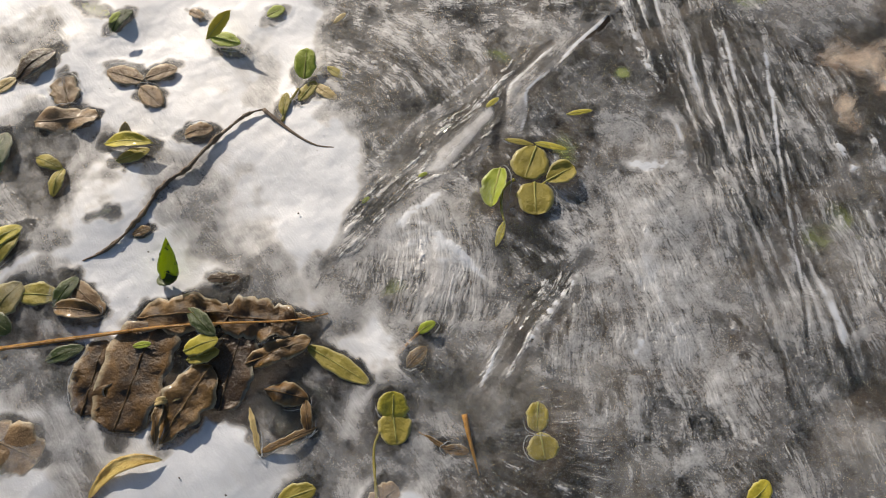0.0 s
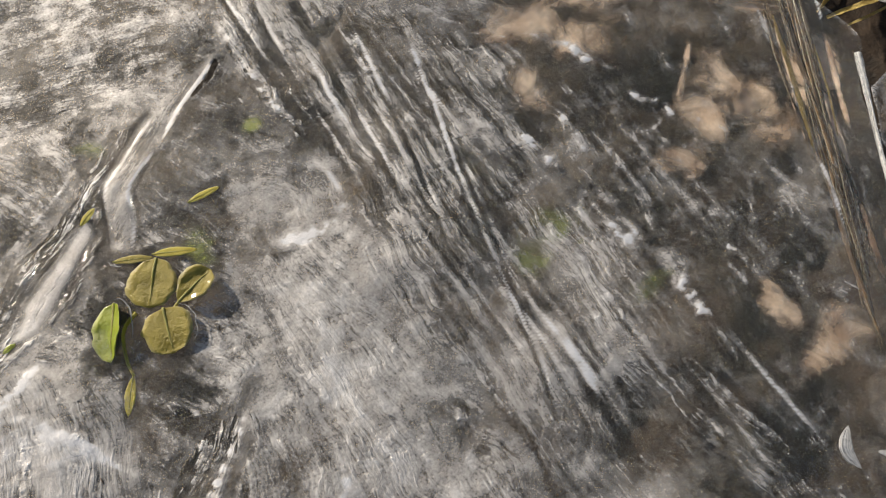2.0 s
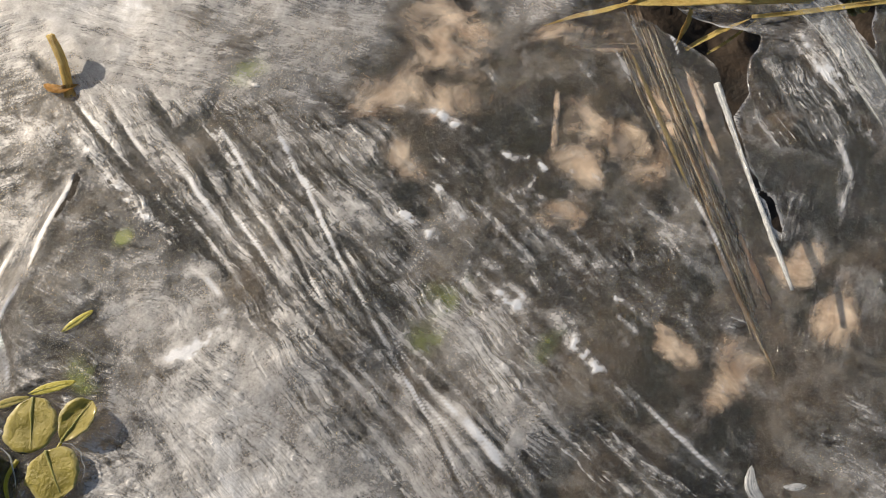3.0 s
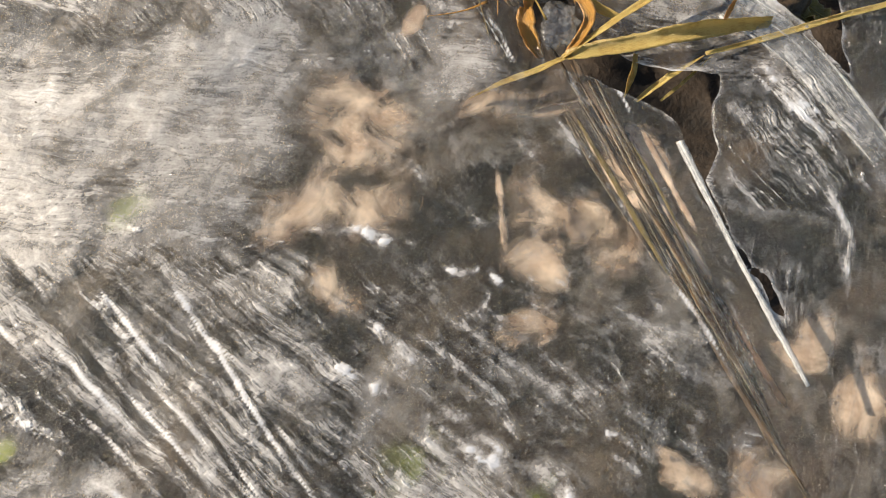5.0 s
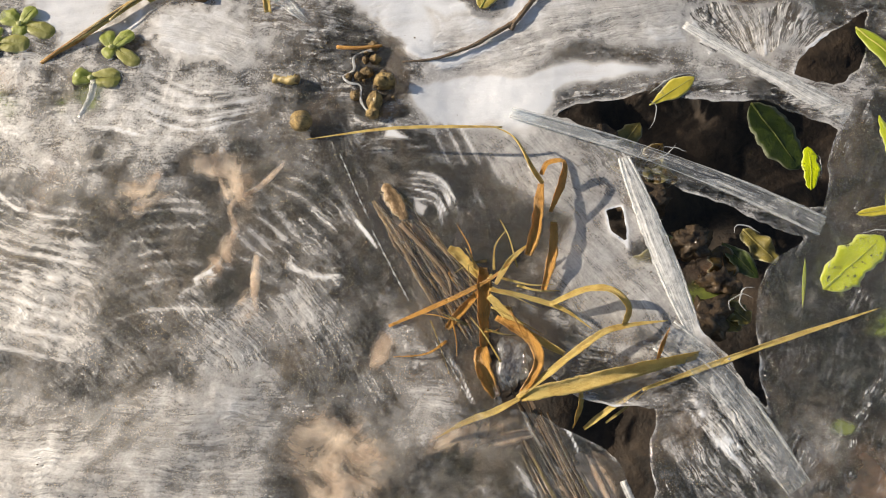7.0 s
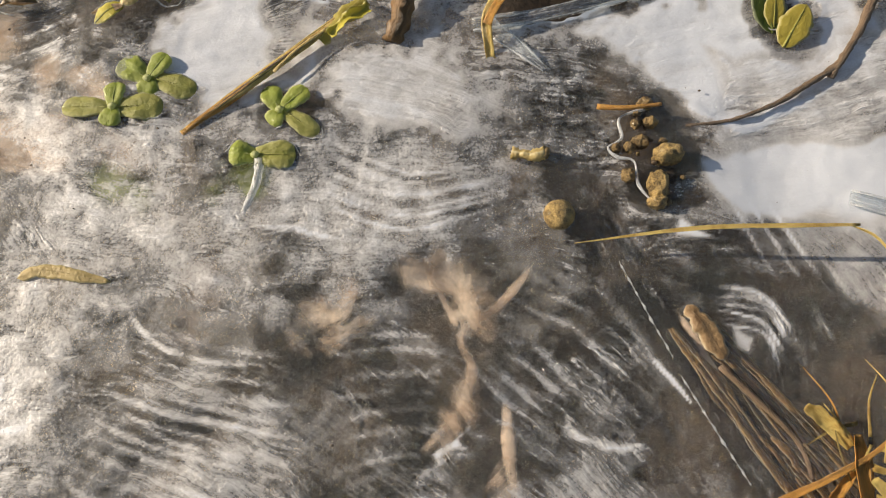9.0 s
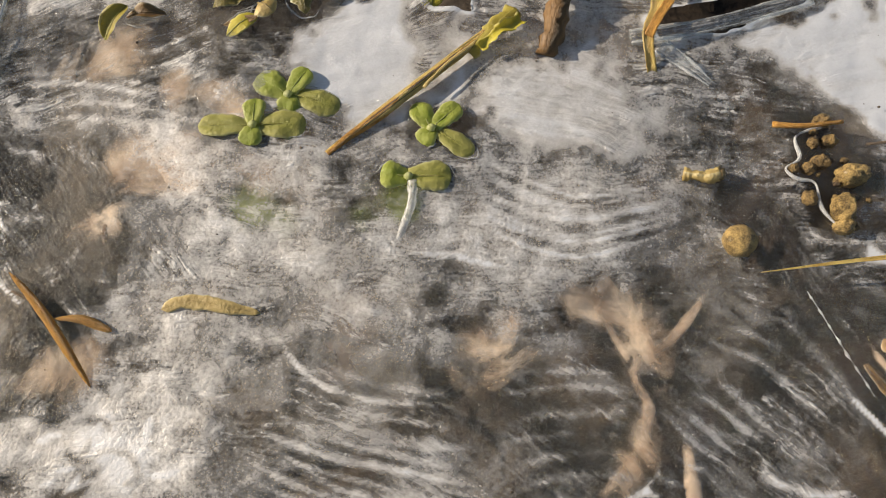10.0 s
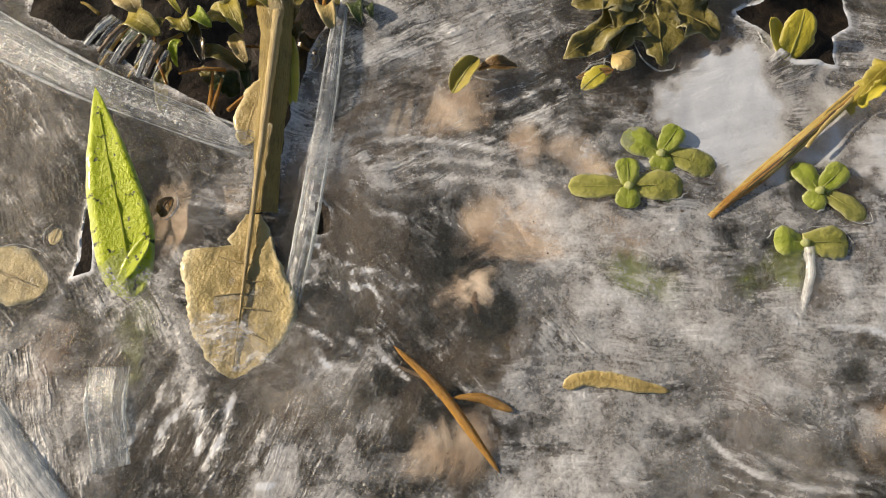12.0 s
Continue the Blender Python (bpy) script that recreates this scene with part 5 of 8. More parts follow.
# ---- first bay: clover and dead leaves in white ice ----
clover = thing("clover", (-2.90, -6.25), "olive-yellow clover leaflets frozen flat in grey ice", "clover")
leaflet(clover, (-3.43, -5.59), (-3.07, -6.37), 0.84, OLIVE, seed=1, blunt=0.42, fat=0.55)
leaflet(clover, (-2.86, -6.28), (-2.31, -6.84), 0.84, OLIVE, seed=2, blunt=0.40, fat=0.45)
leaflet(clover, (-2.69, -6.09), (-2.48, -5.40), 0.56, OLIVE, seed=3, blunt=0.5, fat=0.6, cup=0.12)
leaflet(clover, (-3.65, -6.53), (-3.15, -7.37), 0.58, GREEN, "green leaflet turned on its edge", seed=4, blunt=0.45, cup=0.2, roll=(20, 30))
leaflet(clover, (-4.06, -5.94), (-3.48, -5.60), 0.14, OLIVE, "leaflet seen edge-on", seed=5, blunt=0.6)
leaflet(clover, (-3.52, -5.56), (-2.87, -5.19), 0.16, YELLOW, "leaflet seen edge-on", seed=6, blunt=0.6)
leaflet(clover, (-2.71, -7.40), (-2.44, -7.96), 0.18, YELLOW, "pale folded leaflet", seed=7, blunt=0.7)
stem(clover, [(-3.24, -6.52), (-3.26, -6.86), (-2.96, -7.23), (-2.71, -7.40)], 0.035, YELLOW)
stem(clover, [(-2.69, -6.05), (-2.72, -6.26), (-2.72, -6.54)], 0.025, YELLOW)
flat_leaf("leaflet", (-3.48, -4.51), (-3.11, -4.05), 0.13, YELLOW, "small yellow leaflet floating in clear ice", seed=3)
bud = thing("leaf_bud", (-4.81, -7.87), "tiny green bud poking through grey ice", "bud")
leaflet(bud, (-4.83, -7.95), (-4.74, -7.73), 0.10, GREEN, seed=2, z=0.04)
flat_leaf("leaflet", (-5.30, -9.24), (-5.27, -9.02), 0.10, GREEN, "tiny green leaf tip in a crack", seed=6)
flat_leaf("leaflet", (-4.96, -5.61), (-4.90, -5.24), 0.14, YELLOW, "small yellowish leaf tip at a ridge of ice", seed=8)



def lay_leaf(k, b, t, w, mat, lab, more):
    flat_leaf("leaf", b, t, w, mat, lab, group="leaves in the white ice", seed=k + 3, **more)


lay_leaf(0, (-14.68, -10.40), (-13.82, -10.10), 0.30, GREEN, "small green leaf frozen in white ice", {})
lay_leaf(1, (-13.36, -10.43), (-13.49, -9.62), 0.42, DARKGREEN, "dark green leaf standing in white ice", dict(arch=0.35))
lay_leaf(2, (-13.32, -10.28), (-13.34, -9.91), 0.20, GREEN, "bright green young leaf in white ice", dict(z=0.35))
lay_leaf(3, (-12.42, -8.61), (-11.98, -8.50), 0.20, UMBER, "small brown leaf tip in white ice", {})
lay_leaf(4, (-10.79, -7.39), (-10.60, -6.94), 0.36, GREEN, "round green leaf frozen in ice", {})
lay_leaf(5, (-9.36, -6.42), (-9.34, -6.02), 0.14, TAN, "pale dry leaf tip", {})
lay_leaf(6, (-14.02, -12.83), (-13.97, -11.67), 0.62, DARKBROWN, "dark brown leaf standing in white ice", dict(arch=0.3))
lay_leaf(7, (-14.10, -13.45), (-14.02, -12.83), 0.35, TAN, "tan leaf edge in white ice", {})
lay_leaf(8, (-12.45, -12.36), (-13.23, -12.00), 0.55, UMBER, "brown leaf frozen in white ice", {})
lay_leaf(9, (-12.67, -13.21), (-11.61, -12.02), 0.55, UMBER, "brown crumpled leaf frozen in white ice", dict(wave=0.2, ragged=0.15))
lay_leaf(10, (-9.67, -10.92), (-9.26, -10.34), 0.32, UMBER, "brown leaf stump in white ice", dict(arch=0.2))
lay_leaf(11, (-11.78, -13.72), (-11.05, -13.45), 0.34, OLIVE, "olive curled leaf in white ice", dict(arch=0.25))
lay_leaf(12, (-11.07, -13.43), (-10.61, -14.02), 0.36, OLIVE, "olive curled leaf in white ice", dict(arch=0.2))
lay_leaf(13, (-9.55, -13.68), (-9.33, -13.24), 0.14, DARKGREEN, "thin dark green leaf in white ice", {})
lay_leaf(14, (-10.65, -15.77), (-10.50, -14.92), 0.42, YELLOW, "yellow-green curled leaf in white ice", dict(arch=0.3))
lay_leaf(15, (-9.27, -15.90), (-8.52, -15.27), 0.55, OLIVE, "olive leaf with a water film", dict(arch=0.12))
lay_leaf(16, (-8.70, -14.92), (-7.47, -14.79), 0.36, UMBER, "brown wet leaf in white ice", dict(arch=0.15))
lay_leaf(17, (-9.29, -16.62), (-8.60, -16.47), 0.5, DARKGREEN, "dark green leaf in shade", dict(arch=0.2))
lay_leaf(18, (-7.54, -16.29), (-7.17, -15.52), 0.35, DARKGREEN, "dark wet leaf at a dead leaf's edge", dict(arch=0.15))
lay_leaf(19, (-3.79, -12.21), (-2.27, -11.83), 0.42, OLIVE, "long olive leaf frozen in clear ice", {})
lay_leaf(20, (-7.21, -18.06), (-5.94, -17.50), 0.85, UMBER, "torn brown leaf in white ice", dict(ragged=0.2, wave=0.1))
lay_leaf(21, (-1.92, -14.63), (-1.56, -13.92), 0.45, OLIVE, "olive leaf frozen in white ice", dict(arch=0.15))
lay_leaf(22, (-0.56, -13.43), (-0.46, -12.79), 0.45, UMBER, "brown leaf frozen in white ice", {})
lay_leaf(23, (-1.98, -11.08), (-1.98, -10.51), 0.32, BROWN, "brown wet leaflet beside a twig", dict(arch=0.1))
lay_leaf(24, (4.35, -8.43), (4.39, -7.87), 0.36, YELLOW, "yellow leaf tip standing in dark ice", dict(arch=0.3))
lay_leaf(25, (-8.51, -13.28), (-8.30, -12.90), 0.25, BROWN, "small brown leaf at a twig", {})
lay_leaf(26, (-12.09, -15.02), (-12.87, -13.82), 0.80, DARKGREEN, "dark green leaf at the edge of white ice", dict(arch=0.3))
lay_leaf(27, (-9.17, -16.69), (-9.39, -15.67), 0.75, WILTED, "dark olive leaf in shaded ice", dict(arch=0.2, ragged=0.15))
lay_leaf(28, (-10.25, -15.94), (-10.53, -15.0), 0.55, OLIVE, "olive folded leaf in shaded ice", dict(arch=0.25))
lay_leaf(29, (-8.39, -15.51), (-7.51, -14.84), 0.42, BROWN, "small brown curled leaf with a bright rim", dict(arch=0.3, cup=0.2))
lay_leaf(30, (-8.39, -15.51), (-8.56, -14.71), 0.40, DARKGREEN, "dark leaf beside a curled brown one", dict(arch=0.2))
lay_leaf(31, (-6.09, -12.60), (-5.97, -12.23), 0.20, DARKBROWN, "dark brown leaf tip", dict(arch=0.2))
trefoil = thing("clover", (-11.48, -10.63), "olive-brown clover leaf frozen flat in white ice", "clover")
leaflet(trefoil, (-11.56, -10.69), (-12.49, -11.14), 0.52, UMBER, seed=1)
leaflet(trefoil, (-11.59, -10.62), (-11.23, -9.89), 0.48, UMBER, seed=2)
leaflet(trefoil, (-11.48, -10.84), (-10.64, -10.81), 0.52, UMBER, seed=3)
upright = thing("leaf_pair", (-11.17, -8.68), "yellow-green folded leaf standing in white ice", "leaf")
leaflet(upright, (*(-11.38, -8.88), 0.0), (-11.07, -8.07, 0.60), 0.35, YELLOW, seed=2, blunt=0.8, roll=(30, 40))
leaflet(upright, (*(-11.36, -8.77), 0.05), (*(-10.50, -8.41), 0.15), 0.42, GREEN, seed=3, blunt=0.7)
tuft = thing("clover", (-8.47, -7.78), "green and olive clover tuft in grey ice", "clover")
leaflet(tuft, (*(-8.62, -8.01), 0.1), (-9.09, -7.44, 0.30), 0.56, GREEN, "round green leaflet", seed=2, blunt=0.42)
leaflet(tuft, (-8.31, -8.47), (-8.41, -7.83), 0.34, OLIVE, seed=3)
leaflet(tuft, (-8.44, -7.95), (-7.66, -7.83), 0.28, TAN, seed=4)
leaflet(tuft, (-8.51, -7.38), (-7.97, -7.32), 0.22, OLIVE, seed=5)
stem(tuft, [(-8.20, -9.09), (-8.41, -8.77), (*(-8.54, -8.26), 0.08)], 0.04, OLIVE)
leaflet(tuft, (-8.31, -8.99), (-8.70, -8.52), 0.26, OLIVE, seed=6)
rosette = thing("leaf_pair", (-10.41, -12.05), "yellow-green pointed leaf pair standing in white ice", "leaf")
leaflet(rosette, (*(-10.87, -12.38), 0.0), (*(-9.83, -11.56), 0.25), 0.42, YELLOW, seed=2, blunt=0.8, cup=0.15, arch=0.25)
leaflet(rosette, (*(-10.38, -12.07), 0.05), (-10.65, -11.67, 0.40), 0.34, TAN, seed=3, blunt=0.8)
leaflet(rosette, (*(-10.30, -12.45), 0.0), (*(-9.84, -11.72), 0.12), 0.36, OLIVE, seed=4, blunt=0.6)
spearhead = thing("shoot", (-7.05, -13.34), "bright green pointed shoot rising from the ice", "shoot")
part("blade", strip([(*(-7.00, -13.38), -0.05), (-7.15, -13.13, 0.30), (-7.39, -12.74, 0.80)], oval(0.42, 0.9, 0.35), cup=0.2, roll=(20, 30), n=16), LIME, spearhead)
part("sheath", strip([(*(-7.28, -13.48), 0.0), (*(-7.00, -13.38), 0.12), (*(-6.97, -13.09), 0.1)], oval(0.3, 0.6), n=12, cup=0.2), DARKGREEN, spearhead)
twig = part("twig", tube([(*(-8.94, -14.76), -0.01), (*(-8.63, -13.85), 0.02), (*(-8.69, -12.95), 0.04), (*(-8.94, -12.07), 0.04), (*(-8.86, -11.41), 0.05), (*(-8.96, -10.66), 0.05), (*(-8.95, -9.64), 0.04), (*(-8.77, -9.19), 0.02)], lambda k: 0.026 + 0.022 * math.sin(3.1 * k) + 0.010 * math.sin(43 * k), n=72, lumpy=0.5), TWIG, at=(-8.75, -12.85))
tagged(twig, "dark thin twig frozen into white ice", "twig")
tagged(part("twig", tube([(-8.77, -9.19), (-7.76, -9.12), (-7.13, -8.97), (-6.70, -8.65)], lambda k: 0.05 - 0.03 * k, n=16, lumpy=0.1), TWIG, at=(-7.72, -9.16)), "thin brown rootlet along a crack", "twig")

# the heap of dead leaves


def lay_dead_leaf(k, b, t, w, mat, more):
    flat_leaf("dead_leaf", b, t, w, mat, "wet crumpled brown leaf in a heap on the ice", group="heap of dead leaves", seed=k + 2, **more)


lay_dead_leaf(0, (-5.30, -16.12, 0.02), (-6.45, -14.10, 0.07), 1.55, MIRE, dict(wave=0.03, ragged=0.10, arch=0.10, blunt=0.16, crinkle=0.09))
lay_dead_leaf(1, (-6.05, -16.40, 0.0), (-6.95, -15.10, 0.04), 0.85, MIRE, dict(wave=0.05, ragged=0.16, arch=0.05, blunt=0.22, crinkle=0.08))
lay_dead_leaf(2, (-4.43, -15.58, 0.02), (-4.87, -13.85, 0.10), 0.95, BROWN, dict(wave=0.06, ragged=0.16, arch=0.10, blunt=0.5, fat=0.62, crinkle=0.10))
lay_dead_leaf(3, (-6.85, -14.35, 0.02), (-5.45, -12.85, 0.12), 0.75, BROWN, dict(wave=0.10, ragged=0.18, arch=0.16, blunt=0.3, crinkle=0.14))
lay_dead_leaf(4, (-5.55, -13.05, 0.06), (-4.25, -12.05, 0.08), 0.85, MIRE, dict(wave=0.14, ragged=0.18, arch=0.16, blunt=0.32, crinkle=0.14))
lay_dead_leaf(5, (-4.10, -14.35, -0.02), (-5.00, -12.95, 0.02), 1.05, DARKBROWN, dict(wave=0.05, ragged=0.14, arch=0.02, blunt=0.3, crinkle=0.08))
lay_dead_leaf(6, (-4.40, -13.35, 0.05), (-3.80, -12.05, 0.10), 0.50, BROWN, dict(wave=0.22, ragged=0.2, arch=0.18, crinkle=0.16))
lay_dead_leaf(7, (-3.72, -13.40, 0.03), (-2.92, -12.90, 0.05), 0.50, MIRE, dict(wave=0.10, arch=0.40, cup=-0.25, crinkle=0.1))
lay_dead_leaf(8, (-2.95, -12.95, 0.08), (-2.42, -13.35, 0.05), 0.24, BROWN, dict(arch=0.16, ragged=0.2))
lay_dead_leaf(9, (-2.40, -13.15, 0.05), (-2.86, -14.30, 0.02), 0.17, BROWN, dict(arch=0.18, ragged=0.25))
lay_dead_leaf(10, (-2.84, -14.28, 0.02), (-3.68, -13.85, 0.02), 0.14, TAN, dict(arch=0.08, ragged=0.25))
lay_dead_leaf(11, (-4.50, -15.65, 0.02), (-5.05, -15.00, 0.12), 0.20, BROWN, dict(arch=0.25, wave=0.2, ragged=0.2))
lay_dead_leaf(12, (-5.25, -15.30, 0.05), (-4.80, -14.70, 0.10), 0.16, TAN, dict(arch=0.20, wave=0.2, ragged=0.2))
lay_dead_leaf(13, (-6.45, -12.75, 0.0), (-5.95, -12.35, 0.08), 0.25, DARKBROWN, dict(arch=0.2, ragged=0.2))
lay_dead_leaf(14, (-4.60, -12.10, 0.02), (-4.02, -11.74, 0.06), 0.20, BROWN, dict(arch=0.15, ragged=0.2))
tagged(part("stalk", tube([(-8.48, -16.84, 0.02), (-7.34, -15.41, 0.08), (-5.95, -13.76, 0.20), (-4.40, -12.13, 0.18), (-3.96, -11.45, 0.05)], lambda k: 0.035 * (1.1 - k) + 0.012, n=30, lumpy=0.1), ORANGE, at=(-5.95, -13.72)), "thin reddish-brown stalk lying across dead leaves", "stalk")
flat_leaf("leaf", (*(-6.13, -13.43), 0.2), (*(-5.21, -13.39), 0.3), 0.36, DARKGREEN, "dark green leaf over the dead leaves", seed=4, arch=0.12)
flat_leaf("leaf", (*(-5.48, -14.06), 0.2), (*(-5.12, -13.38), 0.28), 0.40, YELLOW, "yellow-green leaf over the dead leaves", seed=5, arch=0.1, blunt=0.5)
flat_leaf("leaf", (*(-5.31, -14.14), 0.15), (*(-4.94, -13.53), 0.2), 0.34, OLIVE, "olive leaf over the dead leaves", seed=6, arch=0.08)
flat_leaf("leaf", (*(-6.38, -14.76), 0.12), (*(-6.10, -14.44), 0.18), 0.16, GREEN, "small green leaf over the dead leaves", seed=7)
folded = thing("leaf_pair", (-1.38, -11.97), "bright yellow folded leaf on white ice", "leaf")
leaflet(folded, (-1.45, -11.98, 0.03), (-1.78, -11.60, 0.22), 0.66, YELLOW, seed=2, blunt=0.42, fat=0.40)
leaflet(folded, (-1.52, -11.90, 0.04), (-1.02, -12.28, 0.02), 0.66, OLIVE, seed=3, blunt=0.42, fat=0.40)
stem(folded, [(-0.54, -13.27), (-1.26, -12.68), (-1.45, -12.34), (-1.50, -12.09)], 0.035, OLIVE)
needle = thing("needle", (0.03, -11.27), "orange dry stalk with small brown leaves", "stalk")
part("stalk", tube([(*(-0.48, -10.95), 0.12), (*(-0.07, -11.22), 0.12), (*(0.50, -11.56), 0.02)], lambda k: 0.055 * (1.0 - 0.75 * k), n=14), ORANGE, needle)
leaflet(needle, (-0.33, -11.69), (0.06, -11.38), 0.24, BROWN, seed=2)
leaflet(needle, (-0.91, -11.81), (-0.17, -11.61), 0.10, BROWN, seed=3)
pair = thing("clover", (0.80, -10.15), "olive leaflet pair frozen in grey ice", "clover")
leaflet(pair, (0.37, -9.76), (0.74, -10.20), 0.46, OLIVE, seed=2, blunt=0.42)
leaflet(pair, (0.78, -10.16), (1.21, -10.48), 0.62, OLIVE, seed=3, blunt=0.45, fat=0.6)
sprig = thing("sprig", (-2.14, -10.59), "dark twig with a small green curled leaf", "sprig")
stem(sprig, [(-2.39, -11.56), (-2.31, -11.08), (-2.31, -10.59), (*(-2.27, -10.22), 0.15)], 0.04, ORANGE)
leaflet(sprig, (*(-2.31, -10.43), 0.05), (*(-2.17, -10.04), 0.2), 0.22, GREEN, seed=3, arch=0.12)
tagged(part("grass_blade", strip([(*(-4.62, -17.23), 0.0), (*(-4.69, -16.57), 0.08), (*(-4.45, -16.04), 0.15), (*(-4.12, -15.71), 0.05)], oval(0.30, 0.7), cup=0.15, map_length=0.5), STRAW, at=(-4.48, -16.44)), "golden dry grass blade on white ice", "grass blade")

# roots and straws under the ice


def lay_root(k, pts, r, mat, lab):
    rod = part("sunken_straw", strip([(*p, (-0.45 if "pale" in lab else -0.22) - 0.03 * (k % 3)) for p in pts], lambda s, r=r: r * 1.5 * (0.6 + 0.4 * math.sin(3.1 * s)), cup=-0.1, n=24, seed=k, map_length=0.4), mat, at=(*pts[0], -0.12))
    tagged(rod, lab, "straw", "straws under the ice")


lay_root(0, [(-0.18, 9.35), (-0.50, 8.86), (-0.92, 8.38), (-1.48, 7.99), (-1.32, 7.39), (-1.53, 6.88), (-2.07, 6.24)], 0.17, SUNK_TAN, "blurred pale root beneath the ice")
lay_root(1, [(-1.48, 7.99), (-1.70, 8.38), (-1.92, 8.86)], 0.13, SUNK_TAN, "blurred pale root beneath the ice")
lay_root(2, [(3.40, 2.35), (3.51, 1.55), (3.62, 0.78)], 0.15, SUNK_TAN, "blurred pale root beneath the ice")
lay_root(3, [(3.28, 3.19), (4.18, 3.38), (5.19, 3.70)], 0.20, SUNK_TAN, "blurred pale straw beneath the ice")
lay_root(4, [(-0.85, 7.04), (-0.81, 6.15), (-0.68, 5.54)], 0.18, SUNK_TAN, "blurred pale root beneath the ice")
lay_root(5, [(5.24, 2.82), (5.99, 1.71), (6.85, 0.26)], 0.14, SUNK_TAN, "golden straw seen through clear ice")
lay_root(6, [(5.58, 3.19), (6.11, 2.02), (6.51, 1.21)], 0.10, SUNK_TAN, "golden straw seen through clear ice")
lay_root(7, [(6.35, 0.91), (7.10, -0.30), (7.70, -1.42)], 0.12, SUNK_DARK, "brown straw seen through clear ice")
lay_root(8, [(4.92, 3.53), (5.34, 2.63), (5.82, 1.79)], 0.12, SUNK_DARK, "brown straw seen through clear ice")
lay_root(9, [(1.62, 8.30), (2.00, 7.59), (2.28, 6.83)], 0.14, SUNK_TAN, "brown straw seen through clear ice")
lay_root(10, [(2.00, 7.59), (2.44, 6.74), (3.01, 5.94)], 0.16, SUNK_DARK, "brown straw seen through clear ice")
lay_root(11, [(2.23, 7.25), (2.72, 6.26), (3.17, 5.17)], 0.14, SUNK_DARK, "brown straw seen through clear ice")
lay_root(12, [(2.48, 7.25), (3.08, 6.58), (3.46, 5.63)], 0.12, SUNK_TAN, "golden straw seen through clear ice")
lay_root(13, [(-8.89, 10.26), (-9.05, 9.95), (-8.98, 9.65)], 0.10, SUNK_DARK, "torn brown fibre beneath the ice")
# a bubble's sun glint, modelled as two white strips
bubble = thing("bubble_glint", (7.58, -4.11), "sun glint of a bubble in clear ice, laid as white strips", "bubble")
part("crescent", strip([(*(7.44, -3.79), 0.03), (*(7.47, -4.14), 0.06), (*(7.74, -4.31), 0.03)], oval(0.20, 0.8), n=16), MILKY, bubble)
part("glint", strip([(*(7.90, -3.98), 0.03), (*(8.07, -3.94), 0.04), (*(8.23, -3.87), 0.03)], oval(0.11, 0.7), n=10), MILKY, bubble)

# ---- second bay: dry grass over a gap ----
straw0 = thing("dry_stalk", (-5.73, 0.07), "golden dry stalk end standing in dark ice", "stalk")
part("stalk", tube([(*(-5.40, -0.33), -0.05), (-5.63, 0.18, 0.25), (-6.00, 0.60, 0.40)], lambda k: 0.10 - 0.02 * k, n=14, lumpy=0.1), STRAW, straw0)
part("sheath", strip([(*(-5.97, -0.23), 0.02), (*(-5.53, -0.33), 0.12), (*(-5.29, -0.09), 0.05)], oval(0.18, 0.7), cup=0.2), ORANGE, straw0)

grass = thing("dry_grass", (3.81, 6.20), "golden-orange dry grass tuft frozen in the ice", "dry grass")


def lay_blade(k, pts, w, mat, roll, lab):
    part("blade", strip(pts, lambda s, w=w: 0.80 * w * (0.6 + 0.4 * min(1, 5 * s)) * (1 - (0.45 if w > 0.18 else 0.9) * (max(s - 0.5, 0) / 0.5) ** 1.5), n=34, cols=6, cup=0.22, ragged=0.12, wave=0.08, roll=(roll[0] + 25 * math.sin(k * 2.1), roll[1] + 35 * math.cos(k * 1.7)), seed=k + 1, thick=0.02, map_length=0.5), mat, grass, lab)


lay_blade(0, [(*(4.40, 4.11), 0.05), (5.60, 4.40, 0.12), (6.71, 4.70, 0.15), (7.68, 4.94, 0.07)], 0.36, STRAW, (0, 15), "broad golden blade")
lay_blade(1, [(*(6.61, 4.28), 0.05), (7.61, 4.63, 0.05), (8.73, 5.04, 0.10), (11.05, 5.81, 0.20)], 0.14, STRAW, (0, 0), "long thin blade")
lay_blade(2, [(*(4.34, 4.09), 0.05), (4.94, 4.55, 0.15), (5.83, 5.22, 0.25), (6.39, 5.41, 0.25), (7.13, 5.52, 0.20)], 0.17, STRAW, (0, 30), "")
lay_blade(3, [(6.28, 5.41, 0.25), (6.36, 5.73, 0.35), (6.06, 6.03, 0.38), (5.62, 6.05, 0.30), (4.96, 5.80, 0.20)], 0.20, STRAW, (40, 0), "curled blade")
lay_blade(4, [(*(3.83, 6.08), 0.2), (4.62, 5.93, 0.15), (5.24, 5.71, 0.15), (5.75, 5.36, 0.10)], 0.12, STRAW, (0, 0), "")
lay_blade(5, [(*(3.71, 6.51), 0.15), (3.71, 5.80, 0.12), (3.72, 5.00, 0.05)], 0.32, ORANGE, (0, 0), "broad brown sheath")
lay_blade(6, [(*(3.70, 5.01), 0.05), (*(3.73, 4.55), 0.02), (*(3.96, 4.10), -0.02)], 0.40, ORANGE, (0, 0), "brown sheath under clear ice")
lay_blade(7, [(*(3.83, 5.96), 0.2), (4.46, 5.36, 0.07), (5.24, 4.92, 0.03)], 0.22, STRAW, (0, 20), "")
lay_blade(8, [(*(1.95, 5.38), 0.02), (2.91, 5.79, 0.10), (3.82, 6.25, 0.23), (4.33, 6.68, 0.25)], 0.12, ORANGE, (0, 0), "thin bent blade")
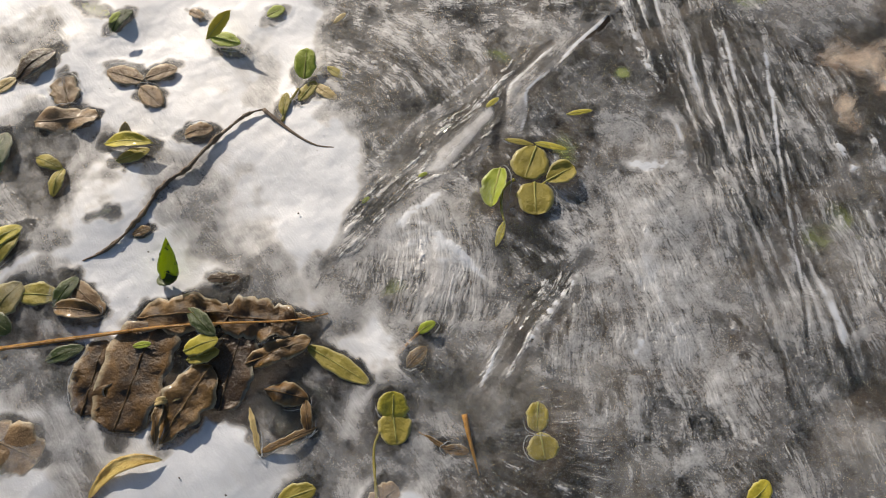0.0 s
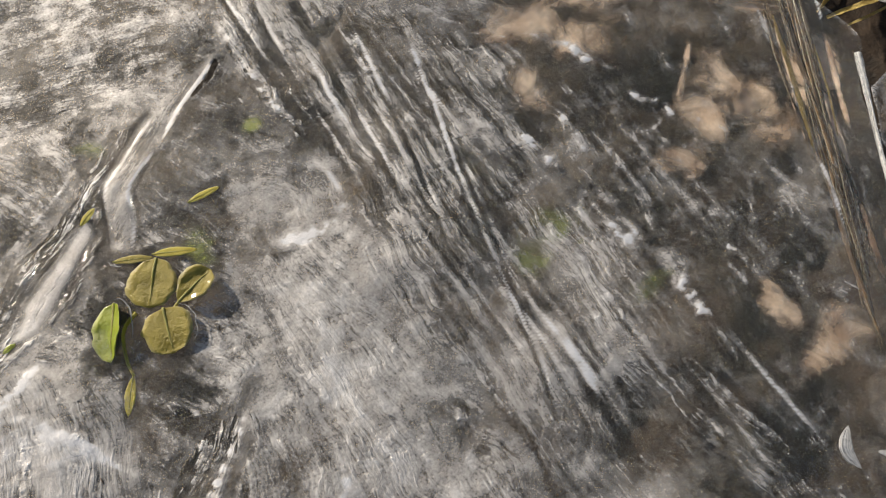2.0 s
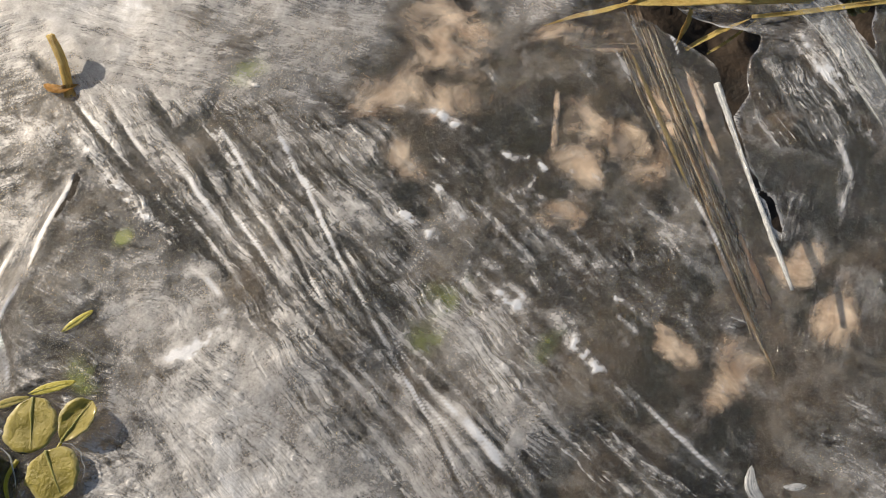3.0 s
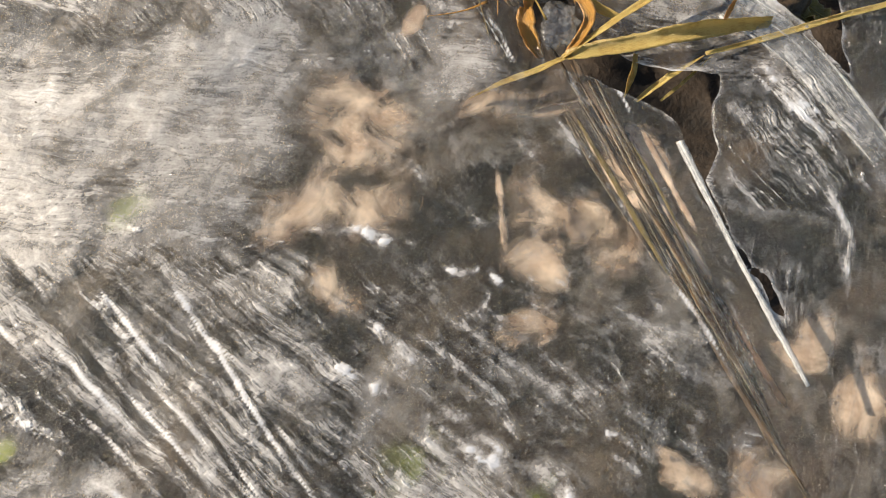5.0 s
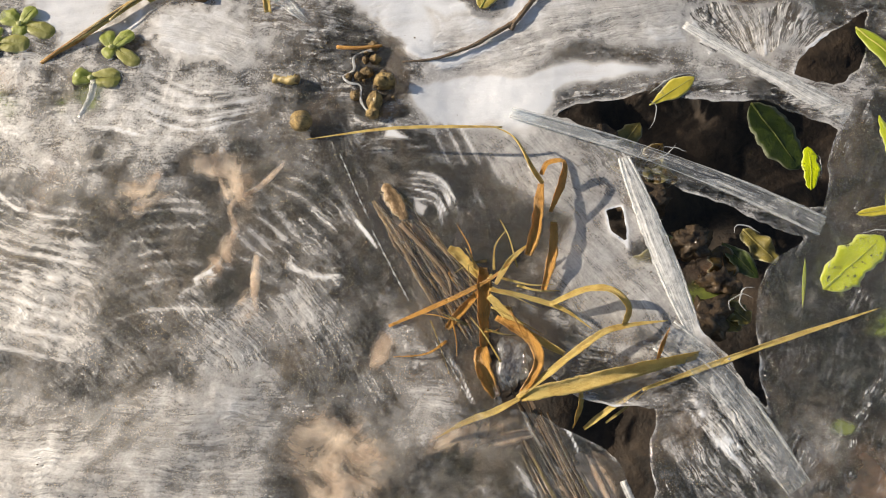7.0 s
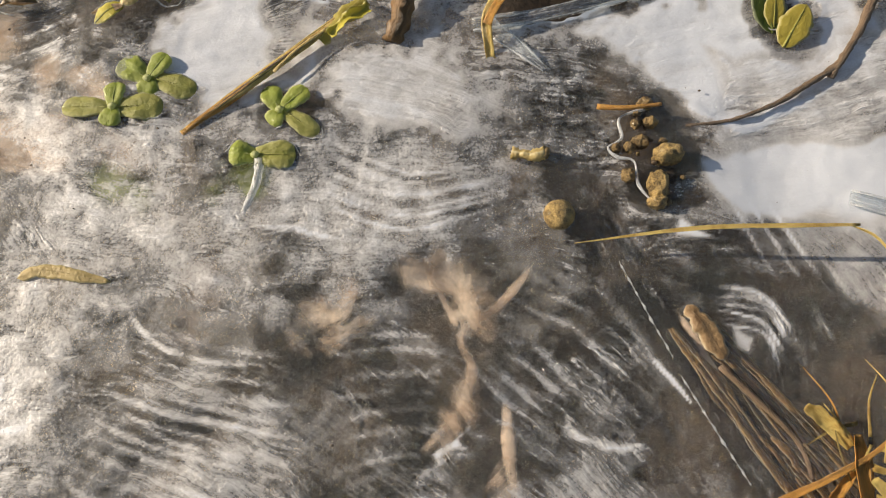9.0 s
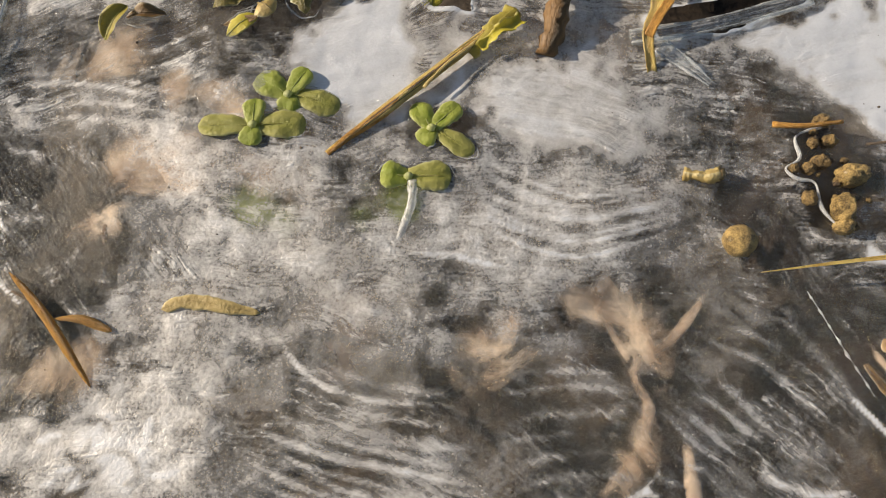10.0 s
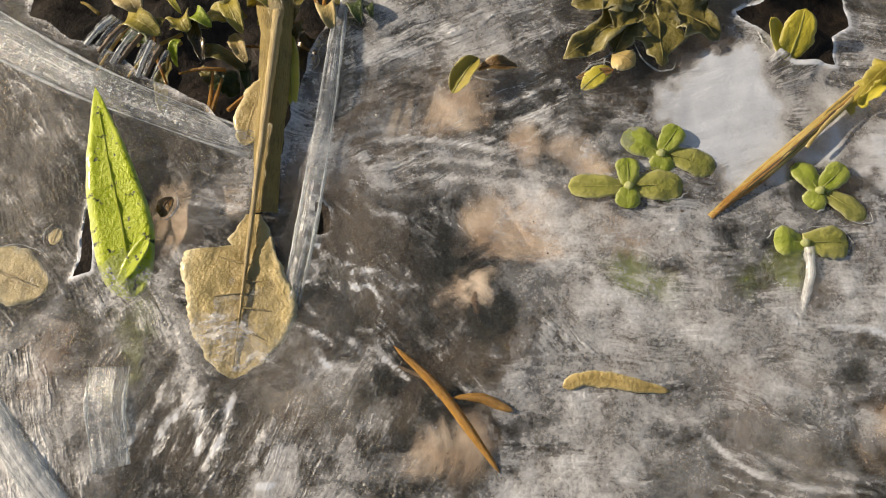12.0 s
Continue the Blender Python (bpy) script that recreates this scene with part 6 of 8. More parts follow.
lay_blade(9, [(*(3.95, 6.15), 0.3), (4.22, 6.62, 0.23), (4.62, 6.99, 0.25)], 0.14, STRAW, (0, 30), "")
lay_blade(10, [(4.56, 6.74, 0.25), (4.74, 7.36, 0.28), (4.84, 8.19, 0.30)], 0.27, ORANGE, (0, 0), "broad orange blade")
lay_blade(11, [(4.87, 8.19, 0.30), (4.63, 8.53, 0.38), (4.33, 9.09, 0.45), (3.91, 9.35, 0.45)], 0.16, STRAW, (30, 60), "")
lay_blade(12, [(4.09, 9.33, 0.45), (3.31, 9.31, 0.50), (1.86, 9.31, 0.40), (0.13, 9.16, 0.20)], 0.085, STRAW, (0, 0), "long thin bent blade")
lay_blade(13, [(5.01, 7.65, 0.20), (5.21, 8.17, 0.35), (5.28, 8.60, 0.40), (4.98, 8.58, 0.38), (4.87, 8.38, 0.30)], 0.20, ORANGE, (20, 60), "curled orange blade")
lay_blade(14, [(5.08, 7.45, 0.15), (5.04, 6.80, 0.12), (4.87, 6.09, 0.03)], 0.24, ORANGE, (0, 0), "broad orange blade")
lay_blade(15, [(*(3.06, 6.87), 0.25), (3.30, 6.73, 0.17), (3.65, 6.35, 0.10)], 0.26, STRAW, (20, 0), "curled pale sheath")
lay_blade(16, [(*(3.04, 5.35), 0.02), (3.32, 5.69, 0.07), (3.65, 6.05, 0.10)], 0.20, ORANGE, (0, 0), "")
lay_blade(17, [(*(3.95, 5.54), 0.1), (4.56, 5.17, 0.15), (4.72, 4.71, 0.17), (4.42, 4.16, 0.05)], 0.26, ORANGE, (10, 40), "curled orange blade")
lay_blade(18, [(*(4.45, 4.12), 0.05), (*(3.96, 3.86), 0.0), (*(3.41, 3.65), -0.10), (*(2.87, 3.36), -0.15)], 0.15, STRAW, (0, 0), "")
lay_blade(19, [(*(6.86, 4.79), 0.25), (7.01, 5.10, 0.15), (7.17, 5.41, 0.17)], 0.10, ORANGE, (0, 0), "")
lay_blade(20, [(*(5.51, 4.25), 0.0), (*(5.47, 3.92), -0.1), (*(5.38, 3.59), -0.3)], 0.14, STRAW, (0, 0), "")
lay_blade(21, [(*(5.59, 3.59), -0.35), (*(6.04, 3.93), -0.2), (*(6.61, 4.28), 0.0)], 0.14, STRAW, (0, 0), "")
lay_blade(22, [(*(6.03, 3.71), -0.5), (*(6.38, 3.99), -0.3), (*(6.72, 4.28), -0.02)], 0.07, STRAW, (0, 0), "")
rg = random.Random(23)
for k in range(22):
    a, far = rg.uniform(0, 6.3), rg.uniform(0.3, 1.1)
    p = Vector((3.75 + rg.gauss(0, 0.35), 5.9 + rg.gauss(0, 0.6), rg.uniform(0.02, 0.2)))
    q = p + Vector((math.cos(a), math.sin(a), 0)) * far
    m = p.lerp(q, 0.5) + Vector((rg.uniform(-0.12, 0.12), rg.uniform(-0.12, 0.12), rg.uniform(0.02, 0.14)))
    part("fibre", strip([p, m, (q.x, q.y, rg.uniform(0.0, 0.12))], lambda s, w=rg.uniform(0.025, 0.07): w * (1 - 0.8 * s), n=14, cols=3, cup=0.2, roll=(rg.uniform(-40, 40), rg.uniform(-60, 60)), seed=k, map_length=0.4), (STRAW, ORANGE, WITHERED, STRAW)[k % 4], grass)
bubble = thing("ice_blister", (4.23, 4.73), "glassy blister of clear ice under dry grass", "ice")
part("skin", lump((*(4.26, 4.73), 0.0), (0.30, 0.42, 0.10), 3, 0.5, 3), NEEDLE, bubble)


def straw_band(a, b, wide, narrow, count, depth, tints, seed):
    """Streaks of straw lying side by side under clear ice, along a crack."""
    rnd = random.Random(seed)
    a, b = Vector((*a, 0)), Vector((*b, 0))
    side = (b - a).cross(Vector((0, 0, 1))).normalized()
    for k in range(count):
        u, v, l = rnd.uniform(-0.5, 0.5), rnd.uniform(0.0, 0.75), rnd.uniform(0.15, 0.4)
        e = min(v + l, 1.0)
        p = a.lerp(b, v) + side * u * (wide + (narrow - wide) * v)
        q = a.lerp(b, e) + side * (u * (wide + (narrow - wide) * e) + rnd.uniform(-0.06, 0.06))
        m = p.lerp(q, 0.5) + side * rnd.uniform(-0.05, 0.05)
        z, w = -depth * rnd.uniform(0.6, 1.3), rnd.uniform(0.025, 0.12)
        rod = part("sunken_straw", strip([(p.x, p.y, z), (m.x, m.y, z + 0.02), (q.x, q.y, z - 0.03)], lambda s: w * max(math.sin(3.14 * (0.05 + 0.9 * s)), 0.1) ** 0.6, cup=-0.1, n=14, cols=4, ragged=0.2, seed=k, map_length=0.4), tints(v, rnd), at=(p.x, p.y, z))
        tagged(rod, "golden-brown straw streak seen through clear ice", "straw", "straws under the ice")


straw_band((1.65, 8.16), (3.70, 5.37), 0.55, 1.05, 60, 0.16, lambda v, rnd: rnd.choice((MIRE, DARKBROWN, MIRE, DARKBROWN, BROWN, MIRE, ORANGE if v > 0.4 else BROWN)), 17)
straw_band((4.16, 4.56), (7.83, -2.47), 1.05, 0.10, 40, 0.18, lambda v, rnd: rnd.choice((SUNK_TAN, UMBER, SUNK_TAN, WITHERED)) if 0.18 < v < 0.36 else rnd.choice((TWIG, DARKBROWN, MIRE, DARKBROWN)), 18)
# the wet lip's glints are modelled as dashed white tubes
lip = thing("melt_rim", (1.44, 7.29), "wet crack lip with its glints laid as white dashes", "ice")
for pts in ([(0.80, 8.94), (1.15, 8.17), (1.45, 7.55)], [(1.54, 7.29), (1.82, 6.76), (2.31, 5.87)], [(2.82, 5.11), (3.08, 4.71), (3.51, 3.98)]):
    part("rim", tube([(*p, 0.02) for p in pts], lambda k: 0.003 + 0.014 * math.sin(23 * k) ** 4, n=48, sides=6, lumpy=0.9, seed=5), MILKY, lip)
capsule = thing("seed_husk", (1.98, 7.92), "pale translucent husk frozen beside a crack", "husk")
part("husk", strip([(1.72, 8.30, -0.02), (1.95, 7.95, 0.03), (2.20, 7.52, -0.04)], oval(0.32, 0.42), cup=-0.08, ragged=0.25, crinkle=0.08), UMBER, capsule)
stem(capsule, [(2.09, 7.43), (2.46, 7.05), (3.01, 6.43), (3.14, 5.95)], 0.05, TWIG, "rootlet")



def lay_needle(pts, w, h, mat, lab):
    ice_needle(pts, w, h, mat, lab, len(lab))


lay_needle([(*(4.30, 9.91), 0.0), (*(6.51, 9.18), 0.03), (*(8.51, 8.36), 0.04), (*(10.32, 7.46), 0.02)], lambda k: 0.22 + 0.20 * k, 0.09, NEEDLE, "straight milky bar of ice across a gap")
lay_needle([(*(6.56, 8.90), 0.0), (*(7.02, 7.39), 0.03), (*(7.72, 5.10), 0.0)], lambda k: 0.20 + 0.5 * k * (1 - k) * 2, 0.06, MILKY, "pale tapering blade of ice")
lay_needle([(*(8.06, 12.04), 0.0), (*(9.38, 11.08), 0.03), (*(11.22, 9.88), 0.0)], lambda k: 0.16 + 0.3 * k, 0.06, MILKY, "white feathered bar of ice")
lay_needle([(*(7.09, 5.29), 0.0), (*(8.08, 4.38), 0.03), (*(9.22, 2.63), 0.0)], lambda k: 0.7 - 0.2 * k, 0.07, NEEDLE, "broad clear bar of ice with white edges")
lay_needle([(*(6.17, 2.69), 0.0), (*(6.93, 0.90), 0.02), (*(7.79, -0.93), 0.0)], lambda k: 0.08 * (1 - 0.6 * k), 0.05, MILKY, "bright thin edge of an ice blade")
lay_needle([(*(-11.02, 14.40), 0.05), (*(-11.18, 12.47), 0.05), (*(-11.34, 10.92), 0.03), (*(-11.50, 9.80), 0.0)], lambda k: 0.16 + 0.30 * k * (1.25 - k), 0.12, NEEDLE, "straight glassy rod of ice")
lay_needle([(*(-16.99, 14.43), 0.02), (*(-15.06, 13.33), 0.04), (*(-13.46, 12.62), 0.04), (*(-12.18, 12.12), 0.0)], lambda k: 0.75 - 0.35 * k, 0.12, NEEDLE, "broad glassy bar of ice with bubbles")
lay_needle([(*(-15.28, 8.48), 0.0), (*(-14.81, 7.93), 0.04), (*(-14.20, 7.27), 0.02)], lambda k: 0.35, 0.10, MILKY, "white rounded ridge of ice")
lay_needle([(*(-11.76, 10.35), 0.0), (*(-11.63, 10.04), 0.02), (*(-11.46, 9.80), 0.0)], lambda k: 0.06, 0.04, MILKY, "thin bright splinter of ice")
lay_needle([(*(-13.79, 8.98), 0.0), (*(-13.76, 8.48), 0.04), (*(-13.58, 7.73), 0.02)], lambda k: 0.55 - 0.1 * k, 0.08, NEEDLE, "broad glassy rod of ice with white streaks")
lay_needle([(*(-1.27, 12.90), 0.02), (*(-0.20, 13.05), 0.05), (*(1.54, 13.55), 0.02)], lambda k: 0.22, 0.10, NEEDLE, "clear straight rod of ice")
lay_needle([(*(-0.83, 12.75), 0.02), (*(-0.42, 12.35), 0.04), (*(-0.14, 12.10), 0.0)], lambda k: 0.3 - 0.2 * k, 0.06, NEEDLE, "clear splinter of ice")

shards = thing("ice_shards", (-14.60, 13.80), "glinting shards of clear ice above a broad bar", "ice")
rk = random.Random(6)
for k in range(13):
    u = k / 12 + rk.uniform(-0.03, 0.03)
    p, q = Vector((*(-14.53, 14.31), 0)).lerp(Vector((*(-13.59, 13.66), 0)), u), Vector((*(-15.01, 13.77), 0)).lerp(Vector((*(-13.73, 13.13), 0)), u + rk.uniform(-0.05, 0.05))
    q = p.lerp(q, rk.uniform(0.7, 1.05))
    part("shard", bar([(p.x, p.y, 0.06), tuple(p.lerp(q, 0.5) + Vector((0.02, 0, 0.09))), (q.x, q.y, 0.03)], lambda s, w=rk.uniform(0.05, 0.13): w * (1 - 0.5 * s), 0.05, n=12, uneven=0.2, seed=k), (NEEDLE, MILKY, NEEDLE, TWIG)[k % 4], shards)
bm = bmesh.new()
for p, q, count, wide in (((-16.12, 13.72), (-13.2, 12.5), 190, 0.09),):
    p, q = Vector((*p, 0)), Vector((*q, 0))
    side = (q - p).cross(Vector((0, 0, 1))).normalized()
    for k in range(count):
        c = p.lerp(q, rk.random()) + side * rk.gauss(0, wide)
        bmesh.ops.create_icosphere(bm, subdivisions=1, radius=rk.choice((0.008, 0.012, 0.018, 0.028)), matrix=Matrix.Translation((c.x, c.y, 0.10)) @ Matrix.Diagonal((1, 1, 0.6, 1)))
tagged(part("bubbles", bm, MILKY, at=(0, 0, 0)), "white bubbles caught in a broad bar of ice", "ice", kind="stuff")

# plants in and beyond the gaps
for k, (b, t, w, mat, lab, more) in enumerate((
        ((7.18, 10.10), (8.16, 10.76), 0.40, YELLOW, "yellow pointed leaf on the ice edge", dict(blunt=0.85, fat=0.6)),
        ((9.51, 10.45, -0.50), (10.55, 9.09, -0.90), 0.9, DARKGREEN, "dark green leaf in the gap", dict(ragged=0.1)),
        ((10.22, 8.23), (10.28, 9.17), 0.35, LIME, "lime-green torn leaf standing in a gap", dict(ragged=0.2, arch=0.15)),
        ((11.71, 12.01), (12.86, 10.19), 0.5, GREEN, "green blade leaf at the ice edge", dict(arch=0.3)),
        ((11.84, 9.89), (12.20, 8.40), 0.42, LIME, "lime-green leaf blade in dark ice", dict(blunt=0.8, ragged=0.2)),
        ((11.68, 7.74), (12.62, 8.81), 0.7, LIME, "lime-green leaf in dark ice", dict(blunt=0.6)),
        ((10.20, 6.22), (11.50, 7.29), 0.7, LIME, "lime-green leaf under clear ice", dict(blunt=0.5, z=-0.02, arch=0.0, ragged=0.18)),
        ((11.04, 7.73), (11.94, 7.87), 0.2, YELLOW, "yellow leaf stem in dark ice", {}),
        ((9.73, 5.85), (9.90, 6.82), 0.07, GREEN, "thin green grass tip", dict(blunt=0.9)))):
    flat_leaf("leaf", b, t, w, mat, lab, group="leaves by the gaps", seed=k + 5, **more)
for k, (x, y, r) in enumerate((((6.29, 9.80)[0], (6.29, 9.80)[1], 0.35), ((7.19, 8.31)[0], (7.19, 8.31)[1], 0.45), ((8.07, 7.41)[0], (8.07, 7.41)[1], 0.4),
                               ((8.17, 5.81)[0], (8.17, 5.81)[1], 0.5), ((8.58, 6.55)[0], (8.58, 6.55)[1], 0.35))):
    tagged(part("soil_clod", lump((x, y, -0.95), (r, r * 0.8, 0.4), k + 2, 0.5), SOIL, at=(x, y, -1.2)), "dark wet clod of soil in the gap", "soil", "clods in the gap")

# ---- third bay: seedlings, crumbs and stalks ----
def spoon(width):
    """A leaf that widens from a narrow base to a rounded end."""
    return lambda k: 1.25 * width * (min(1.0, 0.55 + 0.8 * k) if k < 0.62 else max(1 - ((k - 0.62) / 0.38) ** 2.4, 0.0) ** 0.5)


def seedling(at, leaves, label):
    """A rosette whose leaves join in the middle, each with a groove along it."""
    s = thing("seedling", at, label, "seedling", "seedlings in the ice")
    for k, (b, t, w, mat, z) in enumerate(leaves):
        c = Vector((*at, 0.06)).lerp(Vector((*b, 0.06)), 0.35)
        tip = Vector((*t, z * 0.6 - 0.01))
        mid = c.lerp(tip, 0.55) + Vector((0, 0, 0.03))
        MELTS.append((tuple(c[:2]), tuple(t), w))
        leaf = part("leaflet", strip([c, mid, tip], spoon(w), n=20, cols=10, cup=-0.10, fold=0.10, thick=0.035, ragged=0.05, crinkle=0.05, seed=k + 1), mat, s)
        part("midrib", tube([tuple(c.lerp(tip, q) + Vector((0, 0, 0.012 + 0.12 * q * (1 - q)))) for q in (0.05, 0.4, 0.8)], lambda q: 0.016 * (1 - 0.7 * q), n=8, sides=5), rib_material(mat), leaf)
    part("bud", lump((*at, 0.10), (0.07, 0.06, 0.05), 4, 0.3, 2), SPROUT, s)
    return s


seedling((-6.41, 11.95), [((-6.42, 11.96), (-6.91, 12.28), 0.36, SPROUT, 0.10), ((-6.37, 12.05), (-6.12, 12.36), 0.28, SPROUT, 0.2),
                                ((-6.33, 12.01), (-6.42, 11.68), 0.30, SPROUT, 0.05), ((-6.22, 11.99), (-5.64, 11.74), 0.32, FLESHY, 0.03)], "bright green seedling with rounded leaves frozen in ice")
seedling((-6.90, 11.46), [((-6.94, 11.45), (-7.73, 11.48), 0.30, FLESHY, 0.06), ((-6.91, 11.49), (-6.89, 11.89), 0.28, SPROUT, 0.15),
                                ((-6.90, 11.49), (-6.94, 11.14), 0.28, SPROUT, 0.1), ((-6.82, 11.47), (-6.12, 11.49), 0.38, FLESHY, 0.05)], "olive-green seedling with oblong leaves frozen in ice")
seedling((-4.28, 11.38), [((-4.28, 11.35), (-4.52, 11.82), 0.28, SPROUT, 0.05), ((-4.23, 11.44), (-3.86, 11.75), 0.28, SPROUT, 0.15),
                                ((-4.20, 11.39), (-4.43, 11.16), 0.26, SPROUT, 0.06), ((-4.16, 11.38), (-3.67, 10.99), 0.26, FLESHY, 0.02)], "small green seedling beside a dry stalk")
s4 = seedling((-4.60, 10.62), [((-4.65, 10.64), (-5.01, 10.67), 0.34, SPROUT, 0.14), ((-4.62, 10.67), (-3.99, 10.63), 0.38, FLESHY, 0.08)], "two-leaved green seedling with a frosted stem")
part("stem", tube([(*(-4.54, 10.57), 0.05), (*(-4.57, 10.18), 0.03), (*(-4.75, 9.68), 0.0)], lambda k: 0.075 * (1 - 0.4 * k), n=14, lumpy=0.2), MILKY, s4, "white frosted stem")
stalk = thing("dry_stalk", (-4.36, 12.09), "golden fibrous dry stalk lying on white ice", "stalk")
for k in range(11):
    side, reach = (k - 5) / 5, 0.25 * abs(math.sin(k * 2.3))
    a, b, c = (Vector(q) for q in ((*(-5.83, 11.00), 0.03), (*(-4.53, 12.04), 0.10), (*(-3.30, 13.08), 0.14)))
    across = Vector((-0.62, -0.78, 0)) * (0.25 * side + 0.03 * math.sin(k * 5.1))
    start = a.lerp(b, reach * (1.4 if side > 0 else 0.4))
    part("fibre", strip([start + across * 0.15, start.lerp(b, 0.5) + across * 0.9 + Vector((0, 0, 0.03 * (1 - side * side))), b + across + Vector((0, 0, 0.05 * (1 - side * side))), c + across * 0.8], lambda s, k=k: 0.068 + 0.030 * math.sin(k * 2.1 + 3 * s), n=22, cols=4, thick=0.04, cup=-0.2, seed=k, map_length=0.3), (STRAW, ORANGE, WITHERED, STRAW, ORANGE, TWIG)[k % 6], stalk)
part("sheath", strip([(-3.72, 12.60, 0.12), (-3.40, 12.95, 0.20), (-3.02, 13.30, 0.22)], lambda k: 0.20 + 0.12 * k, n=24, cup=-0.3, ragged=0.25, wave=0.15, crinkle=0.08, map_length=0.4), OLIVE, stalk, "greenish stalk head")
part("sheath", strip([(-3.55, 12.66, 0.14), (-3.22, 12.92, 0.24), (-2.92, 13.10, 0.18)], lambda k: 0.14 + 0.08 * k, n=24, cup=0.3, ragged=0.3, wave=0.2, crinkle=0.08, map_length=0.4), YELLOW, stalk, "split yellow-green sheath")
part("sheath", strip([(-4.40, 12.00, 0.16), (-4.05, 12.38, 0.19), (-3.60, 12.78, 0.16)], lambda k: 0.05, n=16, cols=3, ragged=0.3, map_length=0.4), TAN, stalk, "loose pale fibre")
plank = thing("reed_stump", (-2.46, 12.87), "dark brown broken reed stump", "reed")
part("reed", tube([(*(-2.22, 14.12), 0.25), (*(-2.34, 13.38), 0.2), (*(-2.55, 12.61), 0.0)], lambda k: 0.15 + 0.05 * abs(k - 0.4), n=18, lumpy=0.35), fibre_material("brown_reed", (0.025, 0.014, 0.007), (0.20, 0.11, 0.04), 22.0, 0.45, 0.0), plank)
golden = thing("dry_grass", (-1.02, 12.65), "short golden grass blade folded over an ice rod", "dry grass")
part("blade", strip([(*(-0.77, 14.00), 0.15), (*(-0.90, 13.26), 0.25), (*(-1.05, 12.85), 0.2), (*(-0.99, 12.30), 0.0)], lambda k: 0.24 * (1 - 0.4 * k), cup=0.15, map_length=0.4), STRAW, golden)
part("blade", strip([(*(-1.05, 12.80), 0.2), (*(-0.91, 13.05), 0.3), (*(-0.62, 13.47), 0.3)], lambda k: 0.14, cup=0.1, map_length=0.4), ORANGE, golden)
crumbs = thing("soil_crumbs", (1.36, 10.55), "clump of ochre soil crumbs melted into the ice", "soil")
for k, (p, a, b, c) in enumerate((((1.65, 10.59), 0.25, 0.17, 0.20), ((1.46, 10.11), 0.17, 0.24, 0.18), ((1.43, 9.85), 0.16, 0.12, 0.12), ((1.26, 10.82), 0.14, 0.12, 0.12),
                                  ((1.09, 10.73), 0.10, 0.10, 0.10), ((1.43, 11.14), 0.13, 0.10, 0.12), ((1.22, 11.14), 0.08, 0.10, 0.09), ((1.38, 11.46), 0.14, 0.11, 0.12),
                                  ((1.04, 10.28), 0.12, 0.12, 0.08), ((0.88, 10.73), 0.08, 0.08, 0.07))):
    part("crumb", lump((*p, -0.02 + c * 0.4), (a * 0.9, b * 0.9, c * 1.1), k + 3, 0.24), BALL if k < 3 else CRUMB, crumbs)
rc = random.Random(4)
for k in range(10):
    p = ((1.37, 10.64)[0] + rc.gauss(0, 0.26), (1.37, 10.64)[1] + rc.gauss(0, 0.50))
    r = rc.uniform(0.02, 0.055)
    part("crumb", lump((*p, r * 0.6), (r * rc.uniform(0.8, 1.4), r, r), k + 20, 0.5, 2), CRUMB if k % 3 else SOIL, crumbs)
stem(crumbs, [(*(0.61, 11.36), 0.15), (*(1.03, 11.31), 0.2), (*(1.58, 11.37), 0.2)], 0.045, ORANGE, "straw")
meniscus = thing("melt_rim", (0.99, 10.64), "glassy melt-water rim round soil crumbs", "ice")
part("rim", tube([(*(1.46, 11.41), 0.01), (*(0.98, 11.23), 0.03), (*(0.98, 10.89), 0.03), (*(0.76, 10.73), 0.03), (*(0.90, 10.57), 0.03), (*(1.14, 10.50), 0.03), (*(1.18, 10.11), 0.03), (*(1.42, 9.78), 0.03)], lambda k: 0.022 + 0.008 * math.sin(25 * k), n=56), MILKY, meniscus)
branch = thing("twig", (4.42, 12.07), "forked brown twig frozen into white ice", "twig")
part("stem", tube([(5.35, 13.70, 0.25), (5.12, 13.20, 0.16), (4.80, 12.60, 0.10), (4.42, 12.07, 0.06), (4.32, 11.92, 0.0)], lambda k: 0.075 - 0.02 * k, n=26, lumpy=0.25), TWIG, branch)
part("stem", tube([(4.45, 12.10, 0.06), (3.98, 11.81, 0.03), (3.49, 11.51, 0.0), (2.73, 11.21, -0.02), (2.00, 11.12, -0.03)], lambda k: 0.055 - 0.035 * k, n=30, lumpy=0.3), TWIG, branch)
ball = part("soil_ball", lump((*(-0.04, 9.64), 0.08), (0.23, 0.23, 0.2), 8, 0.05), BALL, at=(-0.04, 9.64))
tagged(ball, "round ochre ball of soil frozen into dark ice", "soil")
stub = thing("reed_stub", (-0.44, 10.60), "short pale stub of a reed in the ice", "reed")
part("stub", tube([(*(-0.70, 10.65), 0.04), (*(-0.42, 10.59), 0.08), (*(-0.21, 10.62), 0.08)], lambda k: 0.07 + 0.06 * abs(k - 0.4), n=14, lumpy=0.32), TAN, stub)
part("end", lump((*(-0.21, 10.62), 0.08), (0.08, 0.10, 0.09), 5, 0.4, 2), CRUMB, stub)
seed = part("seed_husk", strip([(*(-7.95, 8.72), 0.02), (*(-7.62, 8.83), 0.04), (*(-7.11, 8.76), 0.05), (*(-6.58, 8.66), 0.02)], oval(0.21, 0.45, 0.36), cup=-0.08, ragged=0.15, thick=0.02), TAN, at=(-7.26, 8.76))
tagged(seed, "pale tan oblong seed husk on the ice", "seed husk")
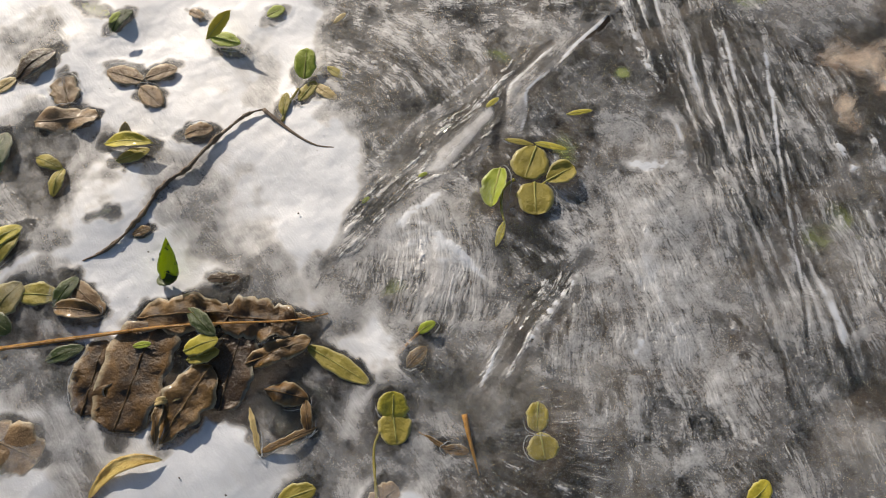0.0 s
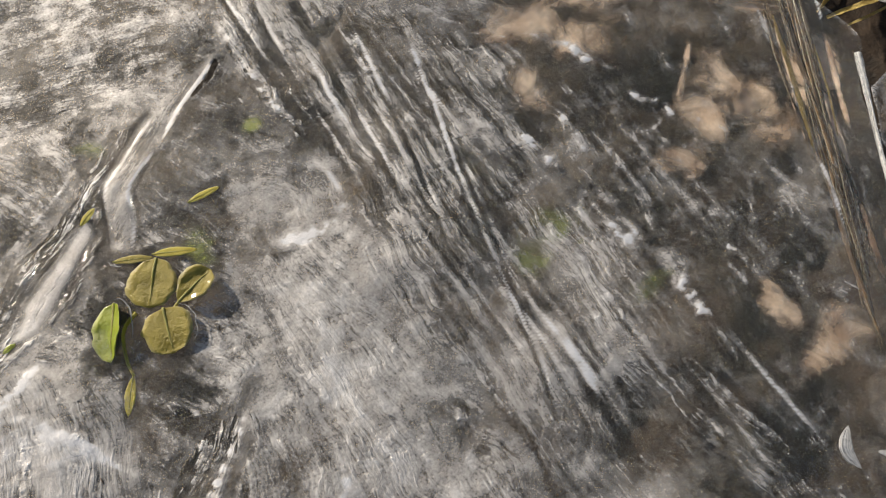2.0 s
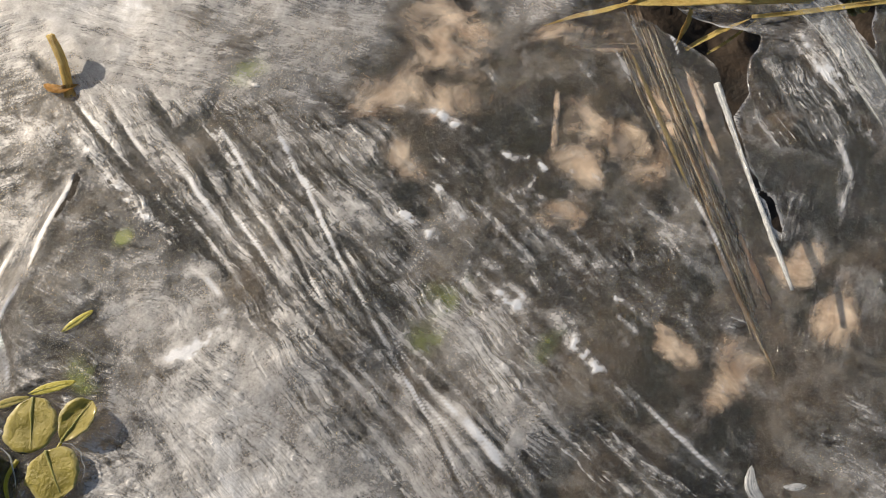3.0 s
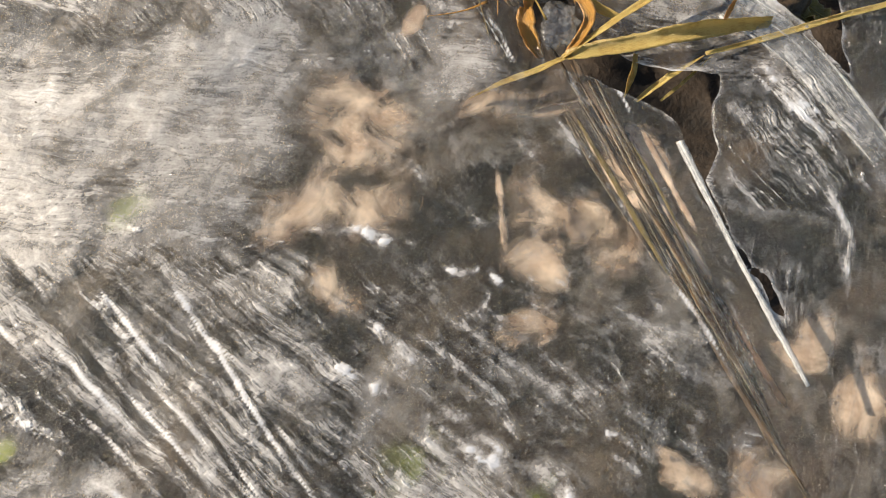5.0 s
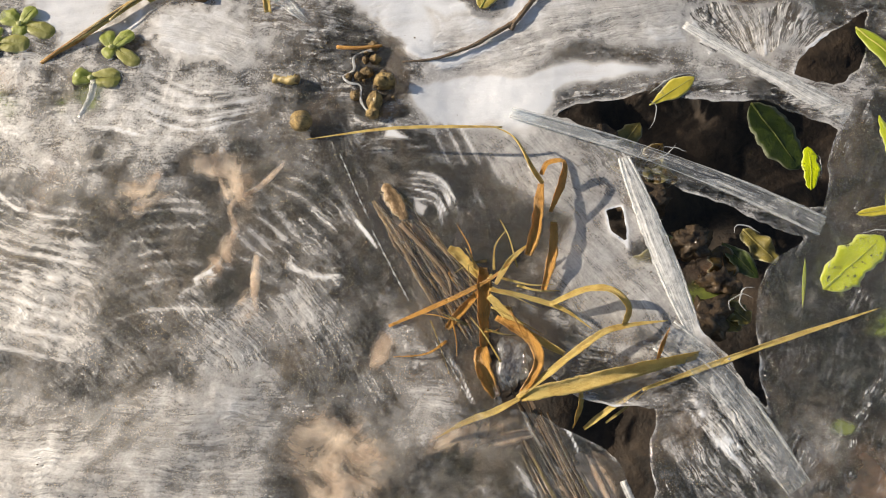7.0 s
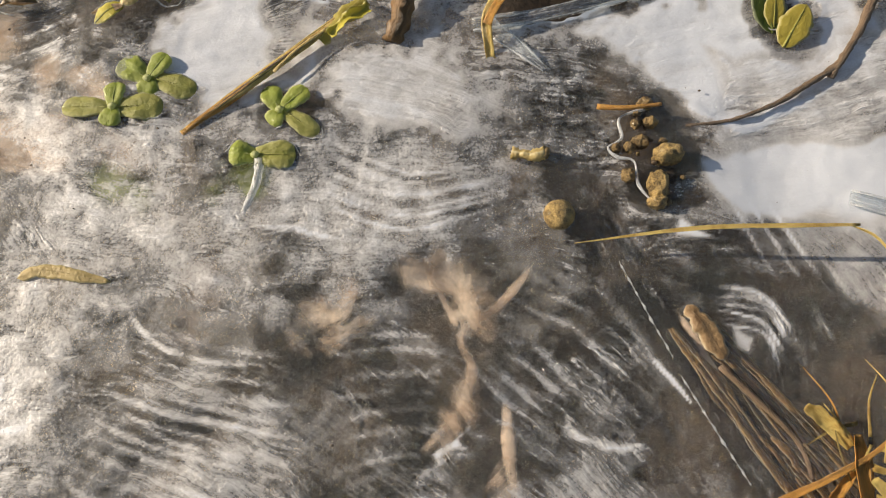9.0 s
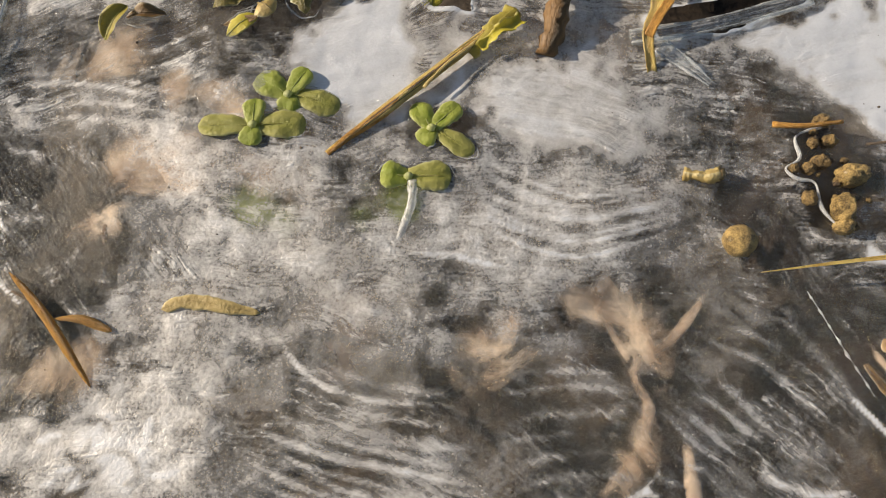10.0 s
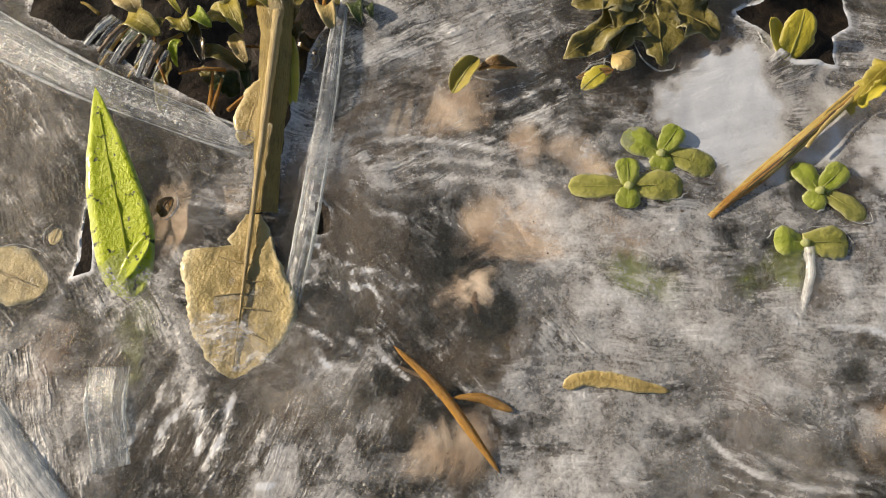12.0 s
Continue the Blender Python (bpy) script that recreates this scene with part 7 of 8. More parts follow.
fork = thing("forked_straw", (-9.36, 8.62), "orange-brown forked straw frozen in the ice", "straw")
part("prong", strip([(*(-10.11, 9.24), 0.06), (*(-9.57, 8.73), 0.14), (*(-9.15, 8.20), 0.10), (*(-8.77, 7.67), 0.0)], oval(0.13, 0.5), cup=-0.2, thick=0.05, map_length=0.4), ORANGE, fork)
part("prong", strip([(*(-9.36, 8.58), 0.1), (*(-9.00, 8.58), 0.08), (*(-8.59, 8.42), 0.02)], oval(0.13, 0.45, 0.6), cup=-0.2, thick=0.05, map_length=0.4), ORANGE, fork)
part("prong", tube([(*(-10.16, 9.02), 0.0), (*(-9.79, 8.87), 0.04), (*(-9.43, 8.65), 0.06)], lambda k: 0.02 + 0.015 * k, n=10), TWIG, fork)

# ---- last bay: reeds, dead leaf and bright leaf ----
bright = thing("reed_leaf", (-13.80, 10.92), "bright lime-green pointed leaf with dark specks", "leaf")
part("blade", strip([(*(-13.70, 9.88), -0.08), (*(-13.81, 10.68), 0.05), (*(-14.12, 11.78), 0.2), (-14.44, 12.92, 0.30)], oval(0.84, 0.85, 0.30), cup=0.04, n=26, wave=0.01, ragged=0.02, crinkle=0.03), LIME, bright)
part("midrib", midrib([(*(-13.70, 9.88), -0.08), (*(-13.81, 10.68), 0.05), (*(-14.12, 11.78), 0.2), (-14.44, 12.92, 0.30)], lambda k: 0.8, 1, 0.03), rib_material(LIME), bright)
part("lobe", strip([(*(-13.87, 10.04), 0.0), (*(-13.59, 10.52), 0.07), (*(-13.46, 10.84), 0.07)], oval(0.22, 0.7), cup=0.1), LIME, bright)
dead = thing("dead_leaf", (-12.14, 9.80), "large tan dead leaf with a thick midrib", "leaf")
part("blade", strip([(-12.08, 11.05, 0.10), (-12.10, 10.50, 0.08), (-12.13, 9.80, 0.06), (-12.19, 8.83, 0.02)], outline((0, 0.12, 0.10), (0.10, 0.25, 0.20), (0.17, 0.32, 0.32), (0.20, 0.36, 0.25), (0.245, 0.40, 0.86), (0.36, 0.52, 0.86), (0.50, 0.70, 0.78), (0.58, 0.76, 0.72), (0.73, 0.66, 0.60), (0.88, 0.44, 0.40), (0.96, 0.20, 0.20), (1.0, 0.03, 0.03)), n=60, cols=18, cup=0.0, fold=0.03, wave=0.01, ragged=0.04, crinkle=0.03), TAN, dead)
part("midrib", tube([(-11.92, 14.20, 0.25), (-11.98, 12.66, 0.25), (-12.05, 11.30, 0.20), (-12.10, 10.40, 0.14), (-12.13, 9.80, 0.11), (-12.18, 8.95, 0.05)], lambda k: 0.085 * (1 - 0.9 * k), n=34, lumpy=0.12), rib_material(TAN), dead, "pale thick midrib")
for y, far, rise in ((10.35, -0.62, 0.35), (9.95, -0.60, 0.05), (9.60, -0.50, -0.10), (10.10, 0.40, 0.15), (9.75, 0.52, 0.05), (9.45, 0.42, -0.05)):
    x = -12.13 + 0.03 * (y - 9.8)
    part("vein", tube([(x, y, 0.10), (x + 0.5 * far, y + 0.35 * rise - 0.05, 0.09), (x + far, y + rise - 0.12, 0.07)], lambda k: 0.018 * (1 - 0.7 * k), n=10, sides=5), rib_material(TAN), dead)
part("stalk", strip([(*(-12.03, 14.61), 0.3), (*(-11.94, 13.61), 0.25), (*(-11.96, 12.30), 0.15), (*(-11.94, 11.08), 0.12)], lambda k: 0.54 - 0.20 * k, cup=-0.25, ragged=0.08, map_length=0.5), WITHERED, dead, "olive leaf stalk")
part("lobe", strip([(*(-11.98, 13.32), 0.1), (*(-12.19, 12.75), 0.1), (*(-12.32, 12.12), 0.02)], oval(0.45, 0.5, 0.6), cup=0.05, ragged=0.15), TAN, dead)
flat_leaf("leaf", (-11.78, 14.00), (-11.65, 12.71), 0.26, YELLOW, "narrow yellow leaf beside a stalk", seed=3, arch=0.2)
flat_leaf("leaf", (-15.73, 10.36), (-14.78, 10.00), 0.80, TAN, "tan olive leaf frozen in the ice", seed=4, fat=0.4, blunt=0.5)
flat_leaf("leaf", (-14.78, 10.89), (-14.81, 10.64), 0.20, TAN, "small pale leaf in the ice", seed=5)
flat_leaf("leaf", (-13.39, 11.05), (-13.26, 11.34), 0.22, BROWN, "small curled brown leaf", seed=6, arch=0.15)
curled = thing("leaf_pair", (-8.88, 13.16), "curled olive and brown leaf on the ice", "leaf")
leaflet(curled, (*(-9.34, 12.97), 0.0), (*(-8.96, 13.44), 0.2), 0.34, OLIVE, seed=2, cup=0.25, arch=0.15)
leaflet(curled, (*(-9.00, 13.30), 0.1), (*(-8.38, 13.35), 0.1), 0.22, BROWN, seed=3, cup=0.25, arch=0.15, wave=0.2)
lettuce = thing("leaf_cluster", (-6.61, 13.97), "dark olive crinkled leaf cluster frozen into the ice", "leaf")
for k, (b, t, w, z) in enumerate((((-6.32, 14.51), (-7.7, 13.5), 0.62, 0.05),
                               ((-6.35, 14.61), (-7.55, 14.37), 0.6, 0.16),
                               ((-6.54, 14.36), (-6.95, 13.57), 0.55, 0.04),
                               ((-6.32, 14.41), (-6.24, 13.36), 0.62, 0.05),
                               ((-6.23, 14.51), (-5.37, 13.8), 0.7, 0.08),
                               ((-5.93, 14.87), (-5.35, 14.48), 0.6, 0.2),
                               ((-6.64, 14.77), (-7.23, 15.09), 0.6, 0.22),
                               ((-6.03, 14.77), (-5.87, 15.51), 0.7, 0.3))):
    leaflet(lettuce, (*b, 0.14), (*t, z), w, WILTED, seed=k + 2, name="lobe", wave=0.12, ragged=0.32, arch=0.10, fold=0.12, crinkle=0.14, blunt=0.75, fat=0.45)
leaflet(lettuce, (*(-6.98, 13.53), 0.1), (*(-6.69, 13.29), 0.2), 0.42, TAN, "dry tan leaf tip", seed=11, cup=-0.2, arch=0.15)
leaflet(lettuce, (*(-7.51, 13.20), 0.02), (*(-6.96, 13.29), 0.1), 0.16, BROWN, seed=12)
sunny = thing("leaf_pair", (-4.23, 13.76), "bright yellow leaf standing in a gap", "leaf")
leaflet(sunny, (*(-4.30, 13.56), -0.1), (-4.20, 14.10, 0.40), 0.52, YELLOW, seed=2, blunt=0.5, arch=0.15)
leaflet(sunny, (*(-4.30, 13.56), -0.1), (-4.66, 14.03, 0.30), 0.30, YELLOW, seed=3, blunt=0.5)
water_leaf = thing("leaf_cluster", (3.64, 12.81), "olive-yellow wet leaf cluster in white ice", "leaf")
leaflet(water_leaf, (*(3.53, 12.71), 0.0), (*(3.43, 13.63), 0.2), 0.6, DARKGREEN, seed=2)
leaflet(water_leaf, (*(3.55, 12.81), 0.02), (*(3.55, 13.32), 0.25), 0.34, OLIVE, seed=3)
leaflet(water_leaf, (*(3.66, 12.46), 0.0), (*(4.04, 13.11), 0.2), 0.5, OLIVE, seed=4)
flat_leaf("leaf", (-7.45, 13.02), (-7.00, 13.37), 0.3, YELLOW, "yellow-green leaf at the edge of white ice", seed=9, arch=0.15)
bundle = thing("reed_tuft", (-13.40, 14.31), "tangled green and brown stems in a dark gap", "reed")
for k, (a, b, w, mat, z) in enumerate((((-14.50, 14.42), (-13.70, 13.91), 0.40, OLIVE, 0.1), ((-14.43, 14.83), (-14.09, 14.31), 0.5, TAN, 0.1), ((-13.85, 14.83), (-13.39, 14.21), 0.14, YELLOW, 0.2),
                                       ((-13.41, 14.41), (-12.93, 14.01), 0.26, GREEN, 0.15), ((-13.58, 13.62), (-13.44, 13.91), 0.16, GREEN, 0.0), ((-12.93, 14.82), (-12.51, 14.00), 0.30, OLIVE, 0.0),
                                       ((-12.48, 14.71), (-11.93, 14.30), 0.4, OLIVE, 0.2), ((-12.78, 14.20), (-12.47, 13.61), 0.24, TAN, -0.2), ((-11.34, 14.71), (-11.13, 13.99), 0.3, TAN, 0.1),
                                       ((-10.90, 14.70), (-10.71, 14.09), 0.24, DARKGREEN, 0.1), ((-10.64, 14.60), (-10.54, 14.19), 0.16, DARKGREEN, 0.1))):
    part("blade", strip([(*a, -0.3), ((a[0] + b[0]) / 2, (a[1] + b[1]) / 2, z + 0.05), (*b, z)], oval(w, 0.55), cup=0.15, seed=k, wave=0.08), mat, bundle)
for k, (a, b) in enumerate((((-12.93, 12.76), (-13.01, 13.52)), ((-12.88, 12.76), (-12.86, 13.42)), ((-12.64, 12.76), (-12.28, 13.32)))):
    part("stem", tube([(*a, -0.1), (*b, -0.3)], lambda k: 0.04 * (1 - 0.5 * k), n=8), ORANGE, bundle)

rs = random.Random(31)
for k in range(34):
    u, v = rs.random(), rs.random()
    a, b, c = (Vector((*q, 0)) for q in ((-15.01, 14.63), (-11.25, 14.60), (-12.22, 12.66)))
    p = a + (b - a) * u + (c - (a + b) / 2) * (v * (1 - abs(2 * u - 1)) * 0.9)
    t = rs.uniform(0, 6.3)
    z = rs.uniform(-0.9, -0.1)
    q = p + Vector((math.cos(t), math.sin(t), 0)) * rs.uniform(0.4, 1.1)
    pts = [(p.x, p.y, z), ((p.x + q.x) / 2, (p.y + q.y) / 2, z + rs.uniform(0.0, 0.25)), (q.x, q.y, z + rs.uniform(-0.2, 0.2))]
    if k % 3:
        part("blade", strip(pts, oval(rs.uniform(0.14, 0.45), 0.6), cup=0.2, wave=0.15, ragged=0.15, seed=k), (WILTED, DARKGREEN, WILTED, SODDEN, OLIVE)[k % 5], bundle)
    else:
        part("stem", tube(pts, lambda s: 0.035 * (1 - 0.5 * s), n=10, sides=6), (ORANGE, TWIG, STRAW)[k % 3 - 1 + (k // 3) % 2], bundle)
for k in range(14):
    u, v = rs.random(), rs.random()
    a, b, c = (Vector((*q, 0)) for q in ((6.29, 9.80), (10.40, 9.17), (8.31, 4.88)))
    p = a + (b - a) * u + (c - (a + b) / 2) * (v * (1 - abs(2 * u - 1)))
    t = rs.uniform(0, 6.3)
    q = p + Vector((math.cos(t), math.sin(t), 0)) * rs.uniform(0.5, 1.0)
    flat_leaf("drowned_leaf", (p.x, p.y, -0.9), (q.x, q.y, -0.8), rs.uniform(0.3, 0.7), (WILTED, SODDEN, DARKGREEN, WILTED)[k % 4], "dull wilted leaf drowned in the dark gap", group="drowned leaves", seed=k, wave=0.2, ragged=0.15)

# glints on the wet rims round the leaves, laid as thin white threads
rm = random.Random(8)
bm = bmesh.new()
for a, b, w in list(MELTS):
    if rm.random() < 0.40:
        continue
    c, d = (Vector(a) + Vector(b)) / 2, Vector(b) - Vector(a)
    d = d if d.length > 0.05 else Vector((0.05, 0))
    turn, long, broad = math.atan2(d.y, d.x), d.length / 2 + 0.06, w / 2 + 0.05
    start, span = rm.uniform(0, 6.3), rm.uniform(0.8, 2.4)
    pts = []
    for k in range(9):
        q = start + span * k / 8
        wob = 1 + 0.12 * noise.noise(Vector((k * 0.7, w * 9, long * 5)))
        x, y = long * math.cos(q) * wob, broad * math.sin(q) * wob
        pts.append((c.x + x * math.cos(turn) - y * math.sin(turn), c.y + x * math.sin(turn) + y * math.cos(turn), 0.045))
    thin = rm.uniform(0.006, 0.014)
    piece = tube(pts, lambda k: thin * (0.25 + math.sin(math.pi * k)), n=18, sides=5, lumpy=0.2, seed=3)
    tmp = bpy.data.meshes.new("meniscus_glints")
    piece.to_mesh(tmp)
    piece.free()
    bm.from_mesh(tmp)
    bpy.data.meshes.remove(tmp)
tagged(part("meniscus_glints", bm, MILKY, at=(0, 0, 0)), "thin white threads laid for wet-rim glints round leaves", "ice", kind="stuff")

# fine debris on and in the ice
rd = random.Random(12)


def on_ice():
    while True:
        x, y = rd.uniform(-16, 13), rd.uniform(-17, 14.5)
        if hole[int((y + 20.5) / STEP), int((x + 19.0) / STEP)] < -0.1:
            return x, y


bm = bmesh.new()
for k in range(520):
    (x, y), r = on_ice(), rd.choice((0.008, 0.010, 0.013, 0.018, 0.026))
    m = Matrix.Translation((x, y, 0.02)) @ Matrix.Diagonal((1, rd.uniform(0.5, 1.0), 0.6, 1)) @ Matrix.Rotation(rd.uniform(0, 3), 4, "Z")
    bmesh.ops.create_icosphere(bm, subdivisions=1, radius=r, matrix=m)
debris = part("debris", bm, SOIL, at=(0, 0, 0))
tagged(debris, "dark specks of soil scattered in the ice", "debris", kind="stuff")
# white bubbles, multiplied to stand in for specular sparkle
bm = bmesh.new()
for k in range(950):
    (x, y), r = on_ice(), rd.choice((0.004, 0.005, 0.007, 0.010))
    bmesh.ops.create_icosphere(bm, subdivisions=1, radius=r, matrix=Matrix.Translation((x, y, 0.03)) @ Matrix.Diagonal((1, 1, 0.7, 1)))
tagged(part("bubble_sparkle_beads", bm, MILKY, at=(0, 0, 0)), "tiny white beads for bubbles and specular sparkle on the sheet", "ice", kind="stuff")
for k in range(7):
    (x, y), a, l = on_ice(), rd.uniform(0, 6.3), rd.uniform(0.12, 0.3)
    p = [(x, y, 0.04), (x + l * 0.5 * math.cos(a) + 0.03, y + l * 0.5 * math.sin(a), 0.06), (x + l * math.cos(a + 0.1), y + l * math.sin(a + 0.1), 0.03)]
    tagged(part("plant_fibre", tube(p, lambda s: 0.008, n=8, sides=5), TWIG, at=p[0]), "short dark plant fibre lying on the ice", "fibre", "loose fibres")


# ---- the ice sheet is closed last: it thaws a little round each thing that is frozen into it ----
for a, b, w in MELTS:
    s = window([a, b], w + 0.5)
    d, k = nearest([a, b], s, 0.25)
    d = d - w * 0.42 * np.sqrt(np.clip(1 - (2 * k - 1) ** 4, 0.15, 1)) + 0.22 * (FX[s] + FY[s]) + 0.10 * (WX[s] - GX[s])
    wet = smooth(-d, -0.16, -0.02)
    frost[s] *= 1 - 0.55 * wet
    grain[s] *= 1 - 0.6 * wet
    relief[s] += 0.006 * np.exp(-((d - 0.13) / 0.06) ** 2)
for p, r, gone in SUNKEN:
    s = window([p], r)
    frost[s] *= 1 - gone * smooth(-np.hypot(WX[s] - p[0], WY[s] - p[1]), -r, -0.35 * r)

# coarse unevenness along the fibres, and the swell of the surface
streak[:] = np.where(streak < 0.4, 0.95 * streak, streak)
grain[:] = grain + 0.06 * (1 - smooth(frost, 0.6, 0.8))
jump = np.maximum(np.abs(np.gradient(flow_u)[0]) + np.abs(np.gradient(flow_u)[1]), np.abs(np.gradient(flow_v)[0]) + np.abs(np.gradient(flow_v)[1]))
near = jump > 4 * STEP
for k in range(2):
    near = near | np.roll(near, 1, 0) | np.roll(near, -1, 0) | np.roll(near, 1, 1) | np.roll(near, -1, 1)
streak[:] = np.where(near, 0.0, streak)
# broad clearer and cloudier stretches, some of them glare put in as frost: place, reach, more or less frost


def cloud_glare_stretch(px, py, reach, more):
    global frost
    frost += more * np.exp(-((0.4 * WX + 0.6 * GX - px) ** 2 + (0.4 * WY + 0.6 * GY - py) ** 2) / (reach * reach)) * (1 - smooth(frost, 0.66, 0.82))


cloud_glare_stretch(-4.26, 5.79, 1.65, 0.14)
cloud_glare_stretch(-0.48, 5.19, 1.13, 0.10)
cloud_glare_stretch(-1.73, 6.50, 0.96, 0.08)
cloud_glare_stretch(-0.10, -2.54, 1.48, 0.10)
cloud_glare_stretch(1.20, 2.89, 1.13, 0.06)
cloud_glare_stretch(-2.26, 11.97, 1.04, 0.06)
cloud_glare_stretch(-5.78, 9.15, 2.43, 0.16)
cloud_glare_stretch(-5.87, 2.70, 1.30, -0.04)
cloud_glare_stretch(-3.53, 9.65, 1.39, 0.18)
cloud_glare_stretch(-2.45, 4.46, 0.78, -0.16)
cloud_glare_stretch(0.73, 5.67, 1.22, 0.05)
cloud_glare_stretch(0.87, 0.45, 1.91, -0.16)
cloud_glare_stretch(-3.10, 0.41, 1.57, -0.10)
cloud_glare_stretch(-1.72, 7.30, 1.04, -0.06)
cloud_glare_stretch(2.29, 2.30, 0.78, -0.08)
cloud_glare_stretch(-8.65, 10.70, 1.30, 0.06)
cloud_glare_stretch(-8.27, 6.89, 1.22, 0.18)
cloud_glare_stretch(-8.74, 9.73, 0.78, -0.20)
cloud_glare_stretch(-0.49, 9.01, 1.13, -0.14)
cloud_glare_stretch(1.02, 9.09, 0.96, -0.16)
cloud_glare_stretch(-3.86, 7.39, 1.30, -0.12)
cloud_glare_stretch(-5.18, 7.92, 1.04, -0.05)
cloud_glare_stretch(-1.57, 7.76, 1.30, -0.10)
cloud_glare_stretch(-6.95, 7.78, 0.96, -0.10)
cloud_glare_stretch(-2.73, 6.24, 1.57, -0.08)
cloud_glare_stretch(-7.04, -1.61, 1.30, 0.08)
cloud_glare_stretch(-2.31, -2.18, 0.78, -0.08)
cloud_glare_stretch(0.59, -5.46, 1.65, 0.12)
cloud_glare_stretch(-1.03, -6.21, 1.39, 0.08)
cloud_glare_stretch(5.15, -2.34, 1.65, -0.10)
cloud_glare_stretch(6.60, -3.99, 1.48, -0.18)
cloud_glare_stretch(0.90, 2.40, 1.30, -0.10)
cloud_glare_stretch(-1.28, 1.73, 1.39, -0.12)
cloud_glare_stretch(3.22, 0.58, 1.04, -0.12)
cloud_glare_stretch(-4.15, -2.78, 0.70, -0.10)
cloud_glare_stretch(0.16, -8.54, 1.39, -0.12)
cloud_glare_stretch(-1.88, -8.17, 1.13, -0.16)
cloud_glare_stretch(-5.33, -10.56, 0.96, 0.03)
cloud_glare_stretch(3.39, -6.65, 1.74, 0.06)
cloud_glare_stretch(-1.56, -10.52, 0.70, -0.15)
cloud_glare_stretch(1.00, -1.31, 1.30, -0.15)
cloud_glare_stretch(-10.56, 9.64, 1.22, -0.18)
cloud_glare_stretch(-8.61, 9.64, 1.13, -0.12)
cloud_glare_stretch(-13.33, 11.51, 0.96, -0.05)
cloud_glare_stretch(-5.94, 10.25, 1.22, -0.04)
cloud_glare_stretch(-9.65, 7.93, 1.30, -0.10)
cloud_glare_stretch(-12.06, 8.06, 1.30, -0.10)
cloud_glare_stretch(-15.09, 11.52, 1.04, -0.08)
cloud_glare_stretch(-4.92, 9.48, 1.22, -0.16)
cloud_glare_stretch(-10.18, 13.40, 1.04, 0.05)
cloud_glare_stretch(0.24, 7.27, 1.48, 0.08)
cloud_glare_stretch(1.31, 5.43, 1.13, 0.03)
cloud_glare_stretch(0.86, 8.74, 1.04, 0.04)
cloud_glare_stretch(-1.00, 4.45, 1.22, 0.08)
cloud_glare_stretch(-4.40, 5.55, 1.22, 0.08)
cloud_glare_stretch(-8.04, -0.35, 1.39, -0.10)
cloud_glare_stretch(-2.94, 1.51, 1.22, -0.03)
cloud_glare_stretch(1.84, 1.58, 1.04, 0.10)
cloud_glare_stretch(0.82, 9.08, 0.96, 0.06)
cloud_glare_stretch(-8.10, 11.07, 1.13, 0.16)
cloud_glare_stretch(-6.66, 10.65, 0.96, 0.10)
cloud_glare_stretch(-5.42, 9.64, 1.04, 0.04)
coarse = fractal(flow_u * 1.7, flow_v * 0.09, 4, 41) - 0.5
medium = fractal(flow_u * 6.0, flow_v * 0.32, 3, 43) - 0.5
thick_ice = fractal(GX / 2.8, GY / 2.8, 3, 61) - 0.5
grey = 1 - smooth(frost, 0.62, 0.85)
smoke = fractal(WX / 1.3 + 0.35 * FX, WY / 1.0 + 0.35 * FY, 4, 63) - 0.5
patches = fractal(GX / 0.9, GY / 0.9, 4, 42) - 0.5
frost += streak * (2.0 * coarse + 1.3 * medium) + 0.42 * patches * (0.35 + grain) + (0.22 + 0.10 * grey) * thick_ice + 0.62 * grey * smoke - 0.14 * grey
frost[:] = np.where(frost < 0.385, 0.385 + 0.95 * (frost - 0.385), np.where(frost < 0.70, 0.385 + 0.66 * (frost - 0.385), 0.593 + (frost - 0.70) * 1.35))
CLEARED = (([(0.10, 10.20), (1.20, 8.40), (2.30, 6.60), (3.00, 5.30)], 0.40), ([(3.00, 5.30), (4.20, 4.60)], 0.55), ([(3.30, 6.40), (4.20, 5.00)], 0.55), ([(1.45, 11.30), (1.40, 10.00)], 0.42),
           ([(4.60, 3.70), (6.20, 1.20), (7.70, -2.00)], 0.42), ([(-5.00, -14.20), (-3.60, -13.20)], 0.70), ([(-2.90, -13.60), (-2.60, -13.30)], 0.35), ([(-7.30, 13.25), (-6.00, 13.60)], 0.40), ([(1.95, 7.75), (3.00, 6.20)], 0.50))
clear = np.zeros(GX.shape)
for pts, wide in CLEARED:
    sl = window(pts, wide + 0.5)
    d, k = nearest(pts, sl, 0.15)
    clear[sl] = np.maximum(clear[sl], smooth(-d - 0.10 * FX[sl], -wide, -0.55 * wide))
frost *= 1 - 0.72 * clear
grain *= 1 - 0.6 * clear
frost[:] = np.clip(frost, 0.02, 1.0)
relief += 0.24 * np.maximum(streak - 0.06, 0) * coarse + 0.06 * patches + 0.11 * streak * medium + 0.08 * grain * FX + 0.26 * (fractal(GX / 2.6, GY / 2.6, 2, 51) - 0.5)


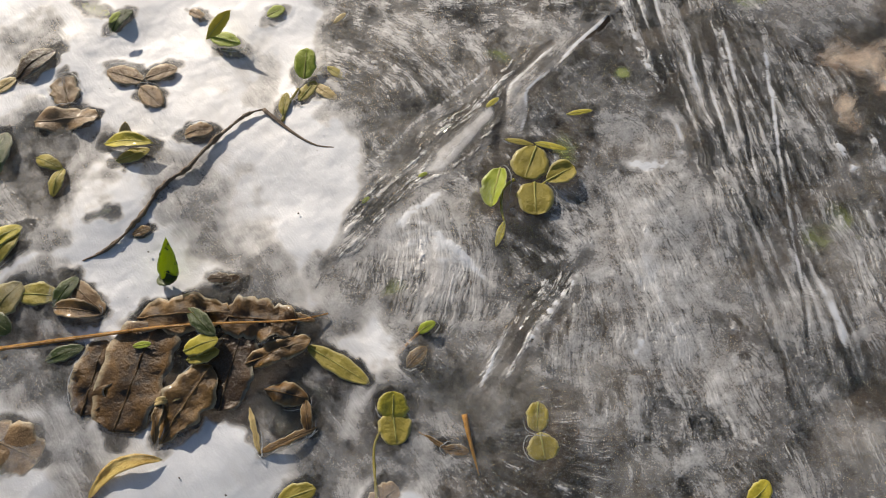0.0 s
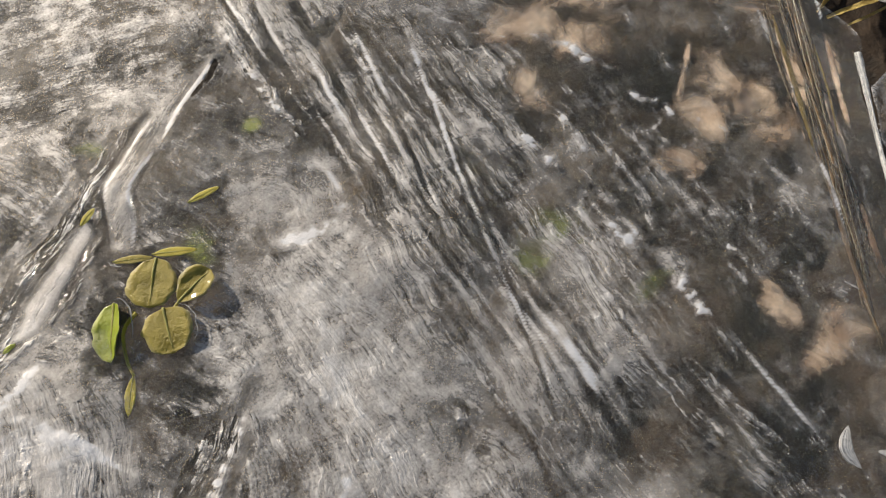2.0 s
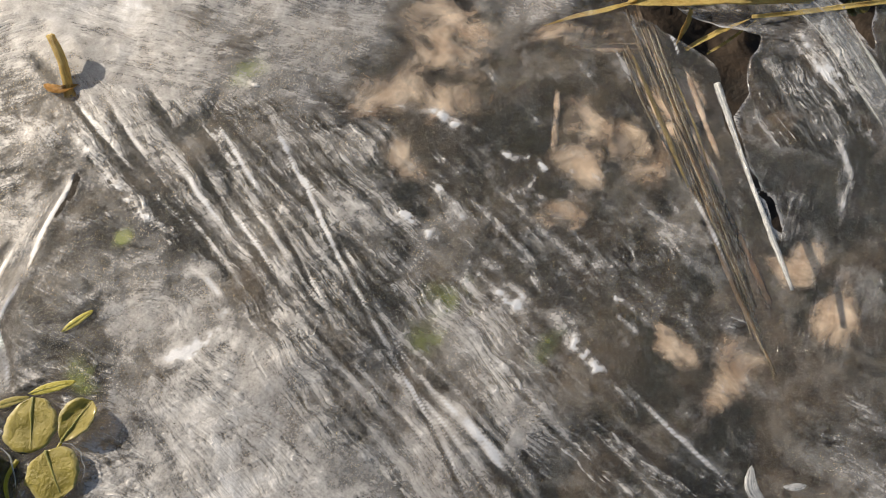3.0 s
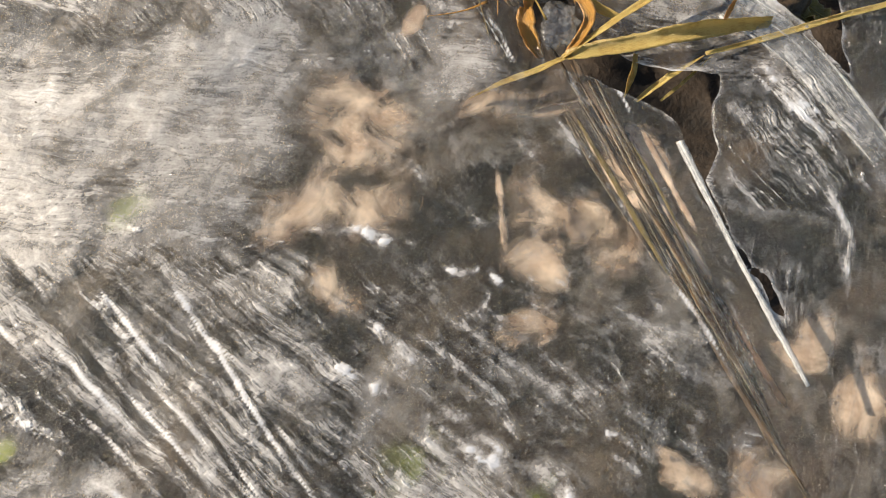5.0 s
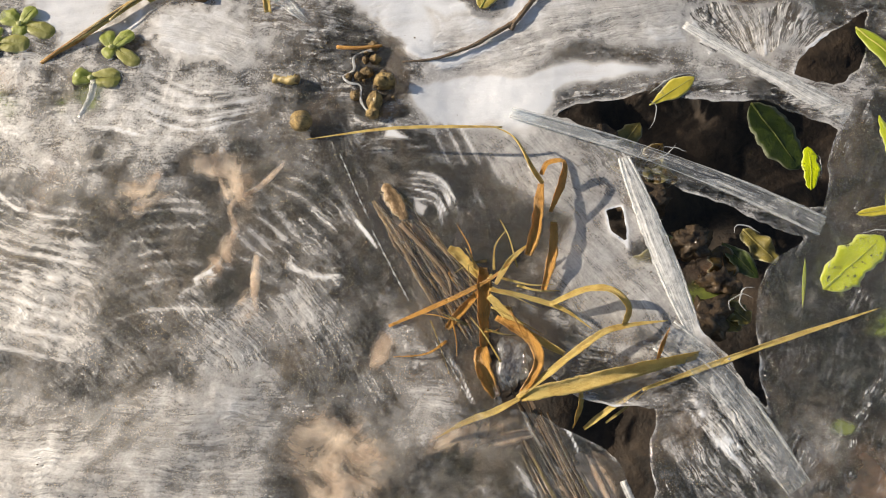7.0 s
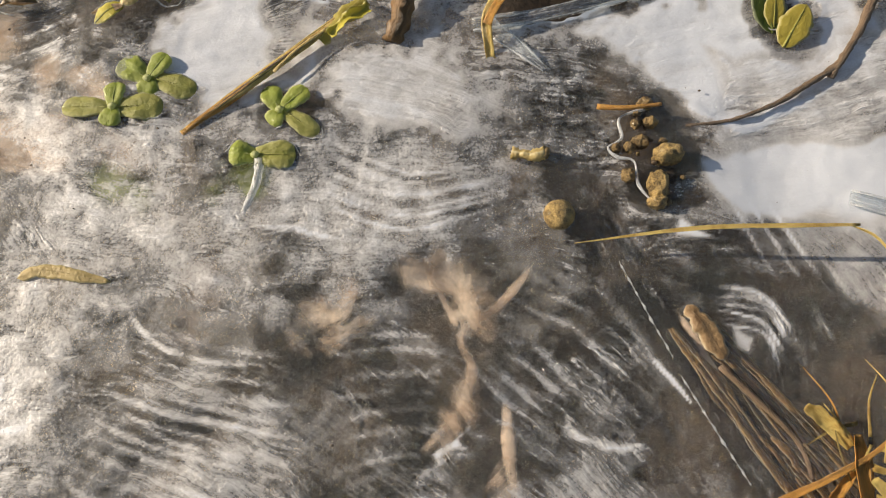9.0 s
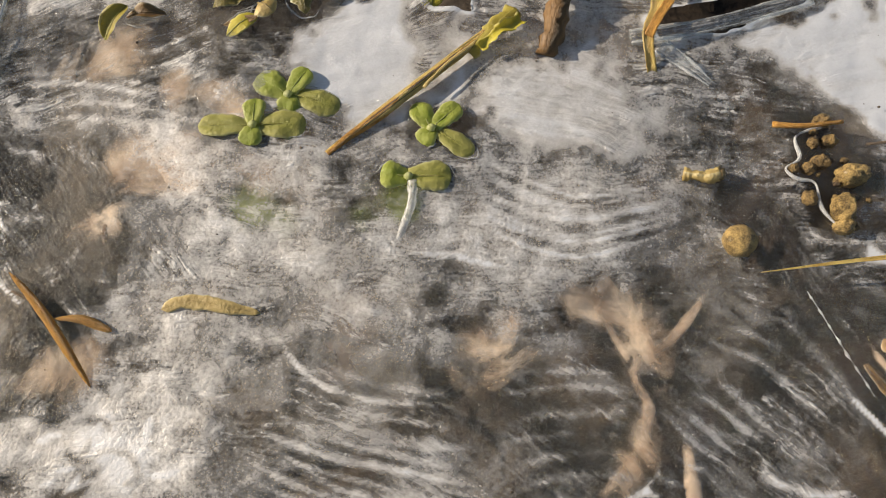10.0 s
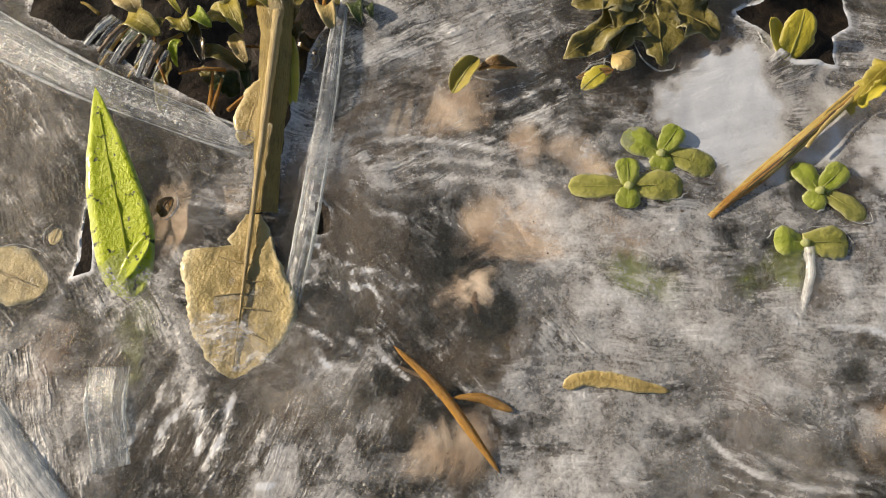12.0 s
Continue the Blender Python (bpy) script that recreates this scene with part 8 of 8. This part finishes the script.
def build_ice():
    n = NX * NY
    # the rims of the gaps are drawn back onto their outline
    gy, gx = np.gradient(hole, STEP)
    steep = np.maximum(gx * gx + gy * gy, 0.25)
    back = np.clip(hole, 0, 2 * STEP)
    px, py = GX - back * gx / steep, GY - back * gy / steep
    co = np.stack([px.ravel(), py.ravel(), relief.ravel()], 1) * CM
    j, i = np.meshgrid(np.arange(NY - 1), np.arange(NX - 1), indexing="ij")
    gone = hole > 0
    keep = ~(gone[:-1, :-1] & gone[1:, :-1] & gone[:-1, 1:] & gone[1:, 1:])
    a = (j * NX + i)[keep]
    quads = np.stack([a, a + 1, a + NX + 1, a + NX], 1)
    # a wide margin closes the puddle beyond the fine field
    x0, x1, y0, y1 = GX[0, 0], GX[0, -1], GY[0, 0], GY[-1, 0]
    far = 300.0
    ring = [(-far, -far), (far, -far), (far, far), (-far, far), (x0, y0), (x1, y0), (x1, y1), (x0, y1)]
    co = np.vstack([co, np.array([(x * CM, y * CM, -0.0004) for x, y in ring])])
    quads = np.vstack([quads, np.array([[n + p for p in q] for q in ((0, 1, 5, 4), (1, 2, 6, 5), (2, 3, 7, 6), (3, 0, 4, 7))])])
    me = bpy.data.meshes.new("ice_sheet")
    me.vertices.add(len(co))
    me.vertices.foreach_set("co", co.astype(np.float32).ravel())
    me.loops.add(quads.size)
    me.loops.foreach_set("vertex_index", quads.astype(np.int32).ravel())
    me.polygons.add(len(quads))
    me.polygons.foreach_set("loop_start", np.arange(0, quads.size, 4, dtype=np.int32))
    me.polygons.foreach_set("use_smooth", np.ones(len(quads), bool))
    me.update()
    for name, field, edge in (("frost", frost, 0.6), ("streak", streak, 0.2), ("grain", grain, 0.2)):
        at = me.attributes.new(name, "FLOAT", "POINT")
        at.data.foreach_set("value", np.concatenate([field.ravel(), np.full(8, edge)]).astype(np.float32))
    at = me.attributes.new("flow", "FLOAT_VECTOR", "POINT")
    vec = np.zeros((len(co), 3), np.float32)
    vec[:n, 0], vec[:n, 1] = flow_u.ravel(), flow_v.ravel()
    vec[n:, :2] = co[n:, :2] * 100
    at.data.foreach_set("vector", vec.ravel())
    me.materials.append(ICE)
    ob = new("ice_sheet", me)
    return tagged(ob, "grey fibrous frosted ice sheet over a shallow puddle", "ice", kind="structure")


build_ice()


def build_haze():
    """The cloudy layer inside the ice, a quarter of a centimetre down."""
    every = 4
    x, y, gap, f = GX[::every, ::every], GY[::every, ::every], hole[::every, ::every], frost[::every, ::every]
    rows, cols = x.shape
    z = -0.26 + 0.10 * (fractal(x / 1.7, y / 1.7, 2, 71) - 0.5)
    haze = -0.02 + 0.9 * (fractal(x / 2.1, y / 2.1, 3, 72) - 0.5) + 0.22 * (f - 0.3) - 0.8 * smooth(gap, -0.5, -0.1) - 0.6 * clear[::every, ::every]
    for p, q, gone in SUNKEN:
        haze -= 0.22 * gone * np.exp(-((x - p[0]) ** 2 + (y - p[1]) ** 2) / (0.5 * q * q + 0.05))
    co = np.stack([x.ravel(), y.ravel(), z.ravel()], 1) * CM
    j, i = np.meshgrid(np.arange(rows - 1), np.arange(cols - 1), indexing="ij")
    shut = gap < -0.08
    a = (j * cols + i)[shut[:-1, :-1] & shut[1:, :-1] & shut[:-1, 1:] & shut[1:, 1:]]
    quads = np.stack([a, a + 1, a + cols + 1, a + cols], 1)
    me = bpy.data.meshes.new("cloudy_ice")
    me.from_pydata(co.tolist(), [], quads.tolist())
    me.polygons.foreach_set("use_smooth", np.ones(len(quads), bool))
    at = me.attributes.new("haze", "FLOAT", "POINT")
    at.data.foreach_set("value", haze.ravel().astype(np.float32))
    me.materials.append(HAZE)
    return tagged(new("ice_layer", me), "thin cloudy veil frozen inside the ice", "ice", kind="structure")


build_haze()
